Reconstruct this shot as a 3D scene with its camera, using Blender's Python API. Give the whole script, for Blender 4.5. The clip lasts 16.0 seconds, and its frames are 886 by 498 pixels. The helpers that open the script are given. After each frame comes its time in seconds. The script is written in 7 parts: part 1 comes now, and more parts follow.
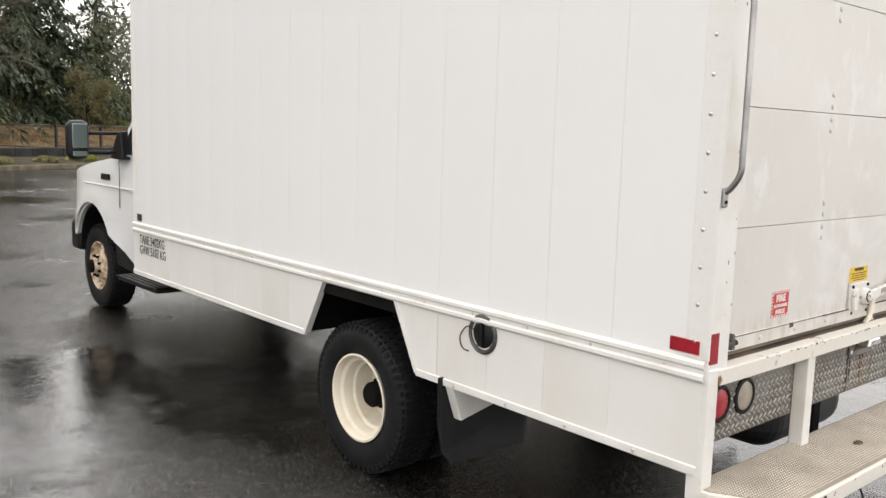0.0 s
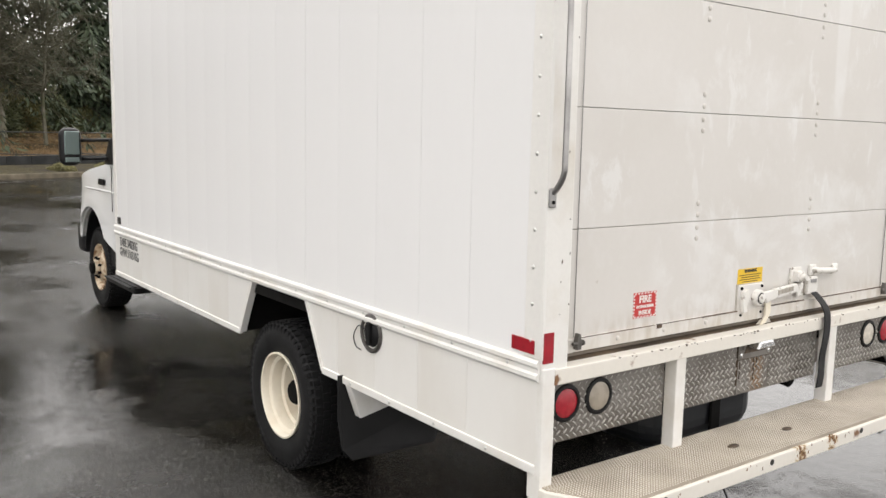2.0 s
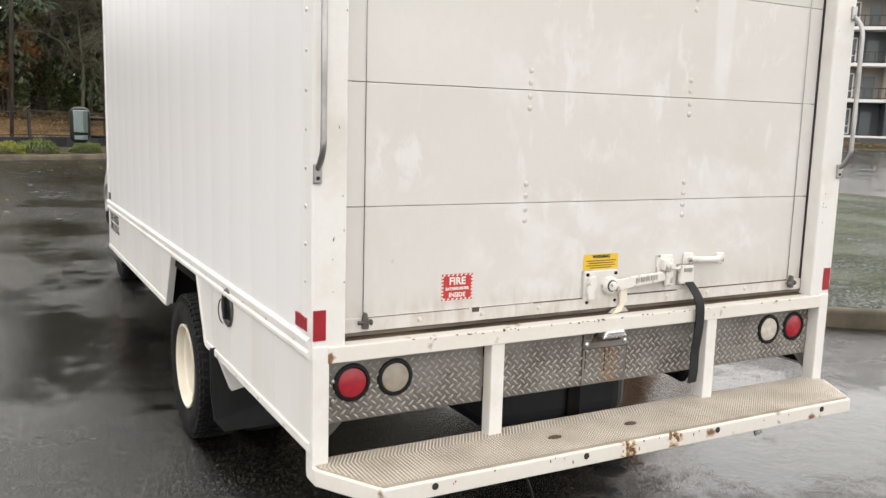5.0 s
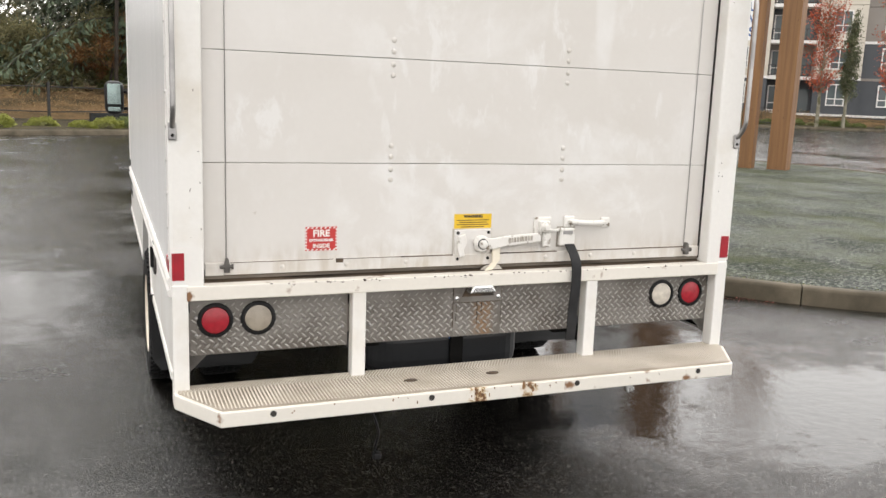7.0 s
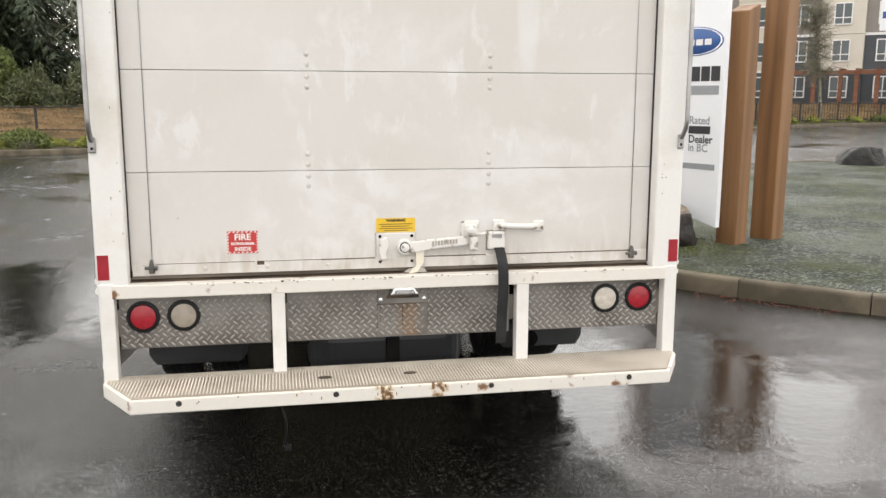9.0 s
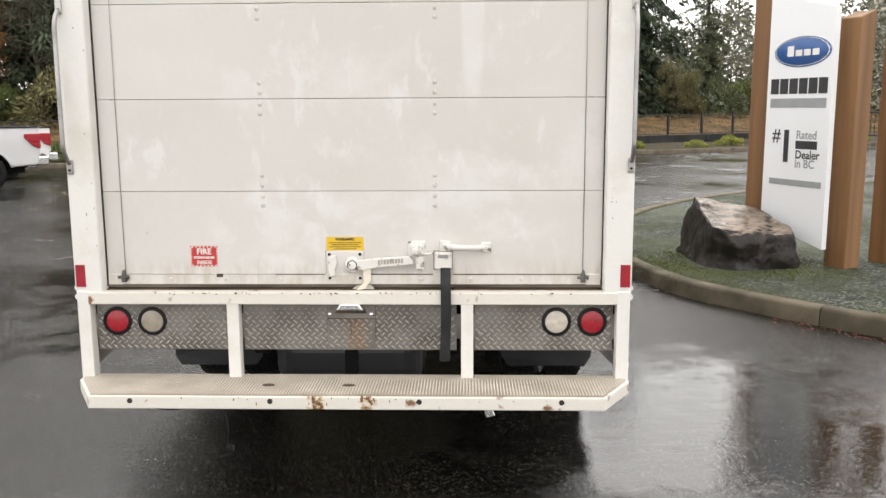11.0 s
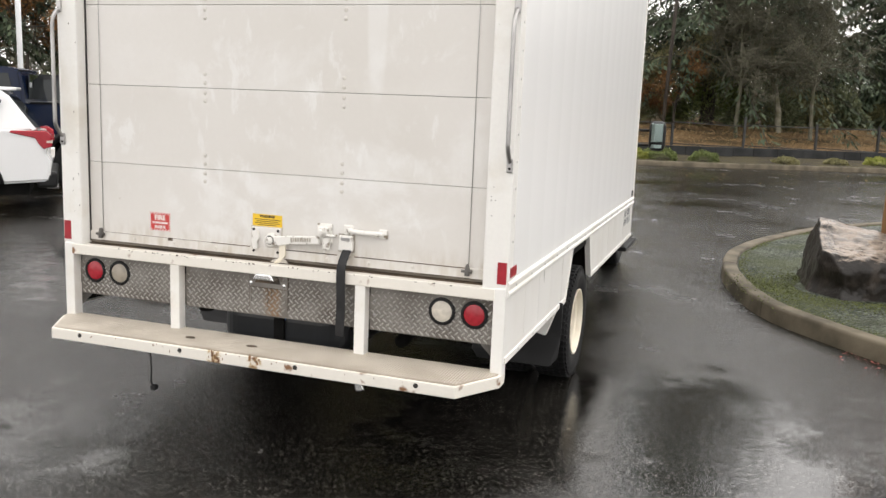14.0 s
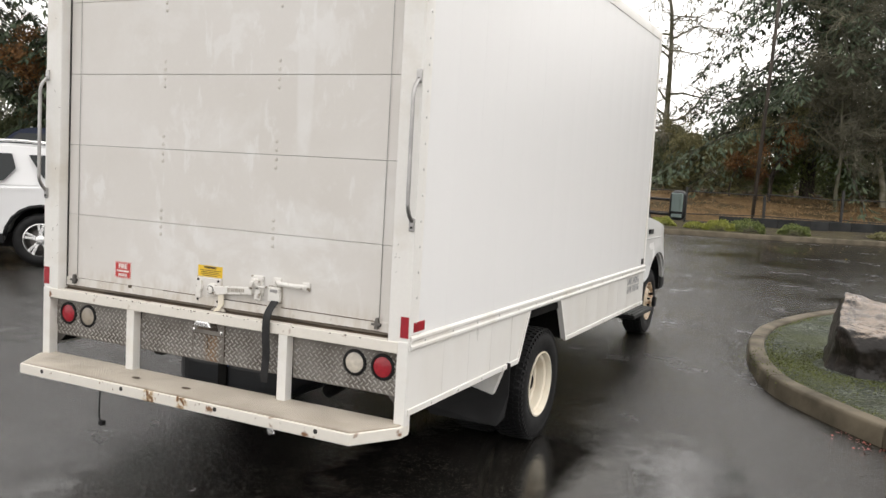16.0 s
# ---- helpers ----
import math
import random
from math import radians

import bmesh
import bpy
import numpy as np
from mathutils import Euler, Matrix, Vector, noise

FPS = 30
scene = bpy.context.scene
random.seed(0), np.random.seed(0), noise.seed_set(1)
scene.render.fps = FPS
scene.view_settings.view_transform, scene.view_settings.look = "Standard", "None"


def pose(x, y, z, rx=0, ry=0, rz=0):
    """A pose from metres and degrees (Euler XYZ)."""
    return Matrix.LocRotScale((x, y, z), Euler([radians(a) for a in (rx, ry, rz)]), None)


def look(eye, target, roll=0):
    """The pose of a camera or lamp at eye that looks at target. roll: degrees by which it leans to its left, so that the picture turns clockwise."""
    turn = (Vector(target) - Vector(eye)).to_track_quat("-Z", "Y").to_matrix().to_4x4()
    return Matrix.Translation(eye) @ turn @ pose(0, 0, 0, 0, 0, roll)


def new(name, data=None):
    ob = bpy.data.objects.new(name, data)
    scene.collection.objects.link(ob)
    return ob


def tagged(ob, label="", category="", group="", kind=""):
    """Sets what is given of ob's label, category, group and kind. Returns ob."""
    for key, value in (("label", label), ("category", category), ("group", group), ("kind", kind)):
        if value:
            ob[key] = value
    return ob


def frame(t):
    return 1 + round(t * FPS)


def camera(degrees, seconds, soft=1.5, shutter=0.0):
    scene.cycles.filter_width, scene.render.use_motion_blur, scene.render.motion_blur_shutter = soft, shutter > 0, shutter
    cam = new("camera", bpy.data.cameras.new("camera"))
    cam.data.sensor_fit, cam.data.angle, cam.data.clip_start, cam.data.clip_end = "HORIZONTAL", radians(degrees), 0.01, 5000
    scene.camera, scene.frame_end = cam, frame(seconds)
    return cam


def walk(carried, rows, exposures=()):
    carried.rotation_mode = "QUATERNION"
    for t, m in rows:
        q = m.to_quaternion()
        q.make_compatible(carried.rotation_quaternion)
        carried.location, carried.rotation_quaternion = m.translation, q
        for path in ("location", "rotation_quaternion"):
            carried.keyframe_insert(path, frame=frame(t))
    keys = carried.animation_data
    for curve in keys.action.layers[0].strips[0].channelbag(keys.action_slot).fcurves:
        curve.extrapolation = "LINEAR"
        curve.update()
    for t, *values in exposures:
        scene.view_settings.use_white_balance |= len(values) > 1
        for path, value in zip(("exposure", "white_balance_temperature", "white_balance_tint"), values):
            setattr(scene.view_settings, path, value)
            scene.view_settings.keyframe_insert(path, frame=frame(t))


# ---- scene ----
cam = camera(54.6, 16.0)
METRES, EYE, TILT, LEAN, TURN = 7.34, 1.65, -0.488, -0.429, -41.34
ROWS = [
    (0.0, 0.0, 0.0, 0.0, 0.2, -7.38, -1.52),
    (0.5, 0.0302, -0.0061, -0.0002, 1.46, -7.83, -1.72),
    (1.0, 0.0511, -0.0068, -0.001, 2.87, -7.89, -1.51),
    (1.5, 0.0749, -0.0046, 0.0002, 3.97, -7.54, -1.19),
    (2.0, 0.0997, -0.0051, 0.0014, 4.74, -7.19, -1.01),
    (2.5, 0.125, -0.007, 0.0014, 6.04, -7.33, -1.25),
    (3.0, 0.1443, -0.0081, 0.0008, 7.21, -7.62, -1.18),
    (3.5, 0.1646, -0.0005, 0.0, 7.73, -8.02, -1.17),
    (6.0, 0.3049, 0.0146, 0.0001, 15.83, -8.64, -2.45),
    (6.5, 0.3416, 0.0117, 0.0, 17.67, -9.47, -2.89),
    (7.0, 0.37, 0.0192, -0.0039, 19.74, -9.73, -1.9),
    (7.5, 0.3986, 0.0334, -0.0023, 22.01, -9.31, -0.13),
    (8.0, 0.4329, 0.0421, -0.002, 24.7, -9.4, 0.29),
    (8.5, 0.4691, 0.0477, -0.0011, 27.49, -9.61, -0.12),
    (9.0, 0.4972, 0.0638, -0.0023, 30.43, -9.35, -0.07),
    (11.5, 0.6481, 0.1547, 0.008, 46.48, -8.72, -0.11),
    (12.0, 0.6761, 0.1714, 0.0085, 50.04, -9.02, -0.79),
    (12.5, 0.6976, 0.1987, 0.0061, 53.46, -9.27, -1.13),
    (13.0, 0.7233, 0.2263, 0.0084, 55.74, -9.02, -1.3),
    (13.5, 0.7574, 0.2557, 0.0096, 58.8, -8.99, -1.69),
    (14.0, 0.7783, 0.2838, 0.0074, 60.16, -9.01, -2.35),
    (14.5, 0.7968, 0.3078, 0.0107, 61.73, -8.49, -2.89),
    (15.0, 0.8157, 0.3345, 0.0106, 64.71, -8.0, -3.42),
    (15.5, 0.8395, 0.3583, 0.0103, 66.63, -7.03, -3.65),
    (16.0, 0.856, 0.3823, 0.0096, 67.38, -4.87, -3.32),
]
PATH = [(t, pose(0, 0, EYE, TILT, LEAN, TURN) @ pose(METRES * x, METRES * y, METRES * z, 90 + pitch, roll, yaw)) for t, x, y, z, yaw, pitch, roll in ROWS]
PATH += [
    (3.7, look((0.984, -0.801, 1.654), (2.080, 0.843, 1.349), 1.4)),
    (5.8, look((1.690, -1.335, 1.669), (2.562, 0.438, 1.357), 2.6)),
    (9.2, look((3.125, -2.090, 1.651), (3.468, -0.147, 1.323), 0.1)),
]
walk(cam, sorted(PATH, key=lambda row: row[0]), exposures=[(0.0, -0.13), (3.5, -0.08), (6.0, -0.03), (9.0, -0.03), (12.5, -0.03), (14.5, -0.07), (15.5, -0.15), (16.0, -0.30)])

# ---- sky and light: a wet, overcast day ----
world = bpy.data.worlds.new("overcast_sky")
scene.world = world
world.use_nodes = True
wn, wl = world.node_tree.nodes, world.node_tree.links
sky = wn.new("ShaderNodeTexSky")
sky.sky_type = "NISHITA"
sky.sun_disc = False
sky.sun_elevation, sky.sun_rotation = radians(50), radians(14)
sky.air_density, sky.dust_density, sky.ozone_density = 1.0, 4.0, 1.0
grey = wn.new("ShaderNodeHueSaturation")
grey.inputs["Saturation"].default_value = 0.12
wl.new(sky.outputs[0], grey.inputs["Color"])
cloud = wn.new("ShaderNodeMix")
cloud.data_type = "RGBA"
cloud.inputs["Factor"].default_value = 0.85
wl.new(grey.outputs[0], cloud.inputs["A"])
# cloud cover, brightest round the hidden sun
way = wn.new("ShaderNodeTexCoord")
aim = wn.new("ShaderNodeVectorMath")
aim.operation = "DOT_PRODUCT"
aim.inputs[1].default_value = Vector((0.15, 0.60, 0.75)).normalized()
wl.new(way.outputs["Generated"], aim.inputs[0])
half = wn.new("ShaderNodeMapRange")
half.inputs["From Min"].default_value = -1.0
wl.new(aim.outputs["Value"], half.inputs["Value"])
power = wn.new("ShaderNodeMath")
power.operation = "POWER"
power.inputs[1].default_value = 6.0
wl.new(half.outputs[0], power.inputs[0])
lift = wn.new("ShaderNodeMapRange")
lift.inputs["To Min"].default_value, lift.inputs["To Max"].default_value = 16.8, 21.6
wl.new(power.outputs[0], lift.inputs["Value"])
pale = wn.new("ShaderNodeVectorMath")
pale.operation = "SCALE"
pale.inputs[0].default_value = (1.0, 0.97, 0.948)
wl.new(lift.outputs[0], pale.inputs["Scale"])
wl.new(pale.outputs[0], cloud.inputs["B"])
wl.new(cloud.outputs["Result"], wn["Background"].inputs["Color"])
wn["Background"].inputs["Strength"].default_value = 0.15
sun_data = bpy.data.lights.new("sun", "SUN")
sun_data.energy, sun_data.angle, sun_data.color = 0.4, radians(50), (1.0, 0.96, 0.91)
sun = new("sun", sun_data)
sun.matrix_world = look((0, 0, 0), (-0.15, -0.60, -0.75))
scene.view_settings.exposure = 0.0

# ---- helpers ----


def link_mesh(name, bm, material):
    me = bpy.data.meshes.new(name)
    bm.to_mesh(me)
    bm.free()
    me.materials.append(material)
    return me


def part(name, bm, material, parent=None, label=""):
    """One mesh object from a bmesh (or a mesh), under parent."""
    me = bm if isinstance(bm, bpy.types.Mesh) else link_mesh(name, bm, material)
    ob = new(name, me)
    if parent is not None:
        ob.parent = parent
    if label:
        ob["label"] = label
    return ob


def empty(name, m=None):
    ob = new(name)
    ob.empty_display_size = 0.1
    if m is not None:
        ob.matrix_basis = m
    return ob


def box(x0, x1, y0, y1, z0, z1, bevel=0.0, seg=2, bm=None):
    b = bmesh.new()
    bmesh.ops.create_cube(b, size=1.0, matrix=Matrix.Translation(((x0 + x1) / 2, (y0 + y1) / 2, (z0 + z1) / 2)) @ Matrix.Diagonal((abs(x1 - x0), abs(y1 - y0), abs(z1 - z0), 1)))
    if bevel > 0:
        bmesh.ops.bevel(b, geom=b.edges[:], offset=bevel, segments=seg, affect="EDGES", profile=0.5)
    return join(bm, b)


def join(bm, b, m=None):
    """Adds the bmesh b to bm, moved by m."""
    if m is not None:
        bmesh.ops.transform(b, matrix=m, verts=b.verts[:])
    if bm is None:
        return b
    me = bpy.data.meshes.new("tmp")
    b.to_mesh(me)
    b.free()
    bm.from_mesh(me)
    bpy.data.meshes.remove(me)
    return bm


def smooth(bm, degrees=40):
    for f in bm.faces:
        f.smooth = True
    for e in bm.edges:
        if len(e.link_faces) == 2 and e.calc_face_angle(0) > radians(degrees):
            e.smooth = False
    return bm


def lathe(profile, n=32, axis="Z", cap=False, bm=None, m=None):
    """Turns a profile of (radius, height) round an axis."""
    b = bmesh.new()
    rings = []
    for r, h in profile:
        ring = []
        for i in range(n):
            a = 2 * math.pi * i / n
            c, s = r * math.cos(a), r * math.sin(a)
            ring.append(b.verts.new((c, s, h) if axis == "Z" else (h, c, s) if axis == "X" else (s, h, c)))
        rings.append(ring)
    for r0, r1 in zip(rings, rings[1:]):
        for i in range(n):
            b.faces.new((r0[i], r0[(i + 1) % n], r1[(i + 1) % n], r1[i]))
    if cap:
        b.faces.new(rings[0][::-1])
        b.faces.new(rings[-1])
    bmesh.ops.recalc_face_normals(b, faces=b.faces[:])
    smooth(b, 45)
    return join(bm, b, m)


def tube(points, radius, n=8, bm=None, taper=None):
    """A round tube along points; taper gives a radius for each point."""
    b = bmesh.new()
    pts = [Vector(p) for p in points]
    rings = []
    side = None
    for i, p in enumerate(pts):
        d = (pts[min(i + 1, len(pts) - 1)] - pts[max(i - 1, 0)]).normalized()
        if side is None:
            side = d.orthogonal().normalized()
        side = (side - d * side.dot(d)).normalized()
        up = d.cross(side)
        r = taper[i] if taper else radius
        rings.append([b.verts.new(p + (side * math.cos(2 * math.pi * k / n) + up * math.sin(2 * math.pi * k / n)) * r) for k in range(n)])
    for r0, r1 in zip(rings, rings[1:]):
        for k in range(n):
            b.faces.new((r0[k], r0[(k + 1) % n], r1[(k + 1) % n], r1[k]))
    b.faces.new(rings[0][::-1])
    b.faces.new(rings[-1])
    for f in b.faces:
        f.smooth = True
    return join(bm, b)


def prism(poly, d0, d1, axis="X", bevel=0.0, seg=2, bm=None):
    """A polygon drawn out along an axis. X: poly is (y, z); Y: (x, z); Z: (x, y)."""
    b = bmesh.new()

    def at(u, v, d):
        return (d, u, v) if axis == "X" else (u, d, v) if axis == "Y" else (u, v, d)

    lo = [b.verts.new(at(u, v, d0)) for u, v in poly]
    hi = [b.verts.new(at(u, v, d1)) for u, v in poly]
    b.faces.new(lo[::-1])
    b.faces.new(hi)
    n = len(poly)
    for i in range(n):
        b.faces.new((lo[i], lo[(i + 1) % n], hi[(i + 1) % n], hi[i]))
    bmesh.ops.recalc_face_normals(b, faces=b.faces[:])
    if bevel > 0:
        bmesh.ops.bevel(b, geom=b.edges[:], offset=bevel, segments=seg, affect="EDGES", profile=0.5)
    return join(bm, b)


def curve_points(ctrl, n=8, closed=False):
    """A smooth line (Catmull-Rom) through the control points."""
    pts = [Vector(c) for c in ctrl]
    k = len(pts)
    out = []
    for i in range(k if closed else k - 1):
        p0, p1, p2, p3 = (pts[(i + j) % k] if closed else pts[min(max(i + j, 0), k - 1)] for j in (-1, 0, 1, 2))
        for s in range(n):
            t = s / n
            out.append(0.5 * (2 * p1 + (p2 - p0) * t + (2 * p0 - 5 * p1 + 4 * p2 - p3) * t * t + (3 * p1 - p0 - 3 * p2 + p3) * t ** 3))
    if not closed:
        out.append(pts[-1])
    return out


def lettering(name, text, size, m, material, parent=None, bold=0.0, align="CENTER", depth=0.001, squeeze=1.0):
    """Raised flat writing, one object a letter; it reads along m's x and stands up along m's y."""
    cu = bpy.data.curves.new("lettering", "FONT")
    cu.body, cu.size, cu.align_x, cu.align_y = text, size, align, "CENTER"
    cu.extrude, cu.offset, cu.resolution_u = depth / 2, bold, 3
    tmp = bpy.data.objects.new("lettering", cu)
    scene.collection.objects.link(tmp)
    dg = bpy.context.evaluated_depsgraph_get()
    me = bpy.data.meshes.new_from_object(tmp.evaluated_get(dg))
    bpy.data.objects.remove(tmp)
    me.transform(m @ Matrix.Diagonal((squeeze, 1, 1, 1)))
    src = bmesh.new()
    src.from_mesh(me)
    bmesh.ops.remove_doubles(src, verts=src.verts[:], dist=size * 1e-4)
    left_over = set(src.verts)
    while left_over:
        stack, island = [left_over.pop()], []
        while stack:
            v = stack.pop()
            island.append(v)
            for e in v.link_edges:
                o = e.other_vert(v)
                if o in left_over:
                    left_over.discard(o)
                    stack.append(o)
        b = bmesh.new()
        made = {v: b.verts.new(v.co) for v in island}
        for f in {f for v in island for f in v.link_faces}:
            b.faces.new([made[v] for v in f.verts])
        part("letter", b, material, parent)
    src.free()
    bpy.data.meshes.remove(me)


# ---- materials ----


def mat(name, col, rough=0.5, metal=0.0, col2=None, scale=3.0, fine=70.0, var=0.12, rvar=0.12, bump=0.15, dist=0.002, stretch=(1, 1, 1), coat=0.0, rand=0.0, contrast=(0.35, 0.65), spec=0.5):
    m = bpy.data.materials.new(name)
    m.use_nodes = True
    n, l = m.node_tree.nodes, m.node_tree.links
    p = n["Principled BSDF"]
    tc = n.new("ShaderNodeTexCoord")
    mp = n.new("ShaderNodeMapping")
    mp.inputs["Scale"].default_value = stretch
    l.new(tc.outputs["Object"], mp.inputs["Vector"])
    info = n.new("ShaderNodeObjectInfo")
    shift = n.new("ShaderNodeVectorMath")
    shift.operation = "MULTIPLY_ADD"
    l.new(info.outputs["Random"], shift.inputs[0])
    shift.inputs[1].default_value = (17.0, 9.0, 13.0)
    l.new(mp.outputs[0], shift.inputs[2])
    big = n.new("ShaderNodeTexNoise")
    big.inputs["Scale"].default_value, big.inputs["Detail"].default_value = scale, 5.0
    l.new(shift.outputs[0], big.inputs["Vector"])
    small = n.new("ShaderNodeTexNoise")
    small.inputs["Scale"].default_value, small.inputs["Detail"].default_value = fine, 3.0
    l.new(shift.outputs[0], small.inputs["Vector"])
    ramp = n.new("ShaderNodeMapRange")
    ramp.inputs["From Min"].default_value, ramp.inputs["From Max"].default_value = contrast
    l.new(big.outputs["Fac"], ramp.inputs["Value"])
    mix = n.new("ShaderNodeMix")
    mix.data_type = "RGBA"
    c2 = col2 if col2 else tuple(c * (1 - 2 * var) for c in col)
    mix.inputs["A"].default_value, mix.inputs["B"].default_value = (*col, 1), (*c2, 1)
    l.new(ramp.outputs[0], mix.inputs["Factor"])
    hsv = n.new("ShaderNodeHueSaturation")
    l.new(mix.outputs["Result"], hsv.inputs["Color"])
    mr = n.new("ShaderNodeMapRange")
    mr.inputs["To Min"].default_value, mr.inputs["To Max"].default_value = 1 - var, 1 + var
    l.new(small.outputs["Fac"], mr.inputs["Value"])
    ra = n.new("ShaderNodeMath")
    ra.operation = "MULTIPLY_ADD"
    l.new(info.outputs["Random"], ra.inputs[0])
    ra.inputs[1].default_value = rand
    l.new(mr.outputs[0], ra.inputs[2])
    l.new(ra.outputs[0], hsv.inputs["Value"])
    l.new(hsv.outputs[0], p.inputs["Base Color"])
    rr = n.new("ShaderNodeMapRange")
    rr.inputs["To Min"].default_value, rr.inputs["To Max"].default_value = max(0.02, rough - rvar), min(1, rough + rvar)
    l.new(big.outputs["Fac"], rr.inputs["Value"])
    l.new(rr.outputs[0], p.inputs["Roughness"])
    p.inputs["Metallic"].default_value = metal
    p.inputs["Specular IOR Level"].default_value = spec
    p.inputs["Coat Weight"].default_value = coat
    p.inputs["Coat Roughness"].default_value = 0.06
    if bump > 0:
        b = n.new("ShaderNodeBump")
        b.inputs["Strength"].default_value, b.inputs["Distance"].default_value = bump, dist
        l.new(small.outputs["Fac"], b.inputs["Height"])
        l.new(b.outputs[0], p.inputs["Normal"])
    return m


def noise_node(n, l, vec, scale, detail=4.0, rough=0.55):
    t = n.new("ShaderNodeTexNoise")
    t.inputs["Scale"].default_value, t.inputs["Detail"].default_value, t.inputs["Roughness"].default_value = scale, detail, rough
    l.new(vec, t.inputs["Vector"])
    return t.outputs["Fac"]


def math_node(n, l, op, a, b, c=None):
    t = n.new("ShaderNodeMath")
    t.operation = op
    for k, v in enumerate((a, b, c)):
        if v is None:
            continue
        if isinstance(v, (int, float)):
            t.inputs[k].default_value = v
        else:
            l.new(v, t.inputs[k])
    return t.outputs[0]


def range_node(n, l, v, a, b, c, d, soft=False):
    t = n.new("ShaderNodeMapRange")
    if soft:
        t.interpolation_type = "SMOOTHSTEP"
    for nm, x in (("From Min", a), ("From Max", b), ("To Min", c), ("To Max", d)):
        t.inputs[nm].default_value = x
    l.new(v, t.inputs["Value"])
    return t.outputs[0]


def wet_asphalt():
    """Stone-grained asphalt under a thin film of rain; water stands in ragged, shallow pools."""
    m = bpy.data.materials.new("wet_asphalt")
    m.use_nodes = True
    n, l = m.node_tree.nodes, m.node_tree.links
    p = n["Principled BSDF"]
    at = n.new("ShaderNodeTexCoord").outputs["Object"]
    broad = noise_node(n, l, at, 0.33, 4.0, 0.55)
    ragged = noise_node(n, l, at, 3.2, 8.0, 0.72)
    level = math_node(n, l, "MULTIPLY_ADD", math_node(n, l, "SUBTRACT", ragged, 0.5), 0.46, math_node(n, l, "ADD", broad, 0.17))
    # shallow dips of the lot where water stands: centre and reach
    for x, y, reach in ((5.3, 2.2, 2.2), (0.6, 5.1, 2.8)):
        far_off = n.new("ShaderNodeVectorMath")
        far_off.operation = "DISTANCE"
        far_off.inputs[1].default_value = (x, y, 0)
        l.new(at, far_off.inputs[0])
        level = math_node(n, l, "SUBTRACT", level, range_node(n, l, far_off.outputs["Value"], reach * 0.30, reach, 0.165, 0.0, True))
    damp = range_node(n, l, level, 0.47, 0.69, 0.0, 1.0, True)
    # mixed pebbles, two sizes, in dark binder
    stones = n.new("ShaderNodeTexVoronoi")
    stones.inputs["Scale"].default_value = 150.0
    l.new(at, stones.inputs["Vector"])
    cell = n.new("ShaderNodeSeparateColor")
    l.new(stones.outputs["Color"], cell.inputs[0])
    fine = noise_node(n, l, at, 310.0, 3.0, 0.75)
    grit = noise_node(n, l, at, 55.0, 4.0, 0.7)
    speck = n.new("ShaderNodeValToRGB")
    speck.color_ramp.elements[0].color, speck.color_ramp.elements[1].color = (0.0030, 0.0028, 0.0024, 1), (0.085, 0.078, 0.066, 1)
    speck.color_ramp.elements[0].position = 0.15
    e = speck.color_ramp.elements.new(0.80)
    e.color = (0.0135, 0.0123, 0.0107, 1)
    l.new(cell.outputs[0], speck.inputs["Fac"])
    tone = n.new("ShaderNodeHueSaturation")
    l.new(speck.outputs["Color"], tone.inputs["Color"])
    # stains and worn lanes, broad and small
    worn = math_node(n, l, "MULTIPLY", range_node(n, l, noise_node(n, l, at, 1.1, 6.0, 0.65), 0.3, 0.7, 0.65, 1.3), range_node(n, l, grit, 0.3, 0.7, 0.7, 1.3))
    l.new(worn, tone.inputs["Value"])
    l.new(tone.outputs[0], p.inputs["Base Color"])
    patch = range_node(n, l, noise_node(n, l, at, 0.9, 9.0, 0.7), 0.38, 0.62, 0.06, 0.23)
    rough = math_node(n, l, "MULTIPLY_ADD", damp, patch, 0.055)
    l.new(rough, p.inputs["Roughness"])
    hgt = math_node(n, l, "MULTIPLY_ADD", stones.outputs["Distance"], -0.9, fine)
    b = n.new("ShaderNodeBump")
    b.inputs["Distance"].default_value = 0.0045
    l.new(range_node(n, l, damp, 0.0, 1.0, 0.05, 0.46), b.inputs["Strength"])
    l.new(hgt, b.inputs["Height"])
    # rain-pocked, rippled film
    w = n.new("ShaderNodeBump")
    w.inputs["Distance"].default_value, w.inputs["Strength"].default_value = 0.02, 0.12
    l.new(math_node(n, l, "MULTIPLY_ADD", noise_node(n, l, at, 26.0, 3.0, 0.6), 0.22, noise_node(n, l, at, 7.0, 5.0, 0.6)), w.inputs["Height"])
    l.new(b.outputs[0], w.inputs["Normal"])
    l.new(w.outputs[0], p.inputs["Normal"])
    p.inputs["IOR"].default_value = 1.56
    return m


def glass(name, tint, rough=0.02):
    m = bpy.data.materials.new(name)
    m.use_nodes = True
    p = m.node_tree.nodes["Principled BSDF"]
    p.inputs["Base Color"].default_value = (*tint, 1)
    p.inputs["Roughness"].default_value = rough
    p.inputs["Specular IOR Level"].default_value = 0.35
    return m


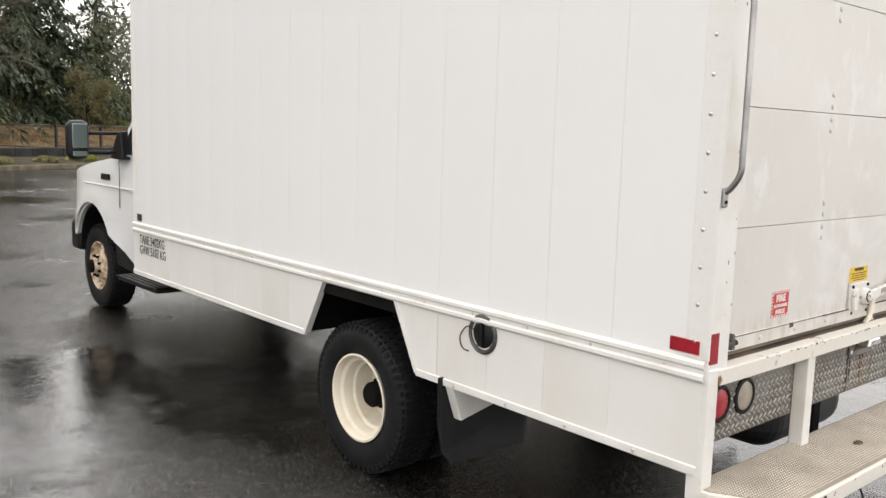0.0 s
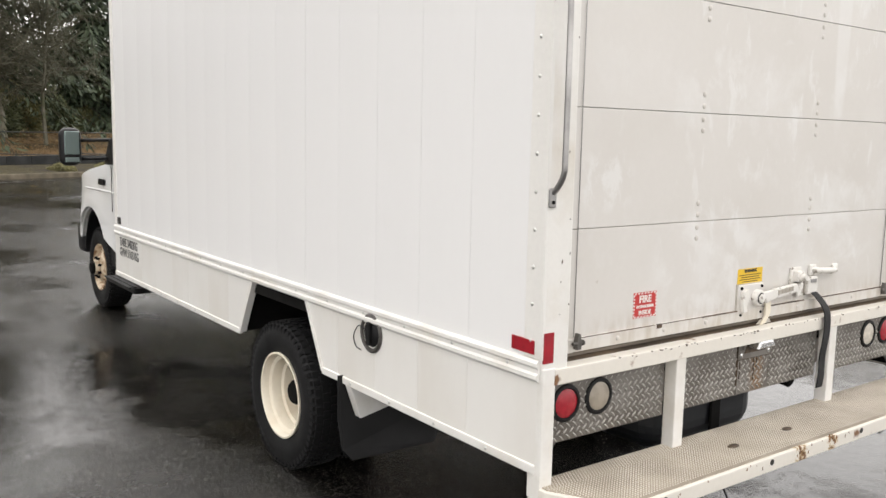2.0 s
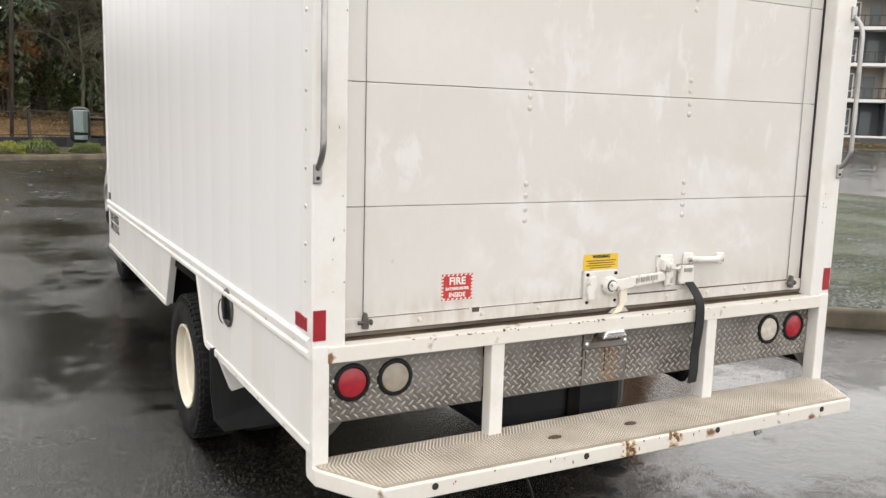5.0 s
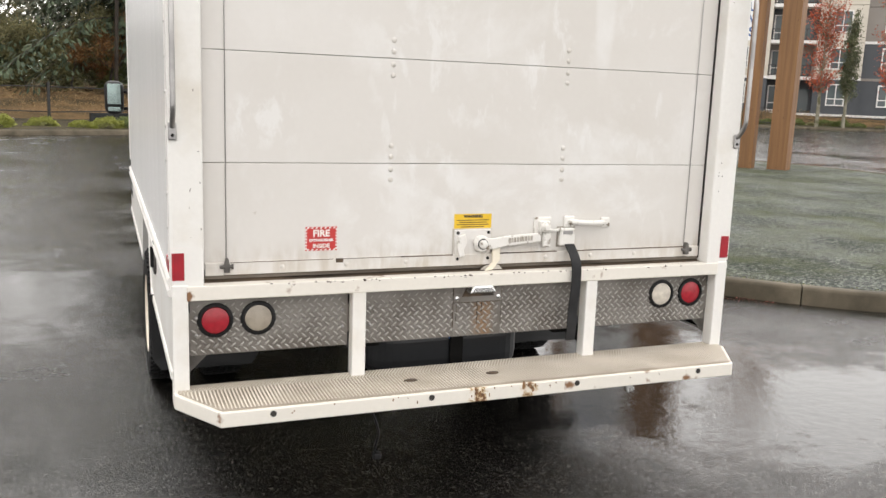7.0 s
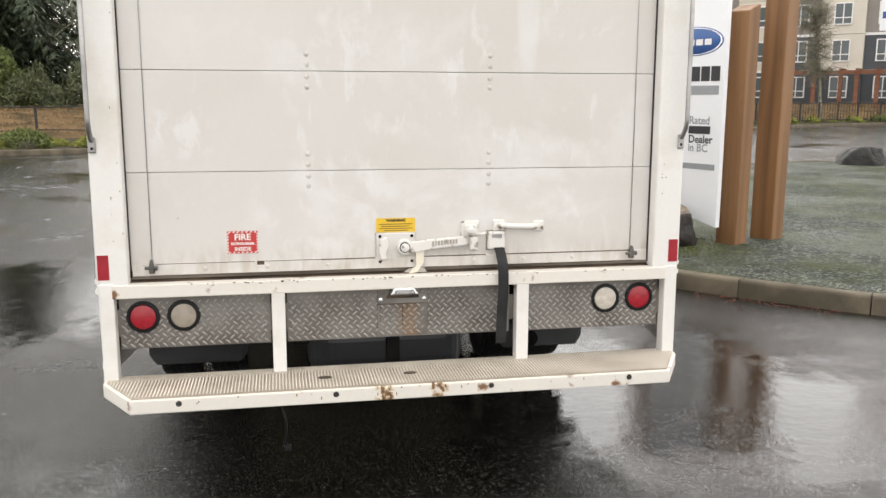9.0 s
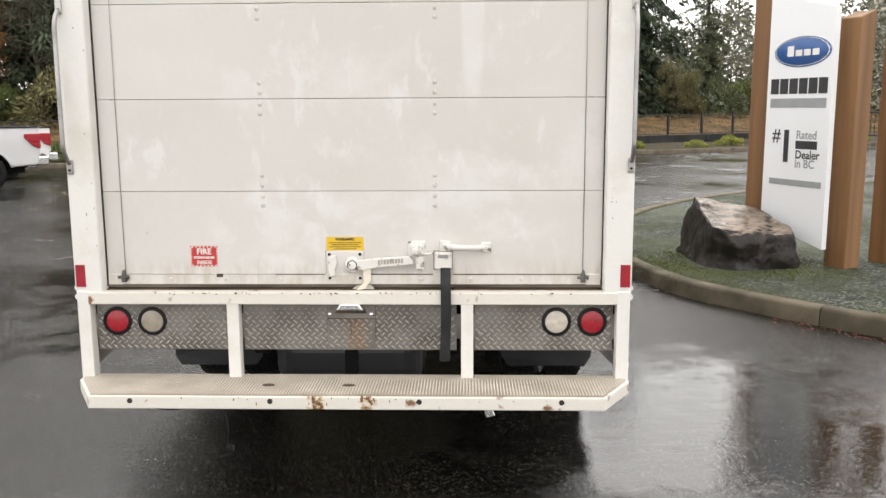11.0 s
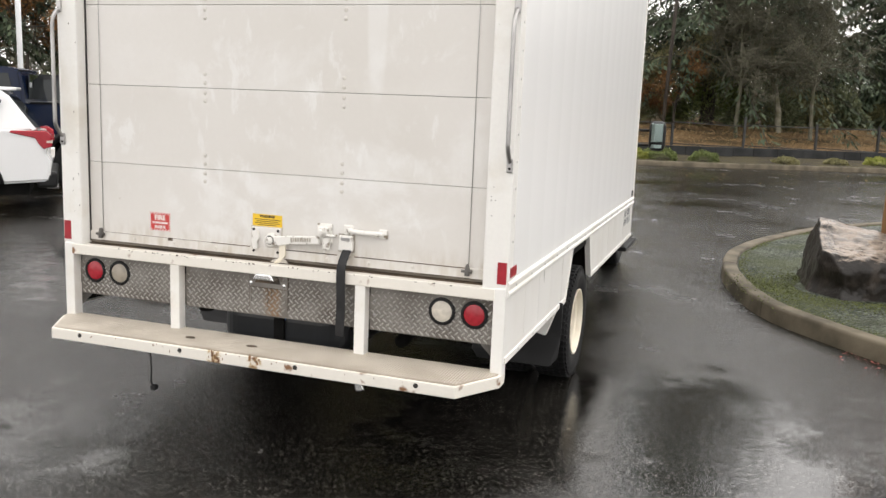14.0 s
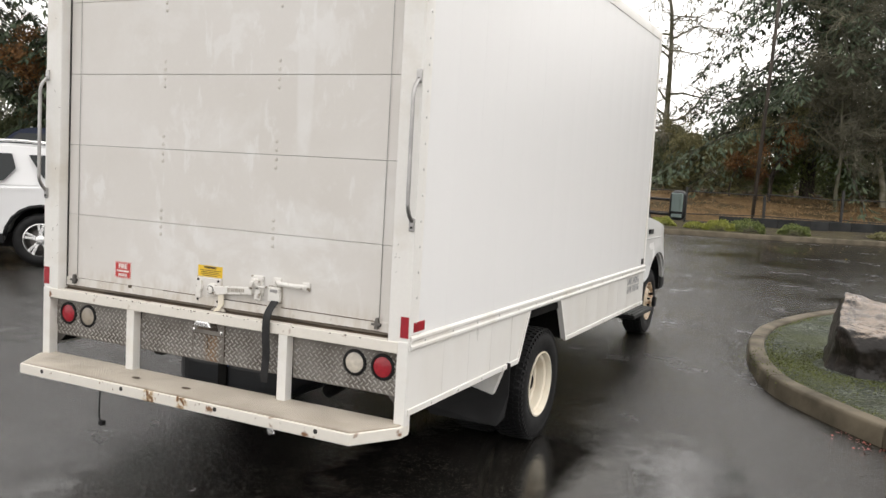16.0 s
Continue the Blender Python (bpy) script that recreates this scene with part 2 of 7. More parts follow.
ASPHALT = wet_asphalt()
WHITE_SIDE = mat("white_painted_panel", (0.785, 0.78, 0.77), 0.24, scale=0.9, fine=30, var=0.008, rvar=0.03, bump=0.0, stretch=(1, 1, 0.3), spec=0.27, contrast=(0.1, 0.9))
SKIRT_WHITE = mat("grimy_white_panel", (0.75, 0.735, 0.70), 0.3, col2=(0.69, 0.665, 0.615), scale=2.2, fine=30, var=0.012, rvar=0.06, bump=0.0, stretch=(1, 1, 0.5), contrast=(0.45, 0.7))


def scuffed_door():
    """Grimy off-white paint with pale rubbed clouds, a wiped streak, an old label's ghost and brown specks."""
    m = mat("scuffed_off_white_paint", (0.645, 0.622, 0.59), 0.40, col2=(0.60, 0.574, 0.535), scale=1.1, fine=45, var=0.02, rvar=0.08, bump=0.03, contrast=(0.4, 0.7))
    n, l = m.node_tree.nodes, m.node_tree.links
    p = n["Principled BSDF"]
    base = p.inputs["Base Color"].links[0].from_socket
    at = n.new("ShaderNodeTexCoord").outputs["Object"]
    ax = n.new("ShaderNodeSeparateXYZ")
    l.new(at, ax.inputs[0])

    def blob(xc, zc, rx, rz, soft):
        """1 inside an oval on the door, falling to 0 round it."""
        u = math_node(n, l, "MULTIPLY", math_node(n, l, "SUBTRACT", ax.outputs["X"], xc), 1 / rx)
        v = math_node(n, l, "MULTIPLY", math_node(n, l, "SUBTRACT", ax.outputs["Z"], zc), 1 / rz)
        d = math_node(n, l, "ADD", math_node(n, l, "POWER", math_node(n, l, "ABSOLUTE", u, 0), 2.5), math_node(n, l, "POWER", math_node(n, l, "ABSOLUTE", v, 0), 2.5))
        return range_node(n, l, d, 1 - soft, 1 + soft, 1.0, 0.0, True)

    def rub(scale, stretch, lo, hi):
        mp = n.new("ShaderNodeMapping")
        mp.inputs["Scale"].default_value = stretch
        l.new(at, mp.inputs["Vector"])
        t = n.new("ShaderNodeTexNoise")
        t.inputs["Scale"].default_value, t.inputs["Detail"].default_value, t.inputs["Roughness"].default_value, t.inputs["Distortion"].default_value = scale, 9.0, 0.64, 0.3
        l.new(mp.outputs[0], t.inputs["Vector"])
        return range_node(n, l, t.outputs["Fac"], lo, hi, 0.0, 1.0)

    def lay(mask, amount, colour):
        nonlocal base
        mix = n.new("ShaderNodeMix")
        mix.data_type = "RGBA"
        mix.inputs["B"].default_value = (*colour, 1)
        l.new(math_node(n, l, "MULTIPLY", mask, amount), mix.inputs["Factor"])
        l.new(base, mix.inputs["A"])
        base = mix.outputs["Result"]

    pale = (0.745, 0.74, 0.725)
    middle = math_node(n, l, "ADD", blob(0.22, 1.95, 0.75, 1.1, 0.8), 0.25)
    lay(math_node(n, l, "MULTIPLY", rub(2.1, (1.0, 1.0, 0.9), 0.52, 0.62), middle), 0.26, pale)
    lay(math_node(n, l, "MULTIPLY", rub(4.6, (0.9, 1.0, 0.8), 0.55, 0.63), middle), 0.32, pale)
    lay(math_node(n, l, "MULTIPLY", rub(9.0, (1.4, 1.0, 0.55), 0.58, 0.66), middle), 0.40, pale)
    lay(math_node(n, l, "MULTIPLY", blob(0.53, 2.3, 0.05, 0.55, 0.5), range_node(n, l, noise_node(n, l, at, 3.0, 5.0), 0.3, 0.6, 0.3, 1.0)), 0.45, pale)
    lay(math_node(n, l, "MULTIPLY", blob(-0.88, 1.52, 0.125, 0.095, 0.9), rub(17.0, (1.0, 1.0, 0.6), 0.47, 0.58)), 0.6, pale)
    lay(math_node(n, l, "MULTIPLY", blob(-0.30, 1.20, 0.30, 0.20, 0.6), rub(5.5, (0.8, 1.0, 0.8), 0.46, 0.58)), 0.6, pale)
    lay(math_node(n, l, "MULTIPLY", blob(0.42, 1.24, 0.45, 0.14, 0.6), rub(6.0, (0.7, 1.0, 1.0), 0.46, 0.6)), 0.5, pale)
    # dirt: sparse brown specks, and drips that rise from the bottom rail
    lay(rub(16.0, (1.0, 1.0, 0.5), 0.70, 0.76), 0.5, (0.36, 0.31, 0.24))
    low = range_node(n, l, ax.outputs["Z"], 0.98, 1.10, 1.0, 0.0, True)
    lay(math_node(n, l, "MULTIPLY", low, rub(7.0, (2.2, 1.0, 0.5), 0.42, 0.66)), 0.55, (0.40, 0.335, 0.25))
    l.new(base, p.inputs["Base Color"])
    return m


WHITE_DOOR = scuffed_door()
WHITE_FRAME = mat("dirty_white_steel", (0.74, 0.725, 0.69), 0.42, col2=(0.65, 0.615, 0.55), scale=5, fine=60, var=0.04, bump=0.08, contrast=(0.5, 0.75))
WHITE_CAB = mat("white_car_paint", (0.78, 0.78, 0.77), 0.25, scale=2, var=0.015, rvar=0.05, bump=0.0, coat=0.5)
STEP_WHITE = mat("rusty_white_steel", (0.70, 0.665, 0.60), 0.5, col2=(0.20, 0.10, 0.045), scale=11, fine=50, var=0.05, bump=0.15, contrast=(0.63, 0.70))


def rust_at(m, spots):
    """Orange-brown rust bleeding through the paint round the spots (x, reach)."""
    n, l = m.node_tree.nodes, m.node_tree.links
    p = n["Principled BSDF"]
    base = p.inputs["Base Color"].links[0].from_socket
    at = n.new("ShaderNodeTexCoord").outputs["Object"]
    ax = n.new("ShaderNodeSeparateXYZ")
    l.new(at, ax.inputs[0])
    near = None
    for x, reach in spots:
        d = math_node(n, l, "ABSOLUTE", math_node(n, l, "SUBTRACT", ax.outputs["X"], x), 0)
        k = range_node(n, l, d, 0.0, reach, 1.0, 0.0, True)
        near = k if near is None else math_node(n, l, "MAXIMUM", near, k)
    ragged = math_node(n, l, "ADD", noise_node(n, l, at, 38.0, 6.0, 0.7), math_node(n, l, "MULTIPLY", near, 0.22))
    for lo, hi, colour in ((0.62, 0.72, (0.44, 0.30, 0.13)), (0.70, 0.76, (0.13, 0.06, 0.028))):
        mix = n.new("ShaderNodeMix")
        mix.data_type = "RGBA"
        mix.inputs["B"].default_value = (*colour, 1)
        l.new(math_node(n, l, "MULTIPLY", range_node(n, l, ragged, lo, hi, 0.0, 1.0), range_node(n, l, near, 0.0, 0.25, 0.0, 1.0)), mix.inputs["Factor"])
        l.new(base, mix.inputs["A"])
        base = mix.outputs["Result"]
    l.new(base, p.inputs["Base Color"])


STEP_FACE = STEP_WHITE.copy()
rust_at(STEP_FACE, ((-0.118, 0.07), (0.095, 0.06)))
RAIL_WHITE = STEP_WHITE.copy()
ALU = mat("brushed_aluminium", (0.62, 0.61, 0.58), 0.38, 1.0, scale=6, fine=150, var=0.08, bump=0.05)
PLATE = mat("aluminium_tread_plate", (0.235, 0.22, 0.20), 0.48, 0.5, col2=(0.125, 0.11, 0.095), scale=6, fine=120, var=0.12, bump=0.1, contrast=(0.42, 0.72))
# Bars paler than their plate: the glint is put into the colour.
PLATE_BAR = mat("bright_tread_bar", (0.43, 0.415, 0.385), 0.34, 0.7, scale=9, fine=120, var=0.1, bump=0.05)
TAUPE = mat("grimy_taupe_rubber", (0.17, 0.145, 0.115), 0.7, col2=(0.07, 0.055, 0.04), scale=9, fine=80, var=0.15, bump=0.15, stretch=(0.3, 1, 3))
SILL = mat("mud_worn_sill", (0.12, 0.085, 0.055), 0.6, col2=(0.03, 0.022, 0.016), scale=9, fine=80, var=0.2, bump=0.2, stretch=(0.4, 1, 3))


def stained_plate():
    """Tread plate with a broad tan rust stain washed down from its hinge."""
    m = PLATE.copy()
    n, l = m.node_tree.nodes, m.node_tree.links
    p = n["Principled BSDF"]
    at = n.new("ShaderNodeTexCoord").outputs["Object"]
    ax = n.new("ShaderNodeSeparateXYZ")
    l.new(at, ax.inputs[0])
    off = math_node(n, l, "ABSOLUTE", math_node(n, l, "SUBTRACT", ax.outputs["X"], 0.018), 0)
    k = math_node(n, l, "MULTIPLY", range_node(n, l, off, 0.015, 0.065, 1.0, 0.0, True), range_node(n, l, noise_node(n, l, at, 22.0, 5.0, 0.65), 0.3, 0.6, 0.25, 0.9))
    mix = n.new("ShaderNodeMix")
    mix.data_type = "RGBA"
    mix.inputs["B"].default_value = (0.27, 0.17, 0.095, 1)
    l.new(p.inputs["Base Color"].links[0].from_socket, mix.inputs["A"])
    l.new(k, mix.inputs["Factor"])
    l.new(mix.outputs["Result"], p.inputs["Base Color"])
    return m


STAINED_PLATE = stained_plate()
RUSTY_PLATE = mat("rust_streaked_aluminium", (0.50, 0.47, 0.42), 0.42, 0.8, col2=(0.20, 0.13, 0.075), scale=5, fine=90, var=0.1, bump=0.1, stretch=(5, 1, 0.5), contrast=(0.52, 0.7))
# Darker than the studs, so their pattern stands out.
GRIP_BASE = mat("grimy_tread_base", (0.40, 0.355, 0.29), 0.6, 0.3, col2=(0.29, 0.25, 0.20), scale=7, fine=90, var=0.1, bump=0.1)
RUST_RUN = mat("brown_rust", (0.27, 0.145, 0.06), 0.75, col2=(0.10, 0.055, 0.03), scale=40, fine=200, var=0.2, bump=0.3)
GRIT = mat("grip_step_plate", (0.66, 0.61, 0.53), 0.45, 0.4, col2=(0.50, 0.45, 0.38), scale=7, fine=90, var=0.1, bump=0.15)
CHROME = mat("bright_steel", (0.72, 0.72, 0.71), 0.22, 1.0, scale=8, fine=90, var=0.05, bump=0.03)
GREY_STEEL = mat("grey_galvanised_steel", (0.42, 0.41, 0.40), 0.4, 1.0, scale=9, fine=110, var=0.12, bump=0.08)
FILLER = mat("grimy_dark_steel", (0.16, 0.15, 0.14), 0.5, 0.7, col2=(0.07, 0.065, 0.06), scale=12, fine=90, var=0.15, bump=0.1)
RUSTY_CREAM = mat("rusty_cream_wheel", (0.62, 0.52, 0.38), 0.5, col2=(0.24, 0.13, 0.06), scale=14, fine=70, var=0.1, bump=0.1, contrast=(0.45, 0.62))
PEARL = mat("pearl_white_paint", (0.73, 0.73, 0.73), 0.22, scale=2, var=0.015, rvar=0.05, bump=0.0, coat=0.3)
RUBBER = mat("tyre_rubber", (0.008, 0.008, 0.0085), 0.6, scale=9, fine=140, var=0.2, bump=0.2, spec=0.3)
BLACK = mat("black_plastic", (0.009, 0.009, 0.0095), 0.45, scale=6, fine=120, var=0.15, bump=0.12, spec=0.28)
LATCH_WHITE = mat("chipped_white_paint", (0.72, 0.70, 0.66), 0.4, col2=(0.20, 0.165, 0.12), scale=30, fine=150, var=0.06, bump=0.1, contrast=(0.55, 0.66))
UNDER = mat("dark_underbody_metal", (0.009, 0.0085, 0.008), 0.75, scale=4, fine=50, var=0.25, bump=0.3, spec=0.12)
TANK = mat("dark_grey_plastic", (0.011, 0.0125, 0.015), 0.40, scale=3, fine=60, var=0.2, bump=0.1)
WEB = mat("black_webbing", (0.013, 0.013, 0.014), 0.75, scale=20, fine=300, var=0.2, bump=0.5)
CREAM = mat("cream_wheel_paint", (0.74, 0.68, 0.56), 0.4, col2=(0.60, 0.50, 0.36), scale=7, fine=60, var=0.05, bump=0.05, contrast=(0.5, 0.8))
RED_TAPE = mat("red_reflective_tape", (0.33, 0.010, 0.02), 0.35, scale=30, fine=250, var=0.1, bump=0.05)
RED_LENS = mat("red_lamp_lens", (0.36, 0.014, 0.026), 0.12, scale=40, fine=220, var=0.12, bump=0.4, dist=0.003)
CLEAR_LENS = mat("clear_lamp_lens", (0.62, 0.57, 0.49), 0.15, scale=40, fine=220, var=0.1, bump=0.4, dist=0.003)
YELLOW = mat("yellow_sticker", (0.80, 0.52, 0.03), 0.45, scale=9, fine=70, var=0.06, bump=0.02)
RED_STICKER = mat("red_sticker", (0.52, 0.04, 0.035), 0.45, scale=9, fine=70, var=0.06, bump=0.02)
WHITE_PRINT = mat("white_print", (0.80, 0.78, 0.74), 0.5, scale=9, fine=70, var=0.03, bump=0.0)
BLACK_PRINT = mat("black_print", (0.03, 0.03, 0.032), 0.5, scale=9, fine=70, var=0.1, bump=0.0)
GREY_PRINT = mat("grey_print", (0.30, 0.31, 0.32), 0.5, scale=9, fine=70, var=0.05, bump=0.0)
BLUE_PRINT = mat("blue_print", (0.03, 0.10, 0.30), 0.3, scale=3, fine=70, var=0.1, bump=0.0)
GAP = mat("dark_rubber_seal", (0.03, 0.027, 0.023), 0.7, scale=10, fine=90, var=0.3, bump=0.2)
# Grey of the cast letters and of the shade painted round latch plates.
SHADE_MARK = mat("grey_worn_seal", (0.56, 0.53, 0.47), 0.6, col2=(0.28, 0.25, 0.21), scale=8, fine=60, var=0.2, bump=0.2)
GRIME = mat("grimy_sill", (0.115, 0.075, 0.042), 0.65, col2=(0.022, 0.018, 0.014), scale=11, fine=60, var=0.2, bump=0.3)
DARK_GLASS = glass("dark_car_glass", (0.012, 0.015, 0.016))
MIRROR = mat("mirror_glass", (0.20, 0.25, 0.24), 0.04, 1.0, scale=3, fine=20, var=0.01, rvar=0.02, bump=0.0)
KERB = mat("wet_concrete_kerb", (0.135, 0.113, 0.08), 0.7, spec=0.2, col2=(0.065, 0.055, 0.038), scale=3, fine=90, var=0.12, bump=0.25, rand=0.12)


def gravel():
    """Fine blue-grey chips with olive moss grown over them in patches."""
    m = bpy.data.materials.new("mossy_green_gravel")
    m.use_nodes = True
    n, l = m.node_tree.nodes, m.node_tree.links
    p = n["Principled BSDF"]
    at = n.new("ShaderNodeTexCoord").outputs["Object"]
    chips = n.new("ShaderNodeTexVoronoi")
    chips.inputs["Scale"].default_value = 48.0
    l.new(at, chips.inputs["Vector"])
    tone = n.new("ShaderNodeSeparateColor")
    l.new(chips.outputs["Color"], tone.inputs[0])
    stone = n.new("ShaderNodeValToRGB")
    stone.color_ramp.elements[0].color, stone.color_ramp.elements[1].color = (0.007, 0.009, 0.007, 1), (0.20, 0.21, 0.175, 1)
    e = stone.color_ramp.elements.new(0.62)
    e.color = (0.040, 0.051, 0.040, 1)
    l.new(tone.outputs[0], stone.inputs["Fac"])
    cover = range_node(n, l, noise_node(n, l, at, 0.9, 9.0, 0.75), 0.43, 0.60, 0.0, 0.9)
    mix = n.new("ShaderNodeMix")
    mix.data_type = "RGBA"
    mix.inputs["B"].default_value = (0.045, 0.054, 0.019, 1)
    l.new(cover, mix.inputs["Factor"])
    l.new(stone.outputs[0], mix.inputs["A"])
    hs = n.new("ShaderNodeHueSaturation")
    l.new(mix.outputs["Result"], hs.inputs["Color"])
    l.new(range_node(n, l, noise_node(n, l, at, 5.0, 6.0, 0.7), 0.3, 0.7, 0.6, 1.3), hs.inputs["Value"])
    l.new(hs.outputs[0], p.inputs["Base Color"])
    l.new(range_node(n, l, noise_node(n, l, at, 0.6, 4.0), 0.40, 0.6, 0.55, 0.85), p.inputs["Roughness"])
    p.inputs["Specular IOR Level"].default_value = 0.25
    b = n.new("ShaderNodeBump")
    b.inputs["Strength"].default_value, b.inputs["Distance"].default_value = 1.0, 0.016
    b.invert = True
    l.new(chips.outputs["Distance"], b.inputs["Height"])
    l.new(b.outputs[0], p.inputs["Normal"])
    return m


GRAVEL = gravel()
ROCK = mat("wet_dark_boulder", (0.015, 0.0125, 0.0105), 0.36, spec=0.3, col2=(0.042, 0.033, 0.027), scale=5.5, fine=22, var=0.3, rvar=0.2, bump=0.5, dist=0.02, contrast=(0.52, 0.72))
DARK_ROCK = mat("black_wet_boulder", (0.012, 0.0115, 0.011), 0.55, spec=0.25, col2=(0.035, 0.033, 0.03), scale=3, fine=30, var=0.3, rvar=0.15, bump=0.8, dist=0.02)
TIMBER = mat("weathered_orange_timber", (0.225, 0.112, 0.041), 0.6, col2=(0.135, 0.066, 0.025), scale=1.6, fine=34, var=0.16, bump=0.35, stretch=(7, 7, 0.30), rand=0.06, contrast=(0.35, 0.72))


def knots(m):
    """Dark knots and checks in sawn timber."""
    n, l = m.node_tree.nodes, m.node_tree.links
    p = n["Principled BSDF"]
    base = p.inputs["Base Color"].links[0].from_socket
    at = n.new("ShaderNodeTexCoord").outputs["Object"]
    for stretch, lo, hi, k in (((1.0, 1.0, 0.55), 0.045, 0.085, 6.5), ((14.0, 14.0, 0.35), 0.03, 0.07, 2.0)):
        mp = n.new("ShaderNodeMapping")
        mp.inputs["Scale"].default_value = stretch
        l.new(at, mp.inputs["Vector"])
        v = n.new("ShaderNodeTexVoronoi")
        v.inputs["Scale"].default_value = k
        l.new(mp.outputs[0], v.inputs["Vector"])
        mix = n.new("ShaderNodeMix")
        mix.data_type = "RGBA"
        mix.inputs["B"].default_value = (0.06, 0.028, 0.012, 1)
        l.new(range_node(n, l, v.outputs["Distance"], lo, hi, 0.8, 0.0, True), mix.inputs["Factor"])
        l.new(base, mix.inputs["A"])
        base = mix.outputs["Result"]
    l.new(base, p.inputs["Base Color"])


knots(TIMBER)


def skylit_pale_top(m, pale, lo, hi):
    """Puts a stone's paler skin and the skylight on it into colour where faces look up."""
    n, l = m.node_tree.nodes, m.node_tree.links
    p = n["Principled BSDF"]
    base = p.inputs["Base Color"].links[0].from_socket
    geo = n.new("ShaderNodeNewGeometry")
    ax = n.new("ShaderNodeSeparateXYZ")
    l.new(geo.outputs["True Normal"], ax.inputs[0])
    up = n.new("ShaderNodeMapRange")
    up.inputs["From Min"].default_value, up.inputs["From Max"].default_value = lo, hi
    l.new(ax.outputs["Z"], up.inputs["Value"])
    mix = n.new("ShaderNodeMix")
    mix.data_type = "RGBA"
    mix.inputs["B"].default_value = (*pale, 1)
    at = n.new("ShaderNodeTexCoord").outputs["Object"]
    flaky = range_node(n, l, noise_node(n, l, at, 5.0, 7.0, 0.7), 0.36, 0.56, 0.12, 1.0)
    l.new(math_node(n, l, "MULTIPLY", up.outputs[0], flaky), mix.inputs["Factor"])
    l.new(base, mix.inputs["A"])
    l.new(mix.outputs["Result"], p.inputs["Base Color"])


# Boulder top: tan rock skin with the lift of skylight painted in.
skylit_pale_top(ROCK, (0.25, 0.195, 0.15), 0.74, 0.90)
BOARD = mat("white_sign_board", (0.80, 0.81, 0.82), 0.35, scale=1, fine=30, var=0.012, bump=0.0)

# ---- ground ----
gb = bmesh.new()
bmesh.ops.create_grid(gb, x_segments=60, y_segments=60, size=900)
ground = part("ground", gb, ASPHALT)
tagged(ground, "wet dark asphalt lot with mirror-like puddles", "ground", kind="structure")

# ---- the box truck ----
HW, LEN, TOP = 1.206, 4.64, 3.13
truck = empty("box_truck", pose(3.558, 1.385, 0, -0.38, 0, -0.25))
tagged(truck, "white box truck with a worn roll-up rear door", "truck")

PITCH = 0.305
SKIRT, RAIL0, RAIL1 = 0.596, 0.893, 0.960


def side_sheet(y0, y1, z0a, z0b, z1, bow=0.0022, gap=0.0006):
    """A wall sheet, bowed a little outwards, facing -x at x = 0; its foot runs from z0a to z0b."""
    b = bmesh.new()
    rows = []
    for i in range(7):
        u = i / 6
        y = y0 + gap + (y1 - y0 - 2 * gap) * u
        x = -bow * (1 - (2 * u - 1) ** 2)
        zz = z0a + (z0b - z0a) * u
        rows.append((b.verts.new((x, y, zz)), b.verts.new((x, y, z1))))
    back = []
    for u in (0, 1):
        y = y0 + gap + (y1 - y0 - 2 * gap) * u
        back.append((b.verts.new((0.012, y, z0a if u == 0 else z0b)), b.verts.new((0.012, y, z1))))
    for a, c in zip(rows, rows[1:]):
        b.faces.new((a[0], a[1], c[1], c[0]))
    b.faces.new((rows[0][0], back[0][0], back[0][1], rows[0][1]))
    b.faces.new((rows[-1][0], rows[-1][1], back[1][1], back[1][0]))
    b.faces.new((back[0][0], back[1][0], back[1][1], back[0][1]))
    bmesh.ops.recalc_face_normals(b, faces=b.faces[:])
    return smooth(b, 30)


rivet_mesh = link_mesh("rivet", lathe([(0.0075, 0.0), (0.0068, 0.0022), (0.0042, 0.0042), (0.0008, 0.0048)], 8, "X"), ALU)
rivet_mesh.transform(Matrix.Scale(-1, 4, (1, 0, 0)))
bolt_mesh = link_mesh("bolt", lathe([(0.013, 0.0), (0.012, 0.004), (0.007, 0.0065), (0.001, 0.007)], 10, "Y"), WHITE_DOOR)
bolt_mesh.transform(Matrix.Scale(-1, 4, (0, 1, 0)))


def rivet(x, y, z, parent, flip=False):
    ob = part("rivet", rivet_mesh, ALU, parent)
    ob.matrix_basis = pose(x, y, z, 0, 0, 180 if flip else 0)


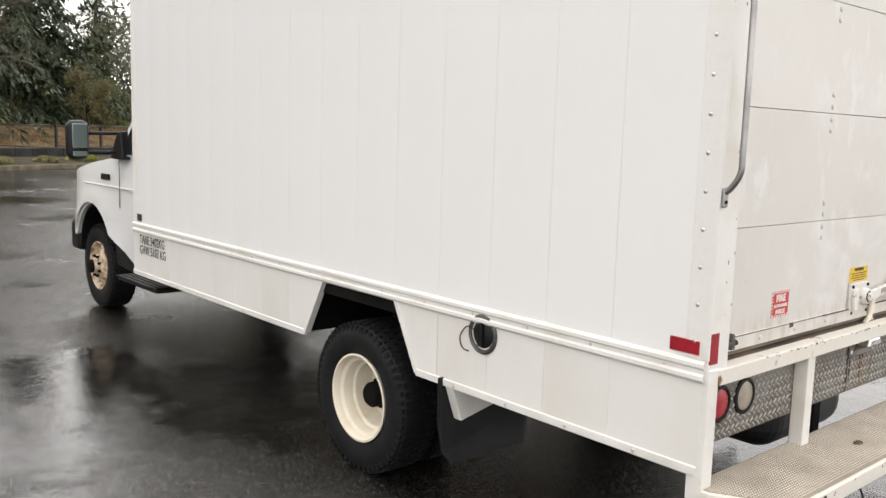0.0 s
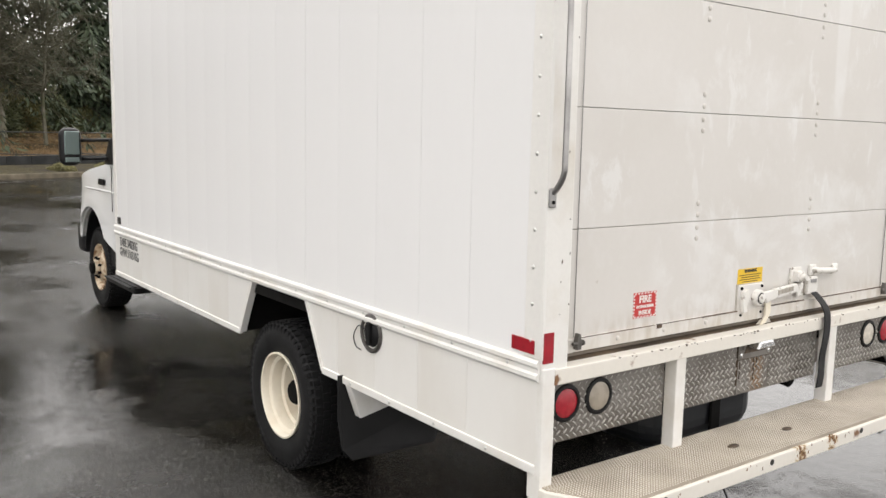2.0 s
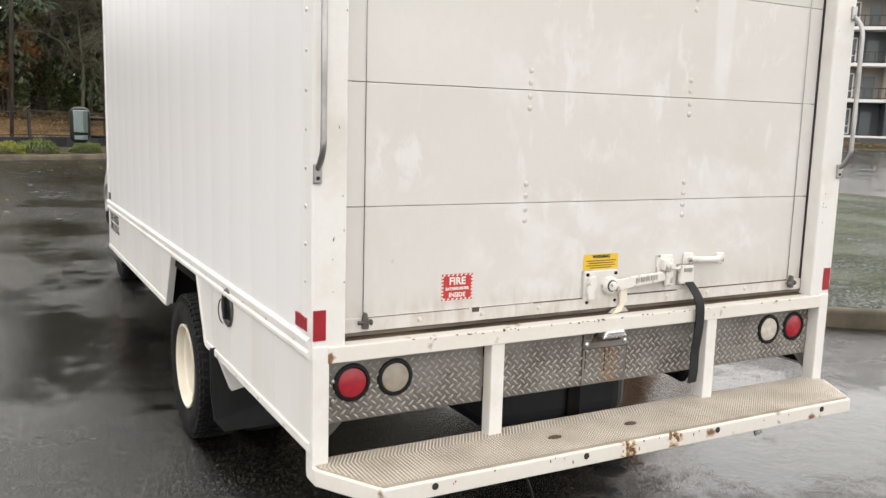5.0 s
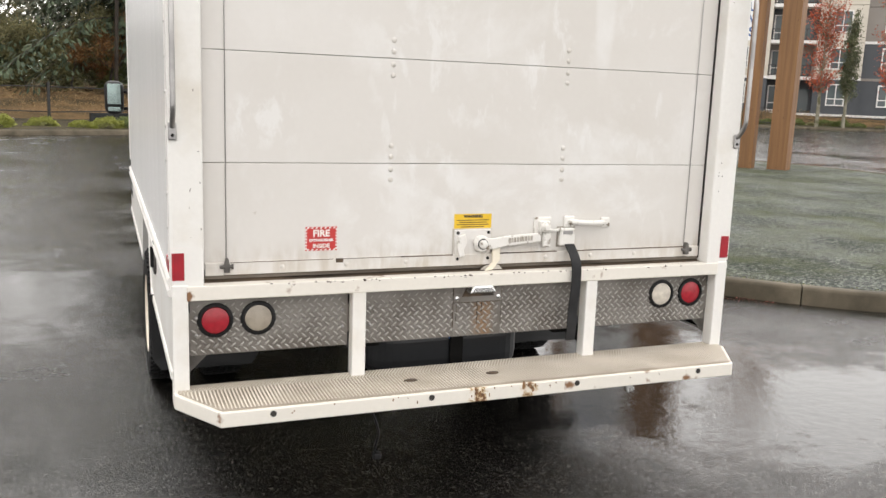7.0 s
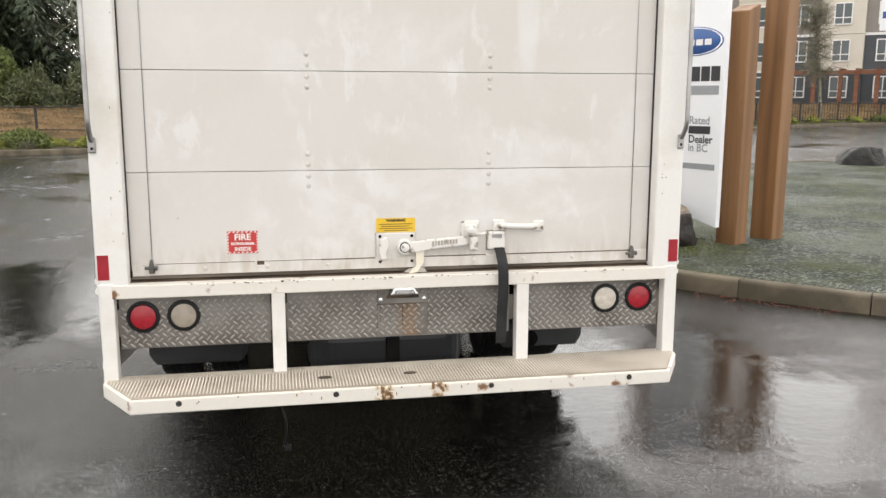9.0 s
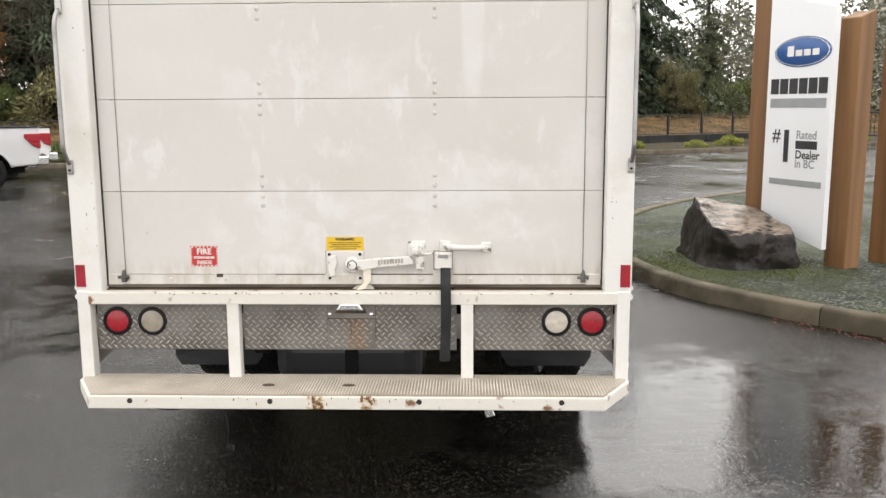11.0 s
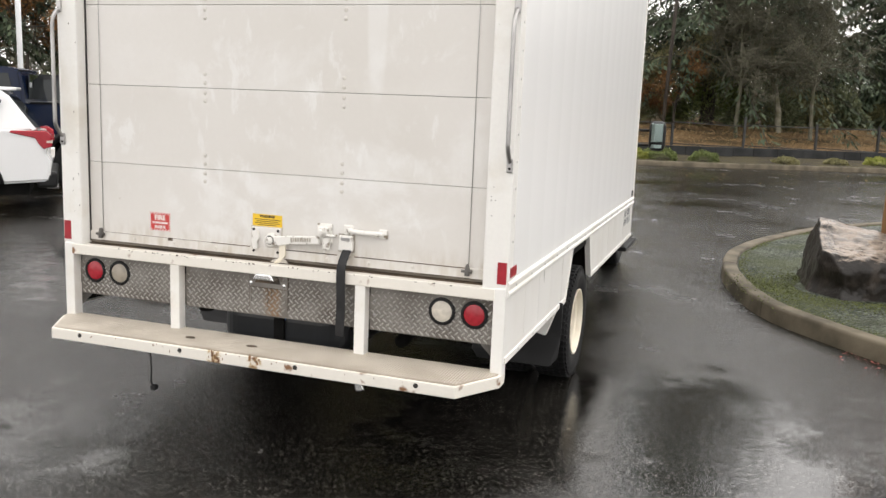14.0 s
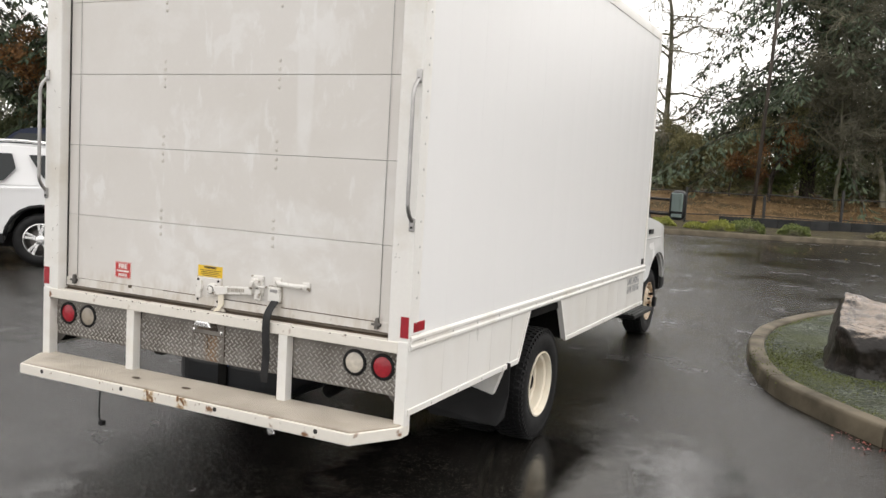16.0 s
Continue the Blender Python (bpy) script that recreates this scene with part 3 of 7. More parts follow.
def cargo_side(sign, name):
    """One long side of the box: upper sheets, skirt with wheel notch, moulding."""
    X = sign * HW
    side = part(name, box(X - sign * 0.045, X - sign * 0.014, 0.06, LEN - 0.02, 0.9, TOP - 0.06), WHITE_SIDE, truck)
    side["label"] = "smooth white side wall of vertical sheets"

    def put(nm, b, m=WHITE_SIDE, label=""):
        if sign > 0:
            bmesh.ops.transform(b, matrix=Matrix.Scale(-1, 4, (1, 0, 0)), verts=b.verts[:])
            bmesh.ops.reverse_faces(b, faces=b.faces[:])
        bmesh.ops.translate(b, verts=b.verts[:], vec=(X, 0, 0))
        return part(nm, b, m, side, label)

    y = 0.075
    while y < LEN - 0.08:
        y1 = min(y + PITCH, LEN - 0.055)
        put("wall_sheet", side_sheet(y, y1, RAIL1 - 0.01, RAIL1 - 0.01, TOP - 0.075, (0.0011 if sign < 0 else 0.0007) + 0.0005 * random.random(), 0.0006 if sign < 0 else 0.0002))
        y = y1
    # skirt: sheets from the front, an opening for the rear wheels, sheets behind it
    cuts = [0.02, 0.38, 0.685, 0.99, 1.295, 1.59]
    for a, c in zip(cuts, cuts[1:]):
        if c < 1.55:
            put("skirt_sheet", side_sheet(a, c, SKIRT, SKIRT, RAIL0 + 0.01, 0.0014), SKIRT_WHITE)
    put("skirt_sheet", prism([(1.2966, SKIRT), (1.43, SKIRT), (1.59, RAIL0 + 0.01), (1.2966, RAIL0 + 0.01)], -0.001, 0.012, "X"), SKIRT_WHITE)
    put("skirt_sheet", prism([(2.355, SKIRT), (2.51, SKIRT), (2.51, RAIL0 + 0.01), (2.19, RAIL0 + 0.01)], -0.001, 0.012, "X"), SKIRT_WHITE)
    cuts = [2.51 + PITCH * i for i in range(7)] + [LEN + 0.02]
    for a, c in zip(cuts, cuts[1:]):
        put("skirt_sheet", side_sheet(a, c, SKIRT, SKIRT, RAIL0 + 0.01, 0.0014), SKIRT_WHITE)
    # moulding with two rounded ridges
    prof = [(0.004, RAIL0 - 0.004), (-0.008, RAIL0), (-0.014, RAIL0 + 0.008), (-0.014, RAIL0 + 0.02), (-0.006, RAIL0 + 0.027), (-0.006, RAIL0 + 0.041), (-0.014, RAIL0 + 0.048), (-0.014, RAIL0 + 0.06), (-0.008, RAIL1), (0.004, RAIL1 + 0.004)]
    put("side_moulding", smooth(prism(prof, 0.012, LEN + 0.01, "Y"), 25), WHITE_FRAME, "white double-ridged rub moulding")
    # lower edge trim of the skirt
    for a, c in ((0.02, 1.432), (2.353, LEN + 0.02)):
        put("skirt_trim", box(-0.007, 0.014, a, c, SKIRT - 0.012, SKIRT + 0.02, 0.004), WHITE_FRAME)
    for pts in (((1.428, SKIRT), (1.588, RAIL0)), ((2.357, SKIRT), (2.192, RAIL0))):
        (ya, za), (yb, zb) = pts
        w = 0.012
        put("skirt_trim", prism([(ya - w, za), (ya + w, za), (yb + w, zb), (yb - w, zb)], -0.006, 0.03, "X"), WHITE_FRAME)
    # top rail with a rounded shoulder
    prof = [(-0.006, TOP - 0.095), (-0.006, TOP - 0.035), (0.004, TOP - 0.012), (0.022, TOP), (0.06, TOP + 0.006), (0.06, TOP - 0.095)]
    put("roof_rail", smooth(prism(prof, 0.03, LEN, "Y"), 35), WHITE_FRAME, "rounded white roof rail")
    # rear corner strip with rivets, front corner strip
    put("corner_strip", box(-0.005, 0.01, 0.0, 0.085, RAIL1 + 0.004, TOP - 0.09, 0.003), WHITE_FRAME)
    put("corner_strip", box(-0.006, 0.02, LEN - 0.06, LEN + 0.004, RAIL1 + 0.004, TOP - 0.09, 0.004), WHITE_FRAME)
    z = 1.02
    while z < TOP - 0.1:
        rivet(X + sign * 0.004, 0.052, z, side, sign > 0)
        z += 0.118
    y = 0.16
    while y < LEN:
        rivet(X + sign * 0.005, y, RAIL0 + 0.034, side, sign > 0)
        if not 1.3 < y < 2.3:
            rivet(X + sign * 0.0065, y + 0.1, SKIRT + 0.004, side, sign > 0)
        y += 0.305
    # red tape, vent plate, weights
    put("reflective_tape", box(-0.0075, 0.0, 0.034, 0.142, 0.978, 1.022), RED_TAPE, "red reflective tape")
    put("vent_plate", box(-0.008, 0.0, LEN - 0.14, LEN - 0.07, 0.975, 1.025, 0.002), GAP, "dark louvred vent plate")
    return side


left = cargo_side(-1, "cargo_side")
right = cargo_side(1, "cargo_side")
for text, z in (("TARE 3402KG", 0.846), ("GVW 5103 KG", 0.772)):
    lettering("lettering", text, 0.088, pose(-HW - 0.0035, LEN - 0.10, z, 90, 0, -90) @ pose(0, 0, 0), BLACK_PRINT, left, 0.0004, "LEFT", squeeze=0.8)
    # Grey instead of black: glare on this side is put into the print.
    lettering("lettering", text, 0.088, pose(HW + 0.0035, LEN - 0.62, z, 90, 0, 90), GREY_PRINT, right, 0.0002, "LEFT", squeeze=0.8)

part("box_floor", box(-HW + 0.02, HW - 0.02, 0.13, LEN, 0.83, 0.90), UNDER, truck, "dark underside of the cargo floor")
part("roof_sheet", box(-HW + 0.05, HW - 0.05, 0.02, LEN, TOP - 0.02, TOP + 0.004), WHITE_SIDE, truck)
part("front_wall", box(-HW + 0.02, HW - 0.02, LEN - 0.02, LEN + 0.012, 0.6, TOP - 0.01, 0.006), WHITE_SIDE, truck)

# rear frame: corner posts, header, bumper frame
for s in (-1, 1):
    x0, x1 = sorted((s * HW, s * (HW - 0.112)))
    post = part("corner_post", box(x0, x1, 0.0, 0.085, 0.90, TOP - 0.02, 0.008), WHITE_FRAME, truck, "scuffed white corner post")
    x0, x1 = sorted((s * HW, s * (HW - 0.056)))
    part("bumper_post", box(x0, x1, -0.004, 0.056, 0.50, 0.935, 0.004), WHITE_FRAME, truck)
    x0, x1 = sorted((s * (HW - 0.002), s * (HW - 0.044)))
    part("reflective_tape", box(x0, x1, -0.0025, 0.01, 0.953, 1.051), RED_TAPE, truck, "red reflective tape")
    x0, x1 = sorted((s * (HW - 0.112), s * (HW - 0.1155)))
    part("door_seal", box(x0, x1, 0.060, 0.09, 0.945, TOP - 0.16), GAP, truck, "dark rubber door seal")
    xc = s * (HW - 0.197)
    part("lift_cable", tube([(xc, 0.0635, 0.985), (xc, 0.0635, TOP - 0.16)], 0.0016, 6), GREY_STEEL, truck, "thin steel lift cable")
    cb = prism([(xc - 0.010, 0.966), (xc - 0.010, 0.996), (xc - 0.004, 1.020), (xc + 0.004, 1.020), (xc + 0.010, 0.996), (xc + 0.010, 0.966)], 0.034, 0.054, "Y", 0.002)
    lathe([(0.003, -0.026), (0.0065, -0.026), (0.0065, 0.022), (0.003, 0.022)], 8, "X", True, cb, pose(xc, 0.040, 0.988))
    lathe([(0.010, 0.016), (0.010, 0.022), (0.004, 0.022)], 8, "X", True, cb, pose(xc, 0.040, 0.988))
    part("cable_bracket", cb, FILLER, truck, "grimy steel cable bracket")
part("door_header", box(-HW + 0.1, HW - 0.1, 0.0, 0.085, TOP - 0.17, TOP - 0.02, 0.006), WHITE_FRAME, truck)
part("bumper_rail", box(-HW + 0.05, HW - 0.05, -0.006, 0.05, 0.876, 0.930, 0.004), RAIL_WHITE, truck, "chipped white steel bumper rail")
for x in (-0.520, 0.505):
    part("bumper_upright", box(x - 0.027, x + 0.027, -0.004, 0.05, 0.53, 0.88, 0.004), WHITE_FRAME, truck)
part("door_sill", prism([(0.046, 0.905), (0.046, 0.930), (0.12, 0.948), (0.12, 0.90)], -HW + 0.11, HW - 0.11, "X"), SILL, truck, "grimy worn door sill")

# roll-up door sections
DY = 0.068
zs = [0.972, 1.364, 1.760, 2.157, 2.554, 2.951]
for a, c in zip(zs, zs[1:]):
    part("door_panel", box(-HW + 0.1158, HW - 0.1158, DY, DY + 0.022, a + 0.0009, c - 0.0009, 0.0022), WHITE_DOOR, truck, "worn off-white roll-up door panel")
    for x in (-0.383, 0.368):
        for dz in (-0.062, -0.022, 0.026, 0.068):
            if a > 1.0:
                ob = part("bolt", bolt_mesh, WHITE_DOOR, truck)
                ob.matrix_basis = pose(x + 0.004 * (a - 1.8), DY + 0.001, a + dz) @ Matrix.Scale(0.82, 4)
part("door_backing", box(-HW + 0.16, HW - 0.16, DY + 0.024, DY + 0.03, 0.93, 2.98), GAP, truck)
part("bottom_rail", box(-HW + 0.121, HW - 0.121, DY - 0.014, DY + 0.02, 0.953, 1.000, 0.003), WHITE_DOOR, truck, "scuffed door bottom rail")
for x0, x1, z0, z1 in ((-0.995, -0.61, 0.9990, 1.0005), (-0.600, -0.571, 0.986, 1.0015), (-0.571, -0.34, 0.9990, 1.0005), (-0.34, -0.118, 0.9970, 1.0010), (0.06, 0.355, 0.9970, 1.0010), (0.445, 1.0, 0.9968, 1.0010), (-1.02, 1.02, 0.9530, 0.9552)):
    part("grime_line", box(x0, x1, DY - 0.0146, DY - 0.008, z0, z1, 0.0005), GRIME, truck, "thin dark line on the door rail")
part("bottom_seal", box(-HW + 0.1158, HW - 0.1158, DY - 0.006, DY + 0.02, 0.940, 0.953), TAUPE, truck, "grimy rubber bottom seal")
for x in (-0.805, -0.559, -0.316, 0.304, 0.521, 0.741):
    ob = part("bolt", bolt_mesh, GREY_STEEL, truck)
    ob.matrix_basis = pose(x, DY - 0.014, 0.978) @ Matrix.Scale(0.7, 4)

# tread plate between the posts, with raised bars
bar_b = bmesh.new()
bmesh.ops.create_icosphere(bar_b, subdivisions=1, radius=1.0)
bmesh.ops.scale(bar_b, vec=(0.0158, 0.0036, 0.0046), verts=bar_b.verts[:])
smooth(bar_b, 80)
bar_v = np.array([v.co for v in bar_b.verts])
bar_f = np.array([[v.index for v in f.verts] for f in bar_b.faces])
bar_b.free()


def tread_bars(x0, x1, z0, z1, pitch=0.031):
    vs, fs, n = [], [], 0
    r = 0
    z = z0 + 0.012
    while z < z1 - 0.008:
        x = x0 + 0.014 + (pitch / 2 if r % 2 else 0)
        while x < x1 - 0.012:
            a = radians(42 if (r % 2) else 138)
            rot = np.array([[math.cos(a), 0, -math.sin(a)], [0, 1, 0], [math.sin(a), 0, math.cos(a)]])
            low = min(1.0, max(0.0, (0.862 - z + 0.012 * math.sin(x * 7.0)) / 0.075))
            if low < 0.06:
                x += pitch
                continue
            vs.append((bar_v * (0.55 + 0.45 * low, low, 0.4 + 0.6 * low)) @ rot.T + (x, 0.0465, z))
            fs.append(bar_f + n)
            n += len(bar_v)
            x += pitch
        z += pitch * 0.62
        r += 1
    me = bpy.data.meshes.new("tread_relief")
    me.from_pydata(np.concatenate(vs).tolist(), [], np.concatenate(fs).tolist())
    for p in me.polygons:
        p.use_smooth = True
    me.materials.append(PLATE_BAR)
    return me


for x0, x1 in ((-HW + 0.064, -0.553), (-0.486, 0.458), (0.537, HW - 0.064)):
    tp = part("tread_plate", box(x0, x1, 0.047, 0.052, 0.660, 0.878), PLATE, truck, "dirty aluminium tread plate")
    tagged(part("tread_relief", tread_bars(x0, x1, 0.660, 0.876), PLATE, tp), kind="stuff")
    for xa, xb in ((x0 - 0.012, x0 + 0.01), (x1 - 0.01, x1 + 0.024)):
        part("mounting_tab", box(xa, xb, 0.0485, 0.0515, 0.712, 0.822), PLATE, tp)
    for x in (x0 + 0.022, x1 - 0.020):
        for z in (0.735, 0.800):
            part("rivet", lathe([(0.0075, 0.002), (0.0068, -0.003), (0.004, -0.005), (0.0008, -0.0056)], 10, "Y", m=pose(x, 0.045, z)), GREY_STEEL, tp)

# round lamps in rubber rings
GREY_LENS = mat("yellowed_grey_lens", (0.33, 0.29, 0.235), 0.2, col2=(0.22, 0.19, 0.15), scale=18, fine=220, var=0.1, bump=0.4, dist=0.003)
for s in (-1, 1):
    for x, lens, nm in ((1.052, RED_LENS, "tail_lamp"), (0.896, GREY_LENS if s < 0 else CLEAR_LENS, "reverse_lamp")):
        lamp = part(nm, lathe([(0.066, 0.020), (0.067, 0.004), (0.063, -0.006), (0.054, -0.009), (0.049, -0.002), (0.049, 0.02)], 36, "Y", m=pose(s * x, 0.046, 0.789)), RUBBER, truck, "round lamp in a black rubber ring")
        part("lens", lathe([(0.0525, 0.004), (0.049, -0.004), (0.034, -0.009), (0.012, -0.0115), (0.0005, -0.012)], 32, "Y", m=pose(s * x, 0.046, 0.789)), lens, lamp, "red lens" if lens is RED_LENS else "clear frosted lens")

# step bumper with cut corners and a grip top
ST, SF = 0.547, -0.257
sw = HW
plan = [(-sw, 0.05), (-sw, -0.03), (-sw + 0.135, SF), (sw - 0.135, SF), (sw, -0.03), (sw, 0.05)]
part("step_frame", prism(plan, ST - 0.058, ST - 0.004, "Z", 0.004), STEP_FACE, truck, "white steel step bumper with rust patches")
inner = [(-sw + 0.014, 0.046), (-sw + 0.014, -0.026), (-sw + 0.142, SF + 0.014), (sw - 0.142, SF + 0.014), (sw - 0.014, -0.026), (sw - 0.014, 0.046)]
step_top = part("step_tread", prism(inner, ST - 0.006, ST, "Z"), GRIP_BASE, truck, "punched grip tread plate")
vs, fs, n = [], [], 0
y = SF + 0.03
r = 0
while y < 0.042:
    lim = sw - 0.02 - max(0, (-0.03 - y)) * 0.135 / 0.227
    x = -lim + (0.0065 if r % 2 else 0)
    while x < lim:
        q = 0.0046
        vs += [(x - q, y, ST - 0.001), (x, y - q, ST - 0.001), (x + q, y, ST - 0.001), (x, y + q, ST - 0.001), (x, y, ST + 0.0042)]
        fs += [(n, n + 1, n + 4), (n + 1, n + 2, n + 4), (n + 2, n + 3, n + 4), (n + 3, n, n + 4)]
        n += 5
        x += 0.0130
    y += 0.0110
    r += 1
me = bpy.data.meshes.new("grip_studs")
me.from_pydata(vs, [], fs)
me.materials.append(GRIT)
tagged(part("grip_studs", me, GRIT, step_top), kind="stuff")
for x in (-0.895, -0.309, 0.308, 0.892):
    part("drain_hole", lathe([(0.0115, -0.0015), (0.0105, 0.004)], 14, "Y", True, m=pose(x, SF, ST - 0.023)), GAP, truck, "dark drilled hole")
blot = random.Random(12)


def blotch(name, x, z, w, h, y0, y1, material, parent, label):
    """A small ragged fleck of rust or bare metal on a face that looks back."""
    n = blot.randint(6, 8)
    poly = [(x + w * math.cos(2 * math.pi * k / n) * blot.uniform(0.45, 1.1), z + h * math.sin(2 * math.pi * k / n) * blot.uniform(0.45, 1.1)) for k in range(n)]
    return part(name, prism(poly, y0, y1, "Y"), material, parent, label)


for xc, spread, n in ((-0.118, 0.028, 9), (0.095, 0.022, 8), (0.30, 0.6, 9), (-0.7, 0.4, 7)):
    for _ in range(n):
        w = blot.uniform(0.0015, 0.0085 if spread < 0.1 else 0.004)
        blotch("rust_fleck", xc + blot.gauss(0, spread * 0.55), ST - 0.008 - abs(blot.gauss(0, 0.016)), w, w * blot.uniform(0.8, 2.8), SF - 0.0012, SF + 0.003, RUST_RUN, truck, "brown rust fleck on the step edge")
for x in (0.20, -0.145):
    part("tread_scar", lathe([(0.03, 0.0), (0.024, 0.004), (0.008, 0.005)], 10, "Z", True, m=pose(x - 0.2, -0.12, ST + 0.002) @ Matrix.Diagonal((1, 0.5, 1, 1))), GRIME, step_top, "dark mud spot")

# latch, pull handle, strap, stickers
latch = part("door_latch", box(-0.112, 0.05, DY - 0.012, DY, 0.968, 1.100, 0.004), WHITE_DOOR, truck, "white painted door latch")
lathe_b = lathe([(0.034, 0.0), (0.034, -0.016), (0.028, -0.022), (0.018, -0.022), (0.018, -0.030), (0.013, -0.033), (0.001, -0.033)], 24, "Y", m=pose(0.004, DY - 0.012, 1.043))
part("pivot", lathe_b, LATCH_WHITE, latch)
lever = prism([(-0.01, 1.065), (0.06, 1.066), (0.10, 1.073), (0.262, 1.083), (0.272, 1.047), (0.10, 1.030), (0.055, 1.020), (-0.01, 1.02)], DY - 0.036, DY - 0.020, "Y", 0.004)
part("lever", lever, LATCH_WHITE, latch)
for i in range(9):
    part("cast_mark", box(0.118 + i * 0.0125, 0.1265 + i * 0.0125, DY - 0.039, DY - 0.034, 1.047 + 0.0009 * i, 1.066 + 0.0009 * i, 0.001), SHADE_MARK, latch)
hook = prism([(0.05, 1.03), (0.085, 1.03), (0.086, 0.975), (0.055, 0.935), (0.02, 0.930), (0.03, 0.942), (0.052, 0.965)], DY - 0.030, DY - 0.018, "Y", 0.003)
part("hook", hook, CREAM, latch)
pawl = prism([(-0.10, 1.075), (-0.07, 1.085), (-0.062, 1.05), (-0.075, 1.02), (-0.07, 0.995), (-0.095, 0.992), (-0.104, 1.03)], DY - 0.028, DY - 0.012, "Y", 0.003)
part("pawl", pawl, LATCH_WHITE, latch)
keeper = box(0.245, 0.325, DY - 0.010, DY, 1.045, 1.145, 0.004)
box(0.262, 0.312, DY - 0.034, DY - 0.008, 1.085, 1.13, 0.006, bm=keeper)
lathe([(0.018, 0), (0.018, -0.012), (0.011, -0.016), (0.011, -0.026), (0.001, -0.027)], 16, "Y", bm=keeper, m=pose(0.285, DY - 0.032, 1.108))
tube([(0.29, DY - 0.03, 1.095), (0.335, DY - 0.03, 1.09), (0.36, DY - 0.026, 1.096)], 0.006, 8, keeper)
box(0.282, 0.318, DY - 0.028, DY - 0.012, 1.02, 1.08, 0.006, bm=keeper)
part("keeper", keeper, LATCH_WHITE, latch)
for x, z in ((-0.098, 1.088), (0.036, 1.088), (-0.098, 0.982), (0.036, 0.982)):
    part("bolt", lathe([(0.007, 0.0), (0.006, -0.005), (0.001, -0.006)], 8, "Y", m=pose(x, DY - 0.012, z)), UNDER, latch)
# Dark ring and grey rim: the latch's shadow gaps, put into colour.
part("pivot_ring", lathe([(0.0225, -0.0225), (0.0215, -0.025), (0.0185, -0.025), (0.018, -0.0225)], 20, "Y", m=pose(0.004, DY - 0.012, 1.043)), UNDER, latch)
part("shadow_plate", box(-0.118, 0.056, DY - 0.003, DY, 0.962, 1.104, 0.001), SHADE_MARK, latch, "shade painted round the latch plate")
part("rust_stain", prism([(0.0, 0.935), (0.10, 0.935), (0.085, 0.952), (0.06, 0.958), (0.02, 0.95)], 0.044, 0.0475, "Y"), RUSTY_PLATE, latch, "rust stain under the hook")
pull = tube(curve_points([(0.40, DY, 1.125), (0.42, DY - 0.012, 1.124), (0.45, DY - 0.034, 1.122), (0.53, DY - 0.034, 1.119), (0.57, DY - 0.012, 1.117), (0.592, DY, 1.116)], 5), 0.0125, 10)
box(0.385, 0.435, DY - 0.012, DY, 1.10, 1.148, 0.006, bm=pull)
box(0.565, 0.610, DY - 0.012, DY, 1.095, 1.14, 0.006, bm=pull)
for x, z in ((0.41, 1.124), (0.588, 1.118)):
    lathe([(0.01, 0), (0.009, -0.006), (0.001, -0.007)], 10, "Y", bm=pull, m=pose(x, DY - 0.012, z))
part("pull_handle", pull, LATCH_WHITE, truck, "white painted pull handle")
buckle = box(0.362, 0.438, DY - 0.022, DY, 1.022, 1.098, 0.008)
# Grey rim standing in for the shadow round the strap plate.
part("strap_shade", box(0.357, 0.443, DY - 0.003, DY, 1.016, 1.104, 0.001), SHADE_MARK, truck, "shade painted round the strap plate")
part("strap_plate", buckle, LATCH_WHITE, truck, "white strap anchor plate")
slot = part("strap_slot", box(0.378, 0.424, DY - 0.0235, DY - 0.018, 1.072, 1.088, 0.002), GREY_STEEL, truck)
prof = curve_points([(DY - 0.02, 1.03), (0.0, 0.985), (-0.020, 0.94), (-0.022, 0.86), (-0.012, 0.76), (-0.014, 0.68), (-0.010, 0.625)], 6)
poly = [(p.x - 0.0025, p.y) for p in prof] + [(p.x + 0.0025, p.y) for p in prof[::-1]]
sb = prism(poly, 0.388, 0.432, "X")
for v in sb.verts:
    v.co.x += 0.004 * math.sin(v.co.z * 9)
part("strap", smooth(sb, 40), WEB, truck, "black webbing pull strap")
for x0, x1, m_, z0, z1 in ((-0.716, -0.594, RED_STICKER, 1.032, 1.124),):
    fire = part("fire_sticker", box(x0, x1, DY - 0.0012, DY + 0.002, z0, z1), m_, truck, "red and white fire sticker")
    lettering("lettering", "FIRE", 0.036, pose(-0.655, DY - 0.0022, 1.098, 90, 0, 0), WHITE_PRINT, fire, 0.001)
    for text, z, sz in (("EXTINGUISHER", 1.072, 0.0135), ("INSIDE", 1.050, 0.022)):
        lettering("lettering", text, sz, pose(-0.655, DY - 0.0022, z, 90, 0, 0), WHITE_PRINT, fire, 0.0006)
    for i in range(7):
        for z in (1.033, 1.117):
            part("print_bar", prism([(x0 + 0.004 + i * 0.017, z), (x0 + 0.011 + i * 0.017, z), (x0 + 0.015 + i * 0.017, z + 0.006), (x0 + 0.008 + i * 0.017, z + 0.006)], DY - 0.0022, DY, "Y"), WHITE_PRINT, fire)
        for x in (x0, x1 - 0.006):
            part("print_bar", box(x, x + 0.006, DY - 0.0022, DY, z0 + 0.006 + 0.012 * i, z0 + 0.012 + 0.012 * i), WHITE_PRINT, fire)
warn = part("warning_sticker", box(-0.112, 0.052, DY - 0.0012, DY + 0.002, 1.104, 1.163), YELLOW, truck, "yellow warning sticker")
lettering("lettering", "WARNING", 0.017, pose(-0.03, DY - 0.0022, 1.153, 90, 0, 0), BLACK_PRINT, warn, 0.0006)
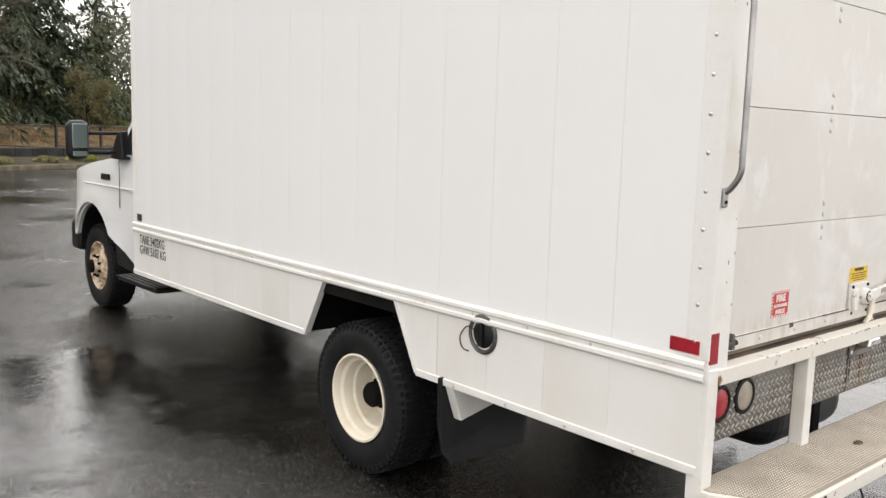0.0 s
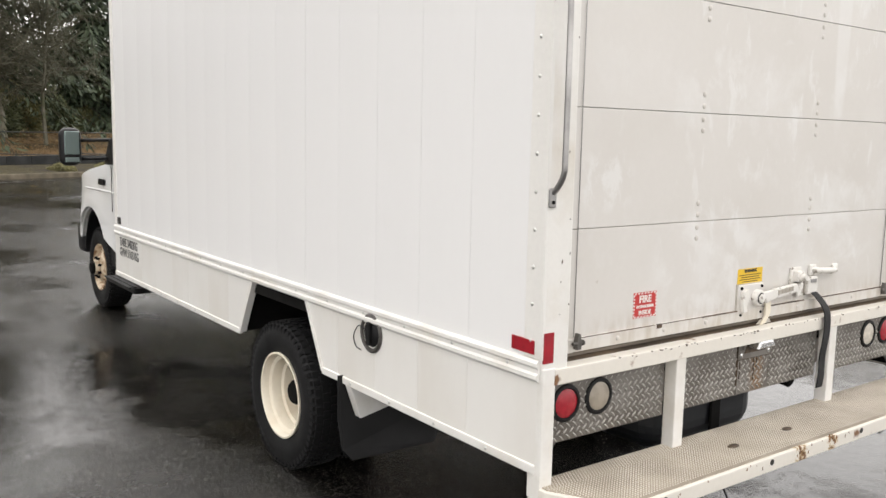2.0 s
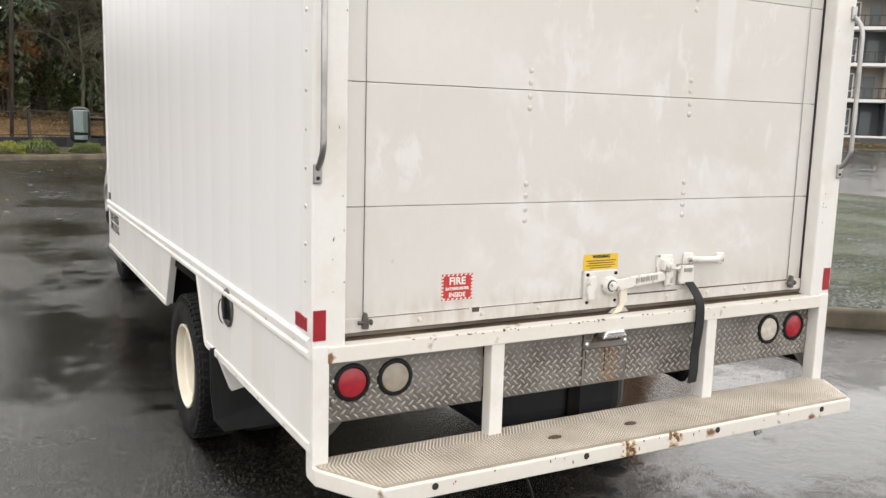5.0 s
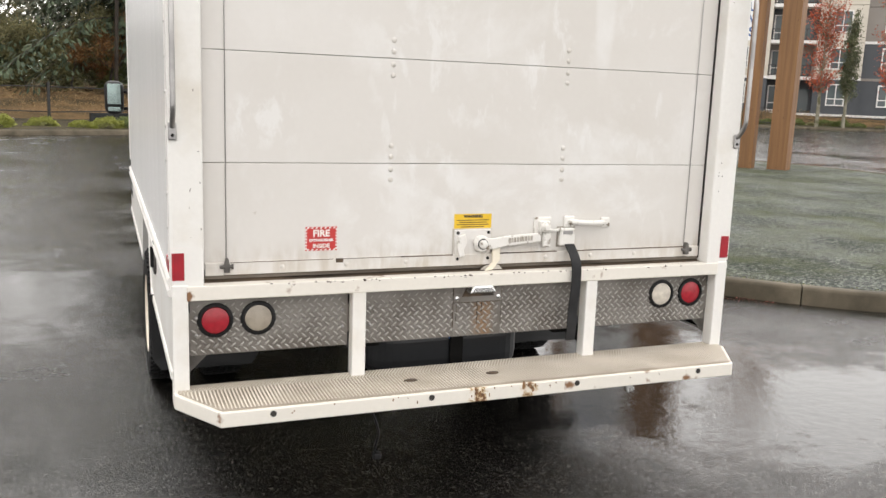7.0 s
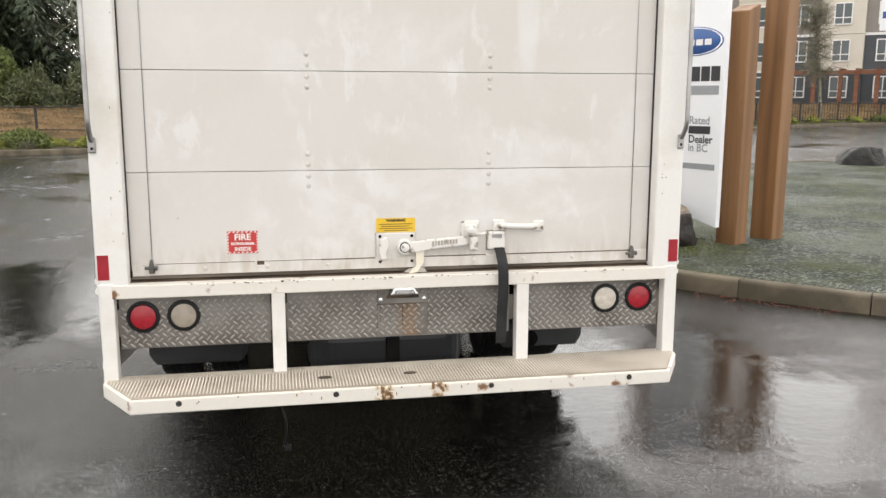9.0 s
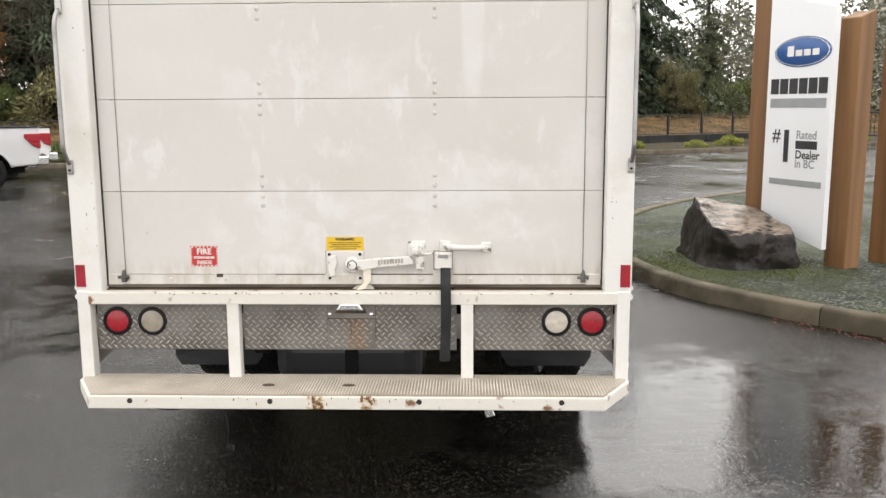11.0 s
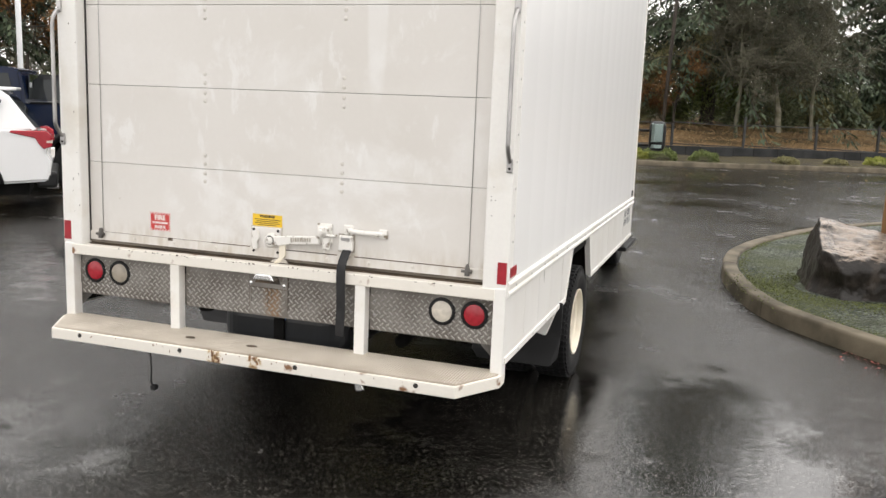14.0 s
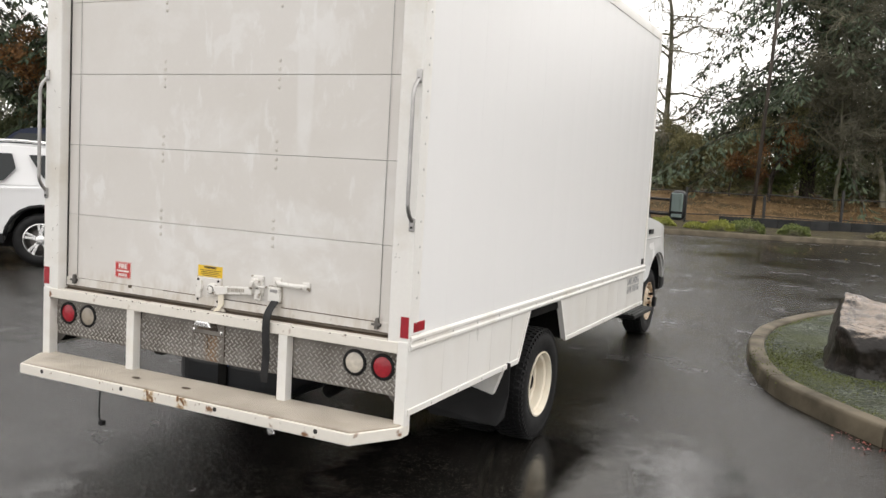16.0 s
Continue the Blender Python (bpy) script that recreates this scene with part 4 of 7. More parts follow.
for i, w in enumerate((0.14, 0.12, 0.138, 0.1)):
    part("print_bar", box(-0.03 - w / 2, -0.03 + w / 2, DY - 0.002, DY, 1.136 - i * 0.009, 1.139 - i * 0.009), GRIME, warn)
for _ in range(46):
    x = blot.uniform(-1.1, 1.1) if blot.random() < 0.6 else blot.uniform(-0.7, 0.2)
    w = blot.uniform(0.002, 0.009)
    blotch("paint_chip", x, 0.9285 - abs(blot.gauss(0, 0.003)), w, blot.uniform(0.0015, 0.004), -0.0072, -0.004, GRIME, truck, "dark chip in the rail paint")
for _ in range(18):
    s_ = blot.choice((-1, 1))
    blotch("paint_chip", s_ * blot.uniform(HW - 0.105, HW - 0.06), blot.uniform(0.96, 2.6), blot.uniform(0.001, 0.003), blot.uniform(0.002, 0.006), -0.0012, 0.003, GRIME, truck, "dark chip in the post paint")
# hinged cover in the middle plate with a chrome pull and rust streaks
cover = part("hatch_cover", box(-0.112, 0.100, 0.0415, 0.047, 0.665, 0.872), STAINED_PLATE, truck, "aluminium hatch cover with rust streaks")
rel = tread_bars(-0.108, 0.096, 0.667, 0.870)
rel.transform(Matrix.Translation((0, -0.0055, 0)))
tagged(part("tread_relief", rel, PLATE, cover), kind="stuff")
for x in (-0.1128, 0.1008):
    part("cover_edge", box(x - 0.0008, x + 0.0008, 0.0412, 0.047, 0.700, 0.872), GRIME, cover)
for x, w, z1, z0 in ((-0.008, 0.0022, 0.815, 0.708), (0.012, 0.0012, 0.80, 0.76), (-0.100, 0.001, 0.80, 0.72)):
    zig = [z1 - (z1 - z0) * k / 9 for k in range(10)]
    rr = [w * blot.uniform(0.35, 1.2) * (1 - 0.06 * k) for k in range(10)]
    sway = [x + blot.uniform(-0.0015, 0.0015) for k in range(10)]
    part("rust_streak", prism([(c - r, z) for c, r, z in zip(sway, rr, zig)] + [(c + r, z) for c, r, z in zip(sway, rr, zig)][::-1], 0.0385, 0.0425, "Y"), GRIME, cover, "dark rust streak")
hinge = part("hinge", prism([(-0.116, 0.812), (-0.108, 0.804), (0.092, 0.804), (0.100, 0.812), (0.100, 0.830), (0.090, 0.840), (0.066, 0.840), (0.060, 0.868), (-0.076, 0.868), (-0.082, 0.840), (-0.106, 0.840), (-0.116, 0.830)], 0.0375, 0.042, "Y", 0.002), PLATE, cover, "grey steel hinge plate")
part("hinge_edge", box(-0.112, 0.096, 0.038, 0.0415, 0.8015, 0.804), GRIME, hinge)
for x in (-0.100, 0.084):
    part("bolt", lathe([(0.0105, 0.003), (0.0095, -0.004), (0.001, -0.006)], 8, "Y", m=pose(x, 0.0385, 0.822)), CHROME, hinge)
# Flat plate: the recess's shade is put into its dark colour.
part("recess", prism([(-0.078, 0.828), (-0.058, 0.869), (0.046, 0.869), (0.064, 0.828)], 0.035, 0.0385, "Y"), GRIME, hinge, "flat dark plate painted as a shaded recess")
part("chrome_pull", prism([(-0.066, 0.850), (-0.048, 0.882), (0.036, 0.882), (0.056, 0.850)], -0.016, 0.036, "Y", 0.008, 3), CHROME, cover, "bright chrome pull")

# grab handles
for s in (-1, 1):
    x = s * (HW - 0.012)
    gh = part("grab_handle", tube(curve_points([(x, 0.0, 1.49), (x, -0.022, 1.505), (x, -0.05, 1.55), (x, -0.054, 1.62), (x, -0.054, 1.97), (x, -0.05, 2.07), (x, -0.022, 2.115), (x, 0.0, 2.13)], 5), 0.0095, 10), GREY_STEEL, truck, "grey steel grab handle")
    for z in (1.478, 2.145):
        part("handle_foot", box(x - 0.014, x + 0.014, -0.010, 0.0, z - 0.032, z + 0.028, 0.004), GREY_STEEL, gh)
        part("screw", lathe([(0.006, 0), (0.005, -0.004), (0.0008, -0.005)], 8, "Y", m=pose(x, -0.010, z - 0.015)), UNDER, gh)

# fuel filler
fy, fz = 1.015, 0.852
filler = part("fuel_filler", lathe([(0.082, 0.012), (0.082, -0.006), (0.074, -0.012), (0.064, -0.008), (0.062, 0.02), (0.062, 0.05)], 36, "X", m=pose(-HW, fy, fz)), FILLER, truck, "round grimy fuel filler housing")
part("filler_well", lathe([(0.064, 0.03), (0.001, 0.03)], 28, "X", m=pose(-HW, fy, fz)), GAP, filler)
fc = lathe([(0.057, 0.03), (0.057, -0.002), (0.048, -0.009), (0.001, -0.009)], 26, "X", m=pose(-HW, fy, fz))
box(-HW - 0.024, -HW - 0.004, fy - 0.012, fy + 0.012, fz - 0.048, fz + 0.048, 0.004, bm=fc)
part("filler_cap", fc, BLACK, filler, "black screw fuel cap")
part("cap_tether", tube(curve_points([(-HW - 0.01, fy + 0.03, fz + 0.01), (-HW - 0.012, fy + 0.085, fz + 0.018), (-HW - 0.012, fy + 0.125, fz - 0.03), (-HW - 0.008, fy + 0.115, fz - 0.075), (-HW - 0.004, fy + 0.08, fz - 0.085)], 6), 0.0025, 6), BLACK, filler)

# wheels
TR, TW = 0.364, 0.222


def tread_bm():
    b = None
    for i in range(56):
        a = 2 * math.pi * (i + 0.5) / 56
        for k, x in enumerate((-0.078, -0.04, 0.0, 0.04, 0.078)):
            c = a + (0.03 if k % 2 else -0.02)
            blk = box(x - 0.016, x + 0.016, -0.0135, 0.0135, TR - 0.006, TR + (0.0035 if abs(x) > 0.07 else 0.006))
            b = join(b, blk, Matrix.Rotation(-c, 4, "X"))
        for x in (-0.1, 0.1):  # shoulder lugs
            blk = box(x - 0.006, x + 0.006, -0.010, 0.010, TR - 0.045, TR - 0.012)
            b = join(b, blk, Matrix.Rotation(-a, 4, "X"))
    return b


tyre_prof = [(0.205, -0.085), (0.228, -0.103), (0.29, -0.111), (0.335, -0.104), (0.354, -0.088), (TR, -0.07), (TR, 0.07), (0.354, 0.088), (0.335, 0.104), (0.29, 0.111), (0.228, 0.103), (0.205, 0.085)]
tyre_mesh = link_mesh("tyre", lathe(tyre_prof, 56, "X"), RUBBER)
tread_mesh = link_mesh("tread", tread_bm(), RUBBER)
# dished rear rim; x = -0.09 is the outer lip
rim_prof = [(0.212, -0.094), (0.215, -0.105), (0.206, -0.107), (0.199, -0.096), (0.195, -0.070), (0.178, -0.062), (0.173, -0.045), (0.171, -0.012), (0.157, -0.004), (0.153, 0.045), (0.142, 0.082), (0.12, 0.092), (0.07, 0.092)]
rb = lathe(rim_prof, 48, "X")
lathe([(0.07, 0.092), (0.066, 0.07), (0.001, 0.07)], 24, "X", bm=rb)
rim_rear = link_mesh("rim", rb, CREAM)
hub_b = lathe([(0.064, 0.09), (0.062, -0.02), (0.05, -0.036), (0.001, -0.038)], 20, "X")
hub_mesh = link_mesh("hub", hub_b, UNDER)
nut_mesh = link_mesh("wheel_nut", lathe([(0.012, 0.095), (0.012, 0.06), (0.008, 0.056), (0.001, 0.056)], 6, "X"), UNDER)
hole_mesh = link_mesh("hand_hole", lathe([(0.031, 0.0885), (0.001, 0.0882)], 16, "X"), GAP)
rim_prof = [(0.212, -0.094), (0.215, -0.105), (0.206, -0.107), (0.199, -0.092), (0.192, -0.06), (0.185, -0.045), (0.165, -0.055), (0.13, -0.095), (0.095, -0.115), (0.07, -0.118)]
rb = lathe(rim_prof, 48, "X")
lathe([(0.07, -0.118), (0.066, -0.15), (0.05, -0.165), (0.001, -0.168)], 24, "X", bm=rb)
rim_front = link_mesh("rim", rb, RUSTY_CREAM)
hub_b = lathe([(0.06, -0.10), (0.06, -0.165), (0.05, -0.185), (0.001, -0.188)], 20, "X")
hub_front = link_mesh("hub", hub_b, UNDER)


def wheel(x, y, z, flip, rim, hub, nut_x=None, holes=False, steer=0):
    w = part("wheel", tyre_mesh, RUBBER, truck, "black all-terrain tyre on a cream steel rim")
    w.matrix_basis = pose(x, y, z, 25, 0, (180 if flip else 0) + steer)
    tagged(part("tread", tread_mesh, RUBBER, w), kind="stuff")
    part("rim", rim, CREAM, w, "cream painted steel rim")
    part("hub", hub, UNDER, w)
    if nut_x is not None:
        for i in range(8):
            a = 2 * math.pi * i / 8
            part("wheel_nut", nut_mesh, UNDER, w).matrix_basis = pose(nut_x, 0.09 * math.cos(a), 0.09 * math.sin(a))
    if holes:
        for i in range(4):
            a = 2 * math.pi * (i + 0.4) / 4
            part("hand_hole", hole_mesh, GAP, w).matrix_basis = pose(0, 0.132 * math.cos(a), 0.132 * math.sin(a))


RAX, FAX = 1.862, 6.21
RZ, FZ = TR + 0.0066 * RAX - 0.004, TR + 0.0066 * FAX - 0.004
for s in (-1, 1):
    wheel(s * 1.110, RAX, RZ, s > 0, rim_rear, hub_mesh, 0.0, True)
    wheel(s * 0.83, RAX, RZ, s > 0, rim_rear, hub_mesh)
    wheel(s * 0.82, FAX, FZ + 0.008, s > 0, rim_front, hub_front, -0.197, False, 0)

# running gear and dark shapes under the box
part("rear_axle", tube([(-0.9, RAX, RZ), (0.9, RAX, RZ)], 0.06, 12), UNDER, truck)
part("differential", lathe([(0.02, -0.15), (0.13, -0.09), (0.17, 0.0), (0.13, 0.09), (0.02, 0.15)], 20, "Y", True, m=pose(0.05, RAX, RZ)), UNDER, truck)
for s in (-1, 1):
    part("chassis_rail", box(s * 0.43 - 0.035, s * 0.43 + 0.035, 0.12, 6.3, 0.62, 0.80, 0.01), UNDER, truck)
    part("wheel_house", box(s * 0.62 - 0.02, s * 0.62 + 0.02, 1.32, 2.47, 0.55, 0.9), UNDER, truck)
    fl = prism([(s * 0.96 - 0.27, 0.62), (s * 0.96 - 0.27, 0.42), (s * 0.96 - 0.26, 0.29), (s * 0.96 - 0.22, 0.24), (s * 0.96 + 0.22, 0.24), (s * 0.96 + 0.26, 0.29), (s * 0.96 + 0.27, 0.42), (s * 0.96 + 0.27, 0.62)], 1.245, 1.259, "Y", 0.003)
    for v in fl.verts:
        v.co.y -= 0.9 * max(0, 0.45 - v.co.z) ** 2
    flap = part("mud_flap", fl, BLACK, truck, "black rubber mud flap")
    part("flap_bracket", prism([(s * 1.21, 0.60), (s * 0.72, 0.60), (s * 0.72, 0.52), (s * 1.15, 0.43)], 1.19, 1.24, "Y", 0.004), WHITE_FRAME, flap, "white steel flap bracket")
# Dark sheets added to keep the inside of skirts and wheel openings dark.
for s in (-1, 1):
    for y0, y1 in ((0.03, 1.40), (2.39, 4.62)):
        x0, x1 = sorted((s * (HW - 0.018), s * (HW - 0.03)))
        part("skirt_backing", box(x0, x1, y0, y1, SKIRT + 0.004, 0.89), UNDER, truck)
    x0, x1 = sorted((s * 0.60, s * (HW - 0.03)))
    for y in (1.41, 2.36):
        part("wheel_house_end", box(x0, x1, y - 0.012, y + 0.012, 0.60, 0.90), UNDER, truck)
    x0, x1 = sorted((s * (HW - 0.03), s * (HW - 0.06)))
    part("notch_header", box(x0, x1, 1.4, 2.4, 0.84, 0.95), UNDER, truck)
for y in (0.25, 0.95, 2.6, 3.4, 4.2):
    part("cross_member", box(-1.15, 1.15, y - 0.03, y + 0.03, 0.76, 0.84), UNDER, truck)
part("fuel_tank", box(-0.40, 0.30, 0.20, 1.05, 0.40, 0.72, 0.12, 6), TANK, truck, "dark plastic tank under the rear")
part("tank_badge", lathe([(1.0, 0.0), (0.97, -0.004), (0.7, -0.004), (0.001, -0.002)], 24, "Y", m=pose(-0.03, 0.199, 0.615) @ Matrix.Diagonal((0.035, 1, 0.02, 1))), BLUE_PRINT, truck, "small blue oval badge on the tank")
part("tank_strap", box(-0.06, 0.0, 0.185, 0.2, 0.41, 0.74, 0.004), UNDER, truck)
part("exhaust_pipe", tube(curve_points([(0.62, 4.0, 0.45), (0.62, 1.4, 0.55), (0.62, 0.9, 0.62), (0.62, 0.25, 0.56)], 6), 0.035, 12), UNDER, truck, "sooty exhaust pipe")
for s in (-1, 1):  # gussets behind the outer bumper posts
    part("gusset", prism([(s * (HW - 0.05), 0.585), (s * (HW - 0.05), 0.665), (s * (HW - 0.13), 0.665), (s * (HW - 0.115), 0.650)], 0.052, 0.058, "Y"), FILLER, truck, "grimy steel gusset")
part("hanging_wire", tube(curve_points([(-0.52, -0.2, 0.47), (-0.50, -0.22, 0.40), (-0.51, -0.21, 0.33), (-0.50, -0.2, 0.30)], 5), 0.004, 6), BLACK, truck, "loose black wire")
part("hanging_cable", tube(curve_points([(-0.95, -0.1, 0.48), (-0.80, -0.16, 0.455), (-0.66, -0.18, 0.47)], 5), 0.005, 6), BLACK, truck)
part("wire_plug", box(-0.515, -0.485, -0.215, -0.185, 0.285, 0.31, 0.005), BLACK, truck)
part("hitch_tab", prism([(0.57, 0.485), (0.605, 0.485), (0.625, 0.445), (0.585, 0.435)], -0.20, -0.19, "Y", 0.004), CHROME, truck, "bright metal tab")

# ---- cab of the truck ----
before_cab = set(scene.collection.objects)
CW = 1.0
AC, AZ, AR = 6.03, 0.50, 0.48
cab = [(4.50, 0.47), (5.06, 0.48), (5.50, 0.69), *[(AC + AR * math.cos(radians(a)), AZ + AR * math.sin(radians(a))) for a in range(150, 19, -13)], (6.60, 0.67), (6.64, 0.70), (6.66, 0.95), (6.63, 1.12), (6.54, 1.23), (6.12, 1.31), (5.62, 1.375), (4.50, 1.39)]
cb = prism(cab, -CW, CW, "X", 0.0)
for z in (0.62, 0.74, 0.86, 0.98, 1.06, 1.14, 1.21, 1.28, 1.33):
    bmesh.ops.bisect_plane(cb, geom=cb.verts[:] + cb.edges[:] + cb.faces[:], plane_co=(0, 0, z), plane_no=(0, 0, 1))
for y in (4.9, 5.2, 5.45, 5.7, 5.95, 6.2, 6.35, 6.5):
    bmesh.ops.bisect_plane(cb, geom=cb.verts[:] + cb.edges[:] + cb.faces[:], plane_co=(0, y, 0), plane_no=(0, 1, 0))
for v in cb.verts:
    z, y = v.co.z, v.co.y
    k = 1 - 0.35 * max(0, z - 1.14) ** 1.5 - 0.10 * max(0, 0.9 - z) ** 2 - 0.012 * max(0, 1 - abs(z - 1.10) / 0.12) * (1 if z > 1.10 else 0)
    k -= 0.50 * max(0, y - 6.28) ** 2 + 0.025 * max(0, min(1, (5.6 - y) / 0.5))
    arch = math.hypot(y - AC, z - AZ)
    k += 0.03 * max(0, 1 - abs(arch - AR - 0.03) / 0.15)
    v.co.x *= k
bmesh.ops.triangulate(cb, faces=cb.faces[:])
body = part("cab_body", smooth(cb, 48), WHITE_CAB, truck, "glossy white van cab")
gh = [(4.50, 1.37), (5.58, 1.37), (5.02, 2.02), (4.86, 2.10), (4.50, 2.12)]
gb2 = prism(gh, -0.985, 0.985, "X")
for v in gb2.verts:
    v.co.x *= 1 - 0.12 * (v.co.z - 1.37) / 0.75
bmesh.ops.bevel(gb2, geom=gb2.edges[:], offset=0.03, segments=3, affect="EDGES")
part("cab_top", smooth(gb2, 38), WHITE_CAB, truck)
for s in (-1, 1):
    def shear(b, s=s):
        for v in b.verts:
            v.co.x -= s * 0.12 * 0.985 * (v.co.z - 1.37) / 0.75
        return b
    xo = s * 0.988
    x0, x1 = sorted((xo, xo + s * 0.006))
    win = part("door_window", shear(prism([(4.56, 1.41), (5.42, 1.41), (5.33, 1.52), (4.98, 1.95), (4.90, 1.98), (4.56, 1.98)], x0, x1, "X", 0.002)), DARK_GLASS, body, "dark side window")
    x0, x1 = sorted((s * 0.985, s * 1.003))
    part("body_crease", box(x0, x1, 4.52, 6.22, 1.132, 1.146, 0.005), WHITE_CAB, body)
    x0, x1 = sorted((s * 0.998, s * 1.0025))
    for yy in (5.40,):
        part("door_gap", box(x0, x1, yy - 0.003, yy + 0.003, 0.98, 1.36), GAP, body)
    part("fender_badge", box(x0 - 0.004, x1 + 0.004, 5.62, 5.80, 1.19, 1.24, 0.003), BLACK, body, "dark fender badge")
    lip = [(AC + AR * math.cos(radians(a)), AZ + AR * math.sin(radians(a))) for a in range(150, 19, -13)]
    pts = [(s * 0.985, y, z) for y, z in lip]
    part("arch_lip", tube(curve_points(pts, 4), 0.014, 8), WHITE_CAB, body)
    x0, x1 = sorted((s * 0.64, s * 0.955))
    ring = [(AC + (AR - 0.006) * math.cos(radians(a)), AZ + (AR - 0.006) * math.sin(radians(a))) for a in range(165, 4, -10)]
    ring += [(AC + (AR - 0.024) * math.cos(radians(a)), AZ + (AR - 0.024) * math.sin(radians(a))) for a in range(5, 166, 10)]
    part("arch_lining", prism(ring, x0, x1, "X"), BLACK, body, "black wheel arch lining")
    x0, x1 = sorted((s * 0.62, s * 0.70))
    part("arch_liner", box(x0, x1, 5.5, 6.66, 0.5, 1.0), UNDER, body)
    rb2 = box(min(s * 0.9, s * 1.16), max(s * 0.9, s * 1.21), 4.32, 5.06, 0.465, 0.505, 0.014, 2)
    board = part("running_board", rb2, BLACK, truck, "black ribbed running board")
    for i in range(6):
        xx = s * (0.96 + 0.043 * i)
        part("rib", box(xx - 0.007, xx + 0.007, 4.36, 5.02, 0.503, 0.511, 0.002), BLACK, board)
    part("splash_guard", prism([(5.66, 0.84), (5.58, 0.50), (5.04, 0.45), (4.98, 0.50), (5.10, 0.55), (5.52, 0.76)], min(s * 0.80, s * 0.965), max(s * 0.80, s * 0.965), "X", 0.01), BLACK, truck, "black plastic splash guard")
    part("board_bracket", box(min(s * 0.6, s * 1.0), max(s * 0.6, s * 1.0), 4.8, 4.85, 0.5, 0.56), UNDER, board)
    # tow mirror on two arms
    mx = s * 1.31
    mb = box(mx - 0.084, mx + 0.084, 5.36, 5.49, 1.365, 1.67, 0.060, 6)
    mir = part("wing_mirror", smooth(mb, 50), BLACK, truck, "black towing mirror on two arms")
    part("mirror_glass", box(mx - 0.060, mx + 0.060, 5.352, 5.366, 1.455, 1.642, 0.006), MIRROR, mir)
    part("spot_glass", box(mx - 0.056, mx + 0.056, 5.352, 5.366, 1.392, 1.435, 0.006), MIRROR, mir)
    for z in (1.42, 1.57):
        part("mirror_arm", tube([(mx - s * 0.06, 5.42, z), (s * 0.99, 5.44, z + 0.005), (s * 0.93, 5.44, z - 0.02)], 0.014, 8), BLACK, mir)
    part("mirror_foot", prism([(5.28, 1.37), (5.55, 1.37), (5.50, 1.45), (5.40, 1.57), (5.33, 1.60)], min(s * 0.93, s * 1.02), max(s * 0.93, s * 1.02), "X", 0.018, 3), BLACK, mir)
part("front_bumper", box(-0.975, 0.975, 6.50, 6.71, 0.50, 0.78, 0.05, 3), BLACK, truck, "dark front bumper")
wsb = prism([(5.58, 1.39), (5.06, 2.0), (5.075, 2.01), (5.595, 1.40)], -0.84, 0.84, "X")
part("windscreen", wsb, DARK_GLASS, truck)
for ob in [o for o in scene.collection.objects if o not in before_cab and o.parent is truck]:
    ob.location.y += 0.07

# ---- the planted island with kerb ----
ISLAND = [(9.15, 13.9), (7.14, 11.8), (6.15, 9.95), (5.72, 8.6), (5.63, 7.5), (5.74, 6.5), (5.99, 5.6), (6.38, 4.98), (6.84, 4.42), (7.20, 4.05), (7.56, 3.70), (8.15, 3.27), (9.3, 2.85), (12.0, 2.1), (16.0, 1.6), (19.5, 2.4), (20.6, 5.5), (19.6, 11.0), (19.4, 14.3), (18.6, 16.6), (16.0, 17.3), (12.4, 16.0)]
rim_line = curve_points([(x, y, 0) for x, y in ISLAND], 12, True)
KW, KH = 0.16, 0.15


def inset(line, d):
    out = []
    k = len(line)
    for i, p in enumerate(line):
        t = (line[(i + 1) % k] - line[i - 1]).normalized()
        out.append(p + Vector((-t.y, t.x, 0)) * d)
    return out


inner_line = inset(rim_line, KW)
ib = bmesh.new()
rings = []
for f, h in ((0.0, KH - 0.03), (0.10, KH - 0.012), (0.22, KH)):
    rings.append([ib.verts.new((p.x, p.y, h + 0.008 * noise.noise(p * 1.7 + Vector((f, 0, 0))))) for p in inset(rim_line, KW - 0.01 + f)])
for r0, r1 in zip(rings, rings[1:]):
    for i in range(len(r0)):
        j = (i + 1) % len(r0)
        ib.faces.new((r0[i], r0[j], r1[j], r1[i]))
bmesh.ops.triangulate(ib, faces=[ib.faces.new(rings[-1])])
bmesh.ops.recalc_face_normals(ib, faces=ib.faces[:])
island = part("island_bed", smooth(ib, 60), GRAVEL)
tagged(island, "mossy green gravel bed inside a concrete kerb", "gravel bed", kind="structure")

# kerb stones, cast in lengths with open joints
kerb = empty("kerb")
tagged(kerb, "wet concrete kerb in cast lengths round the island", "kerb", kind="structure")
step_n = 24
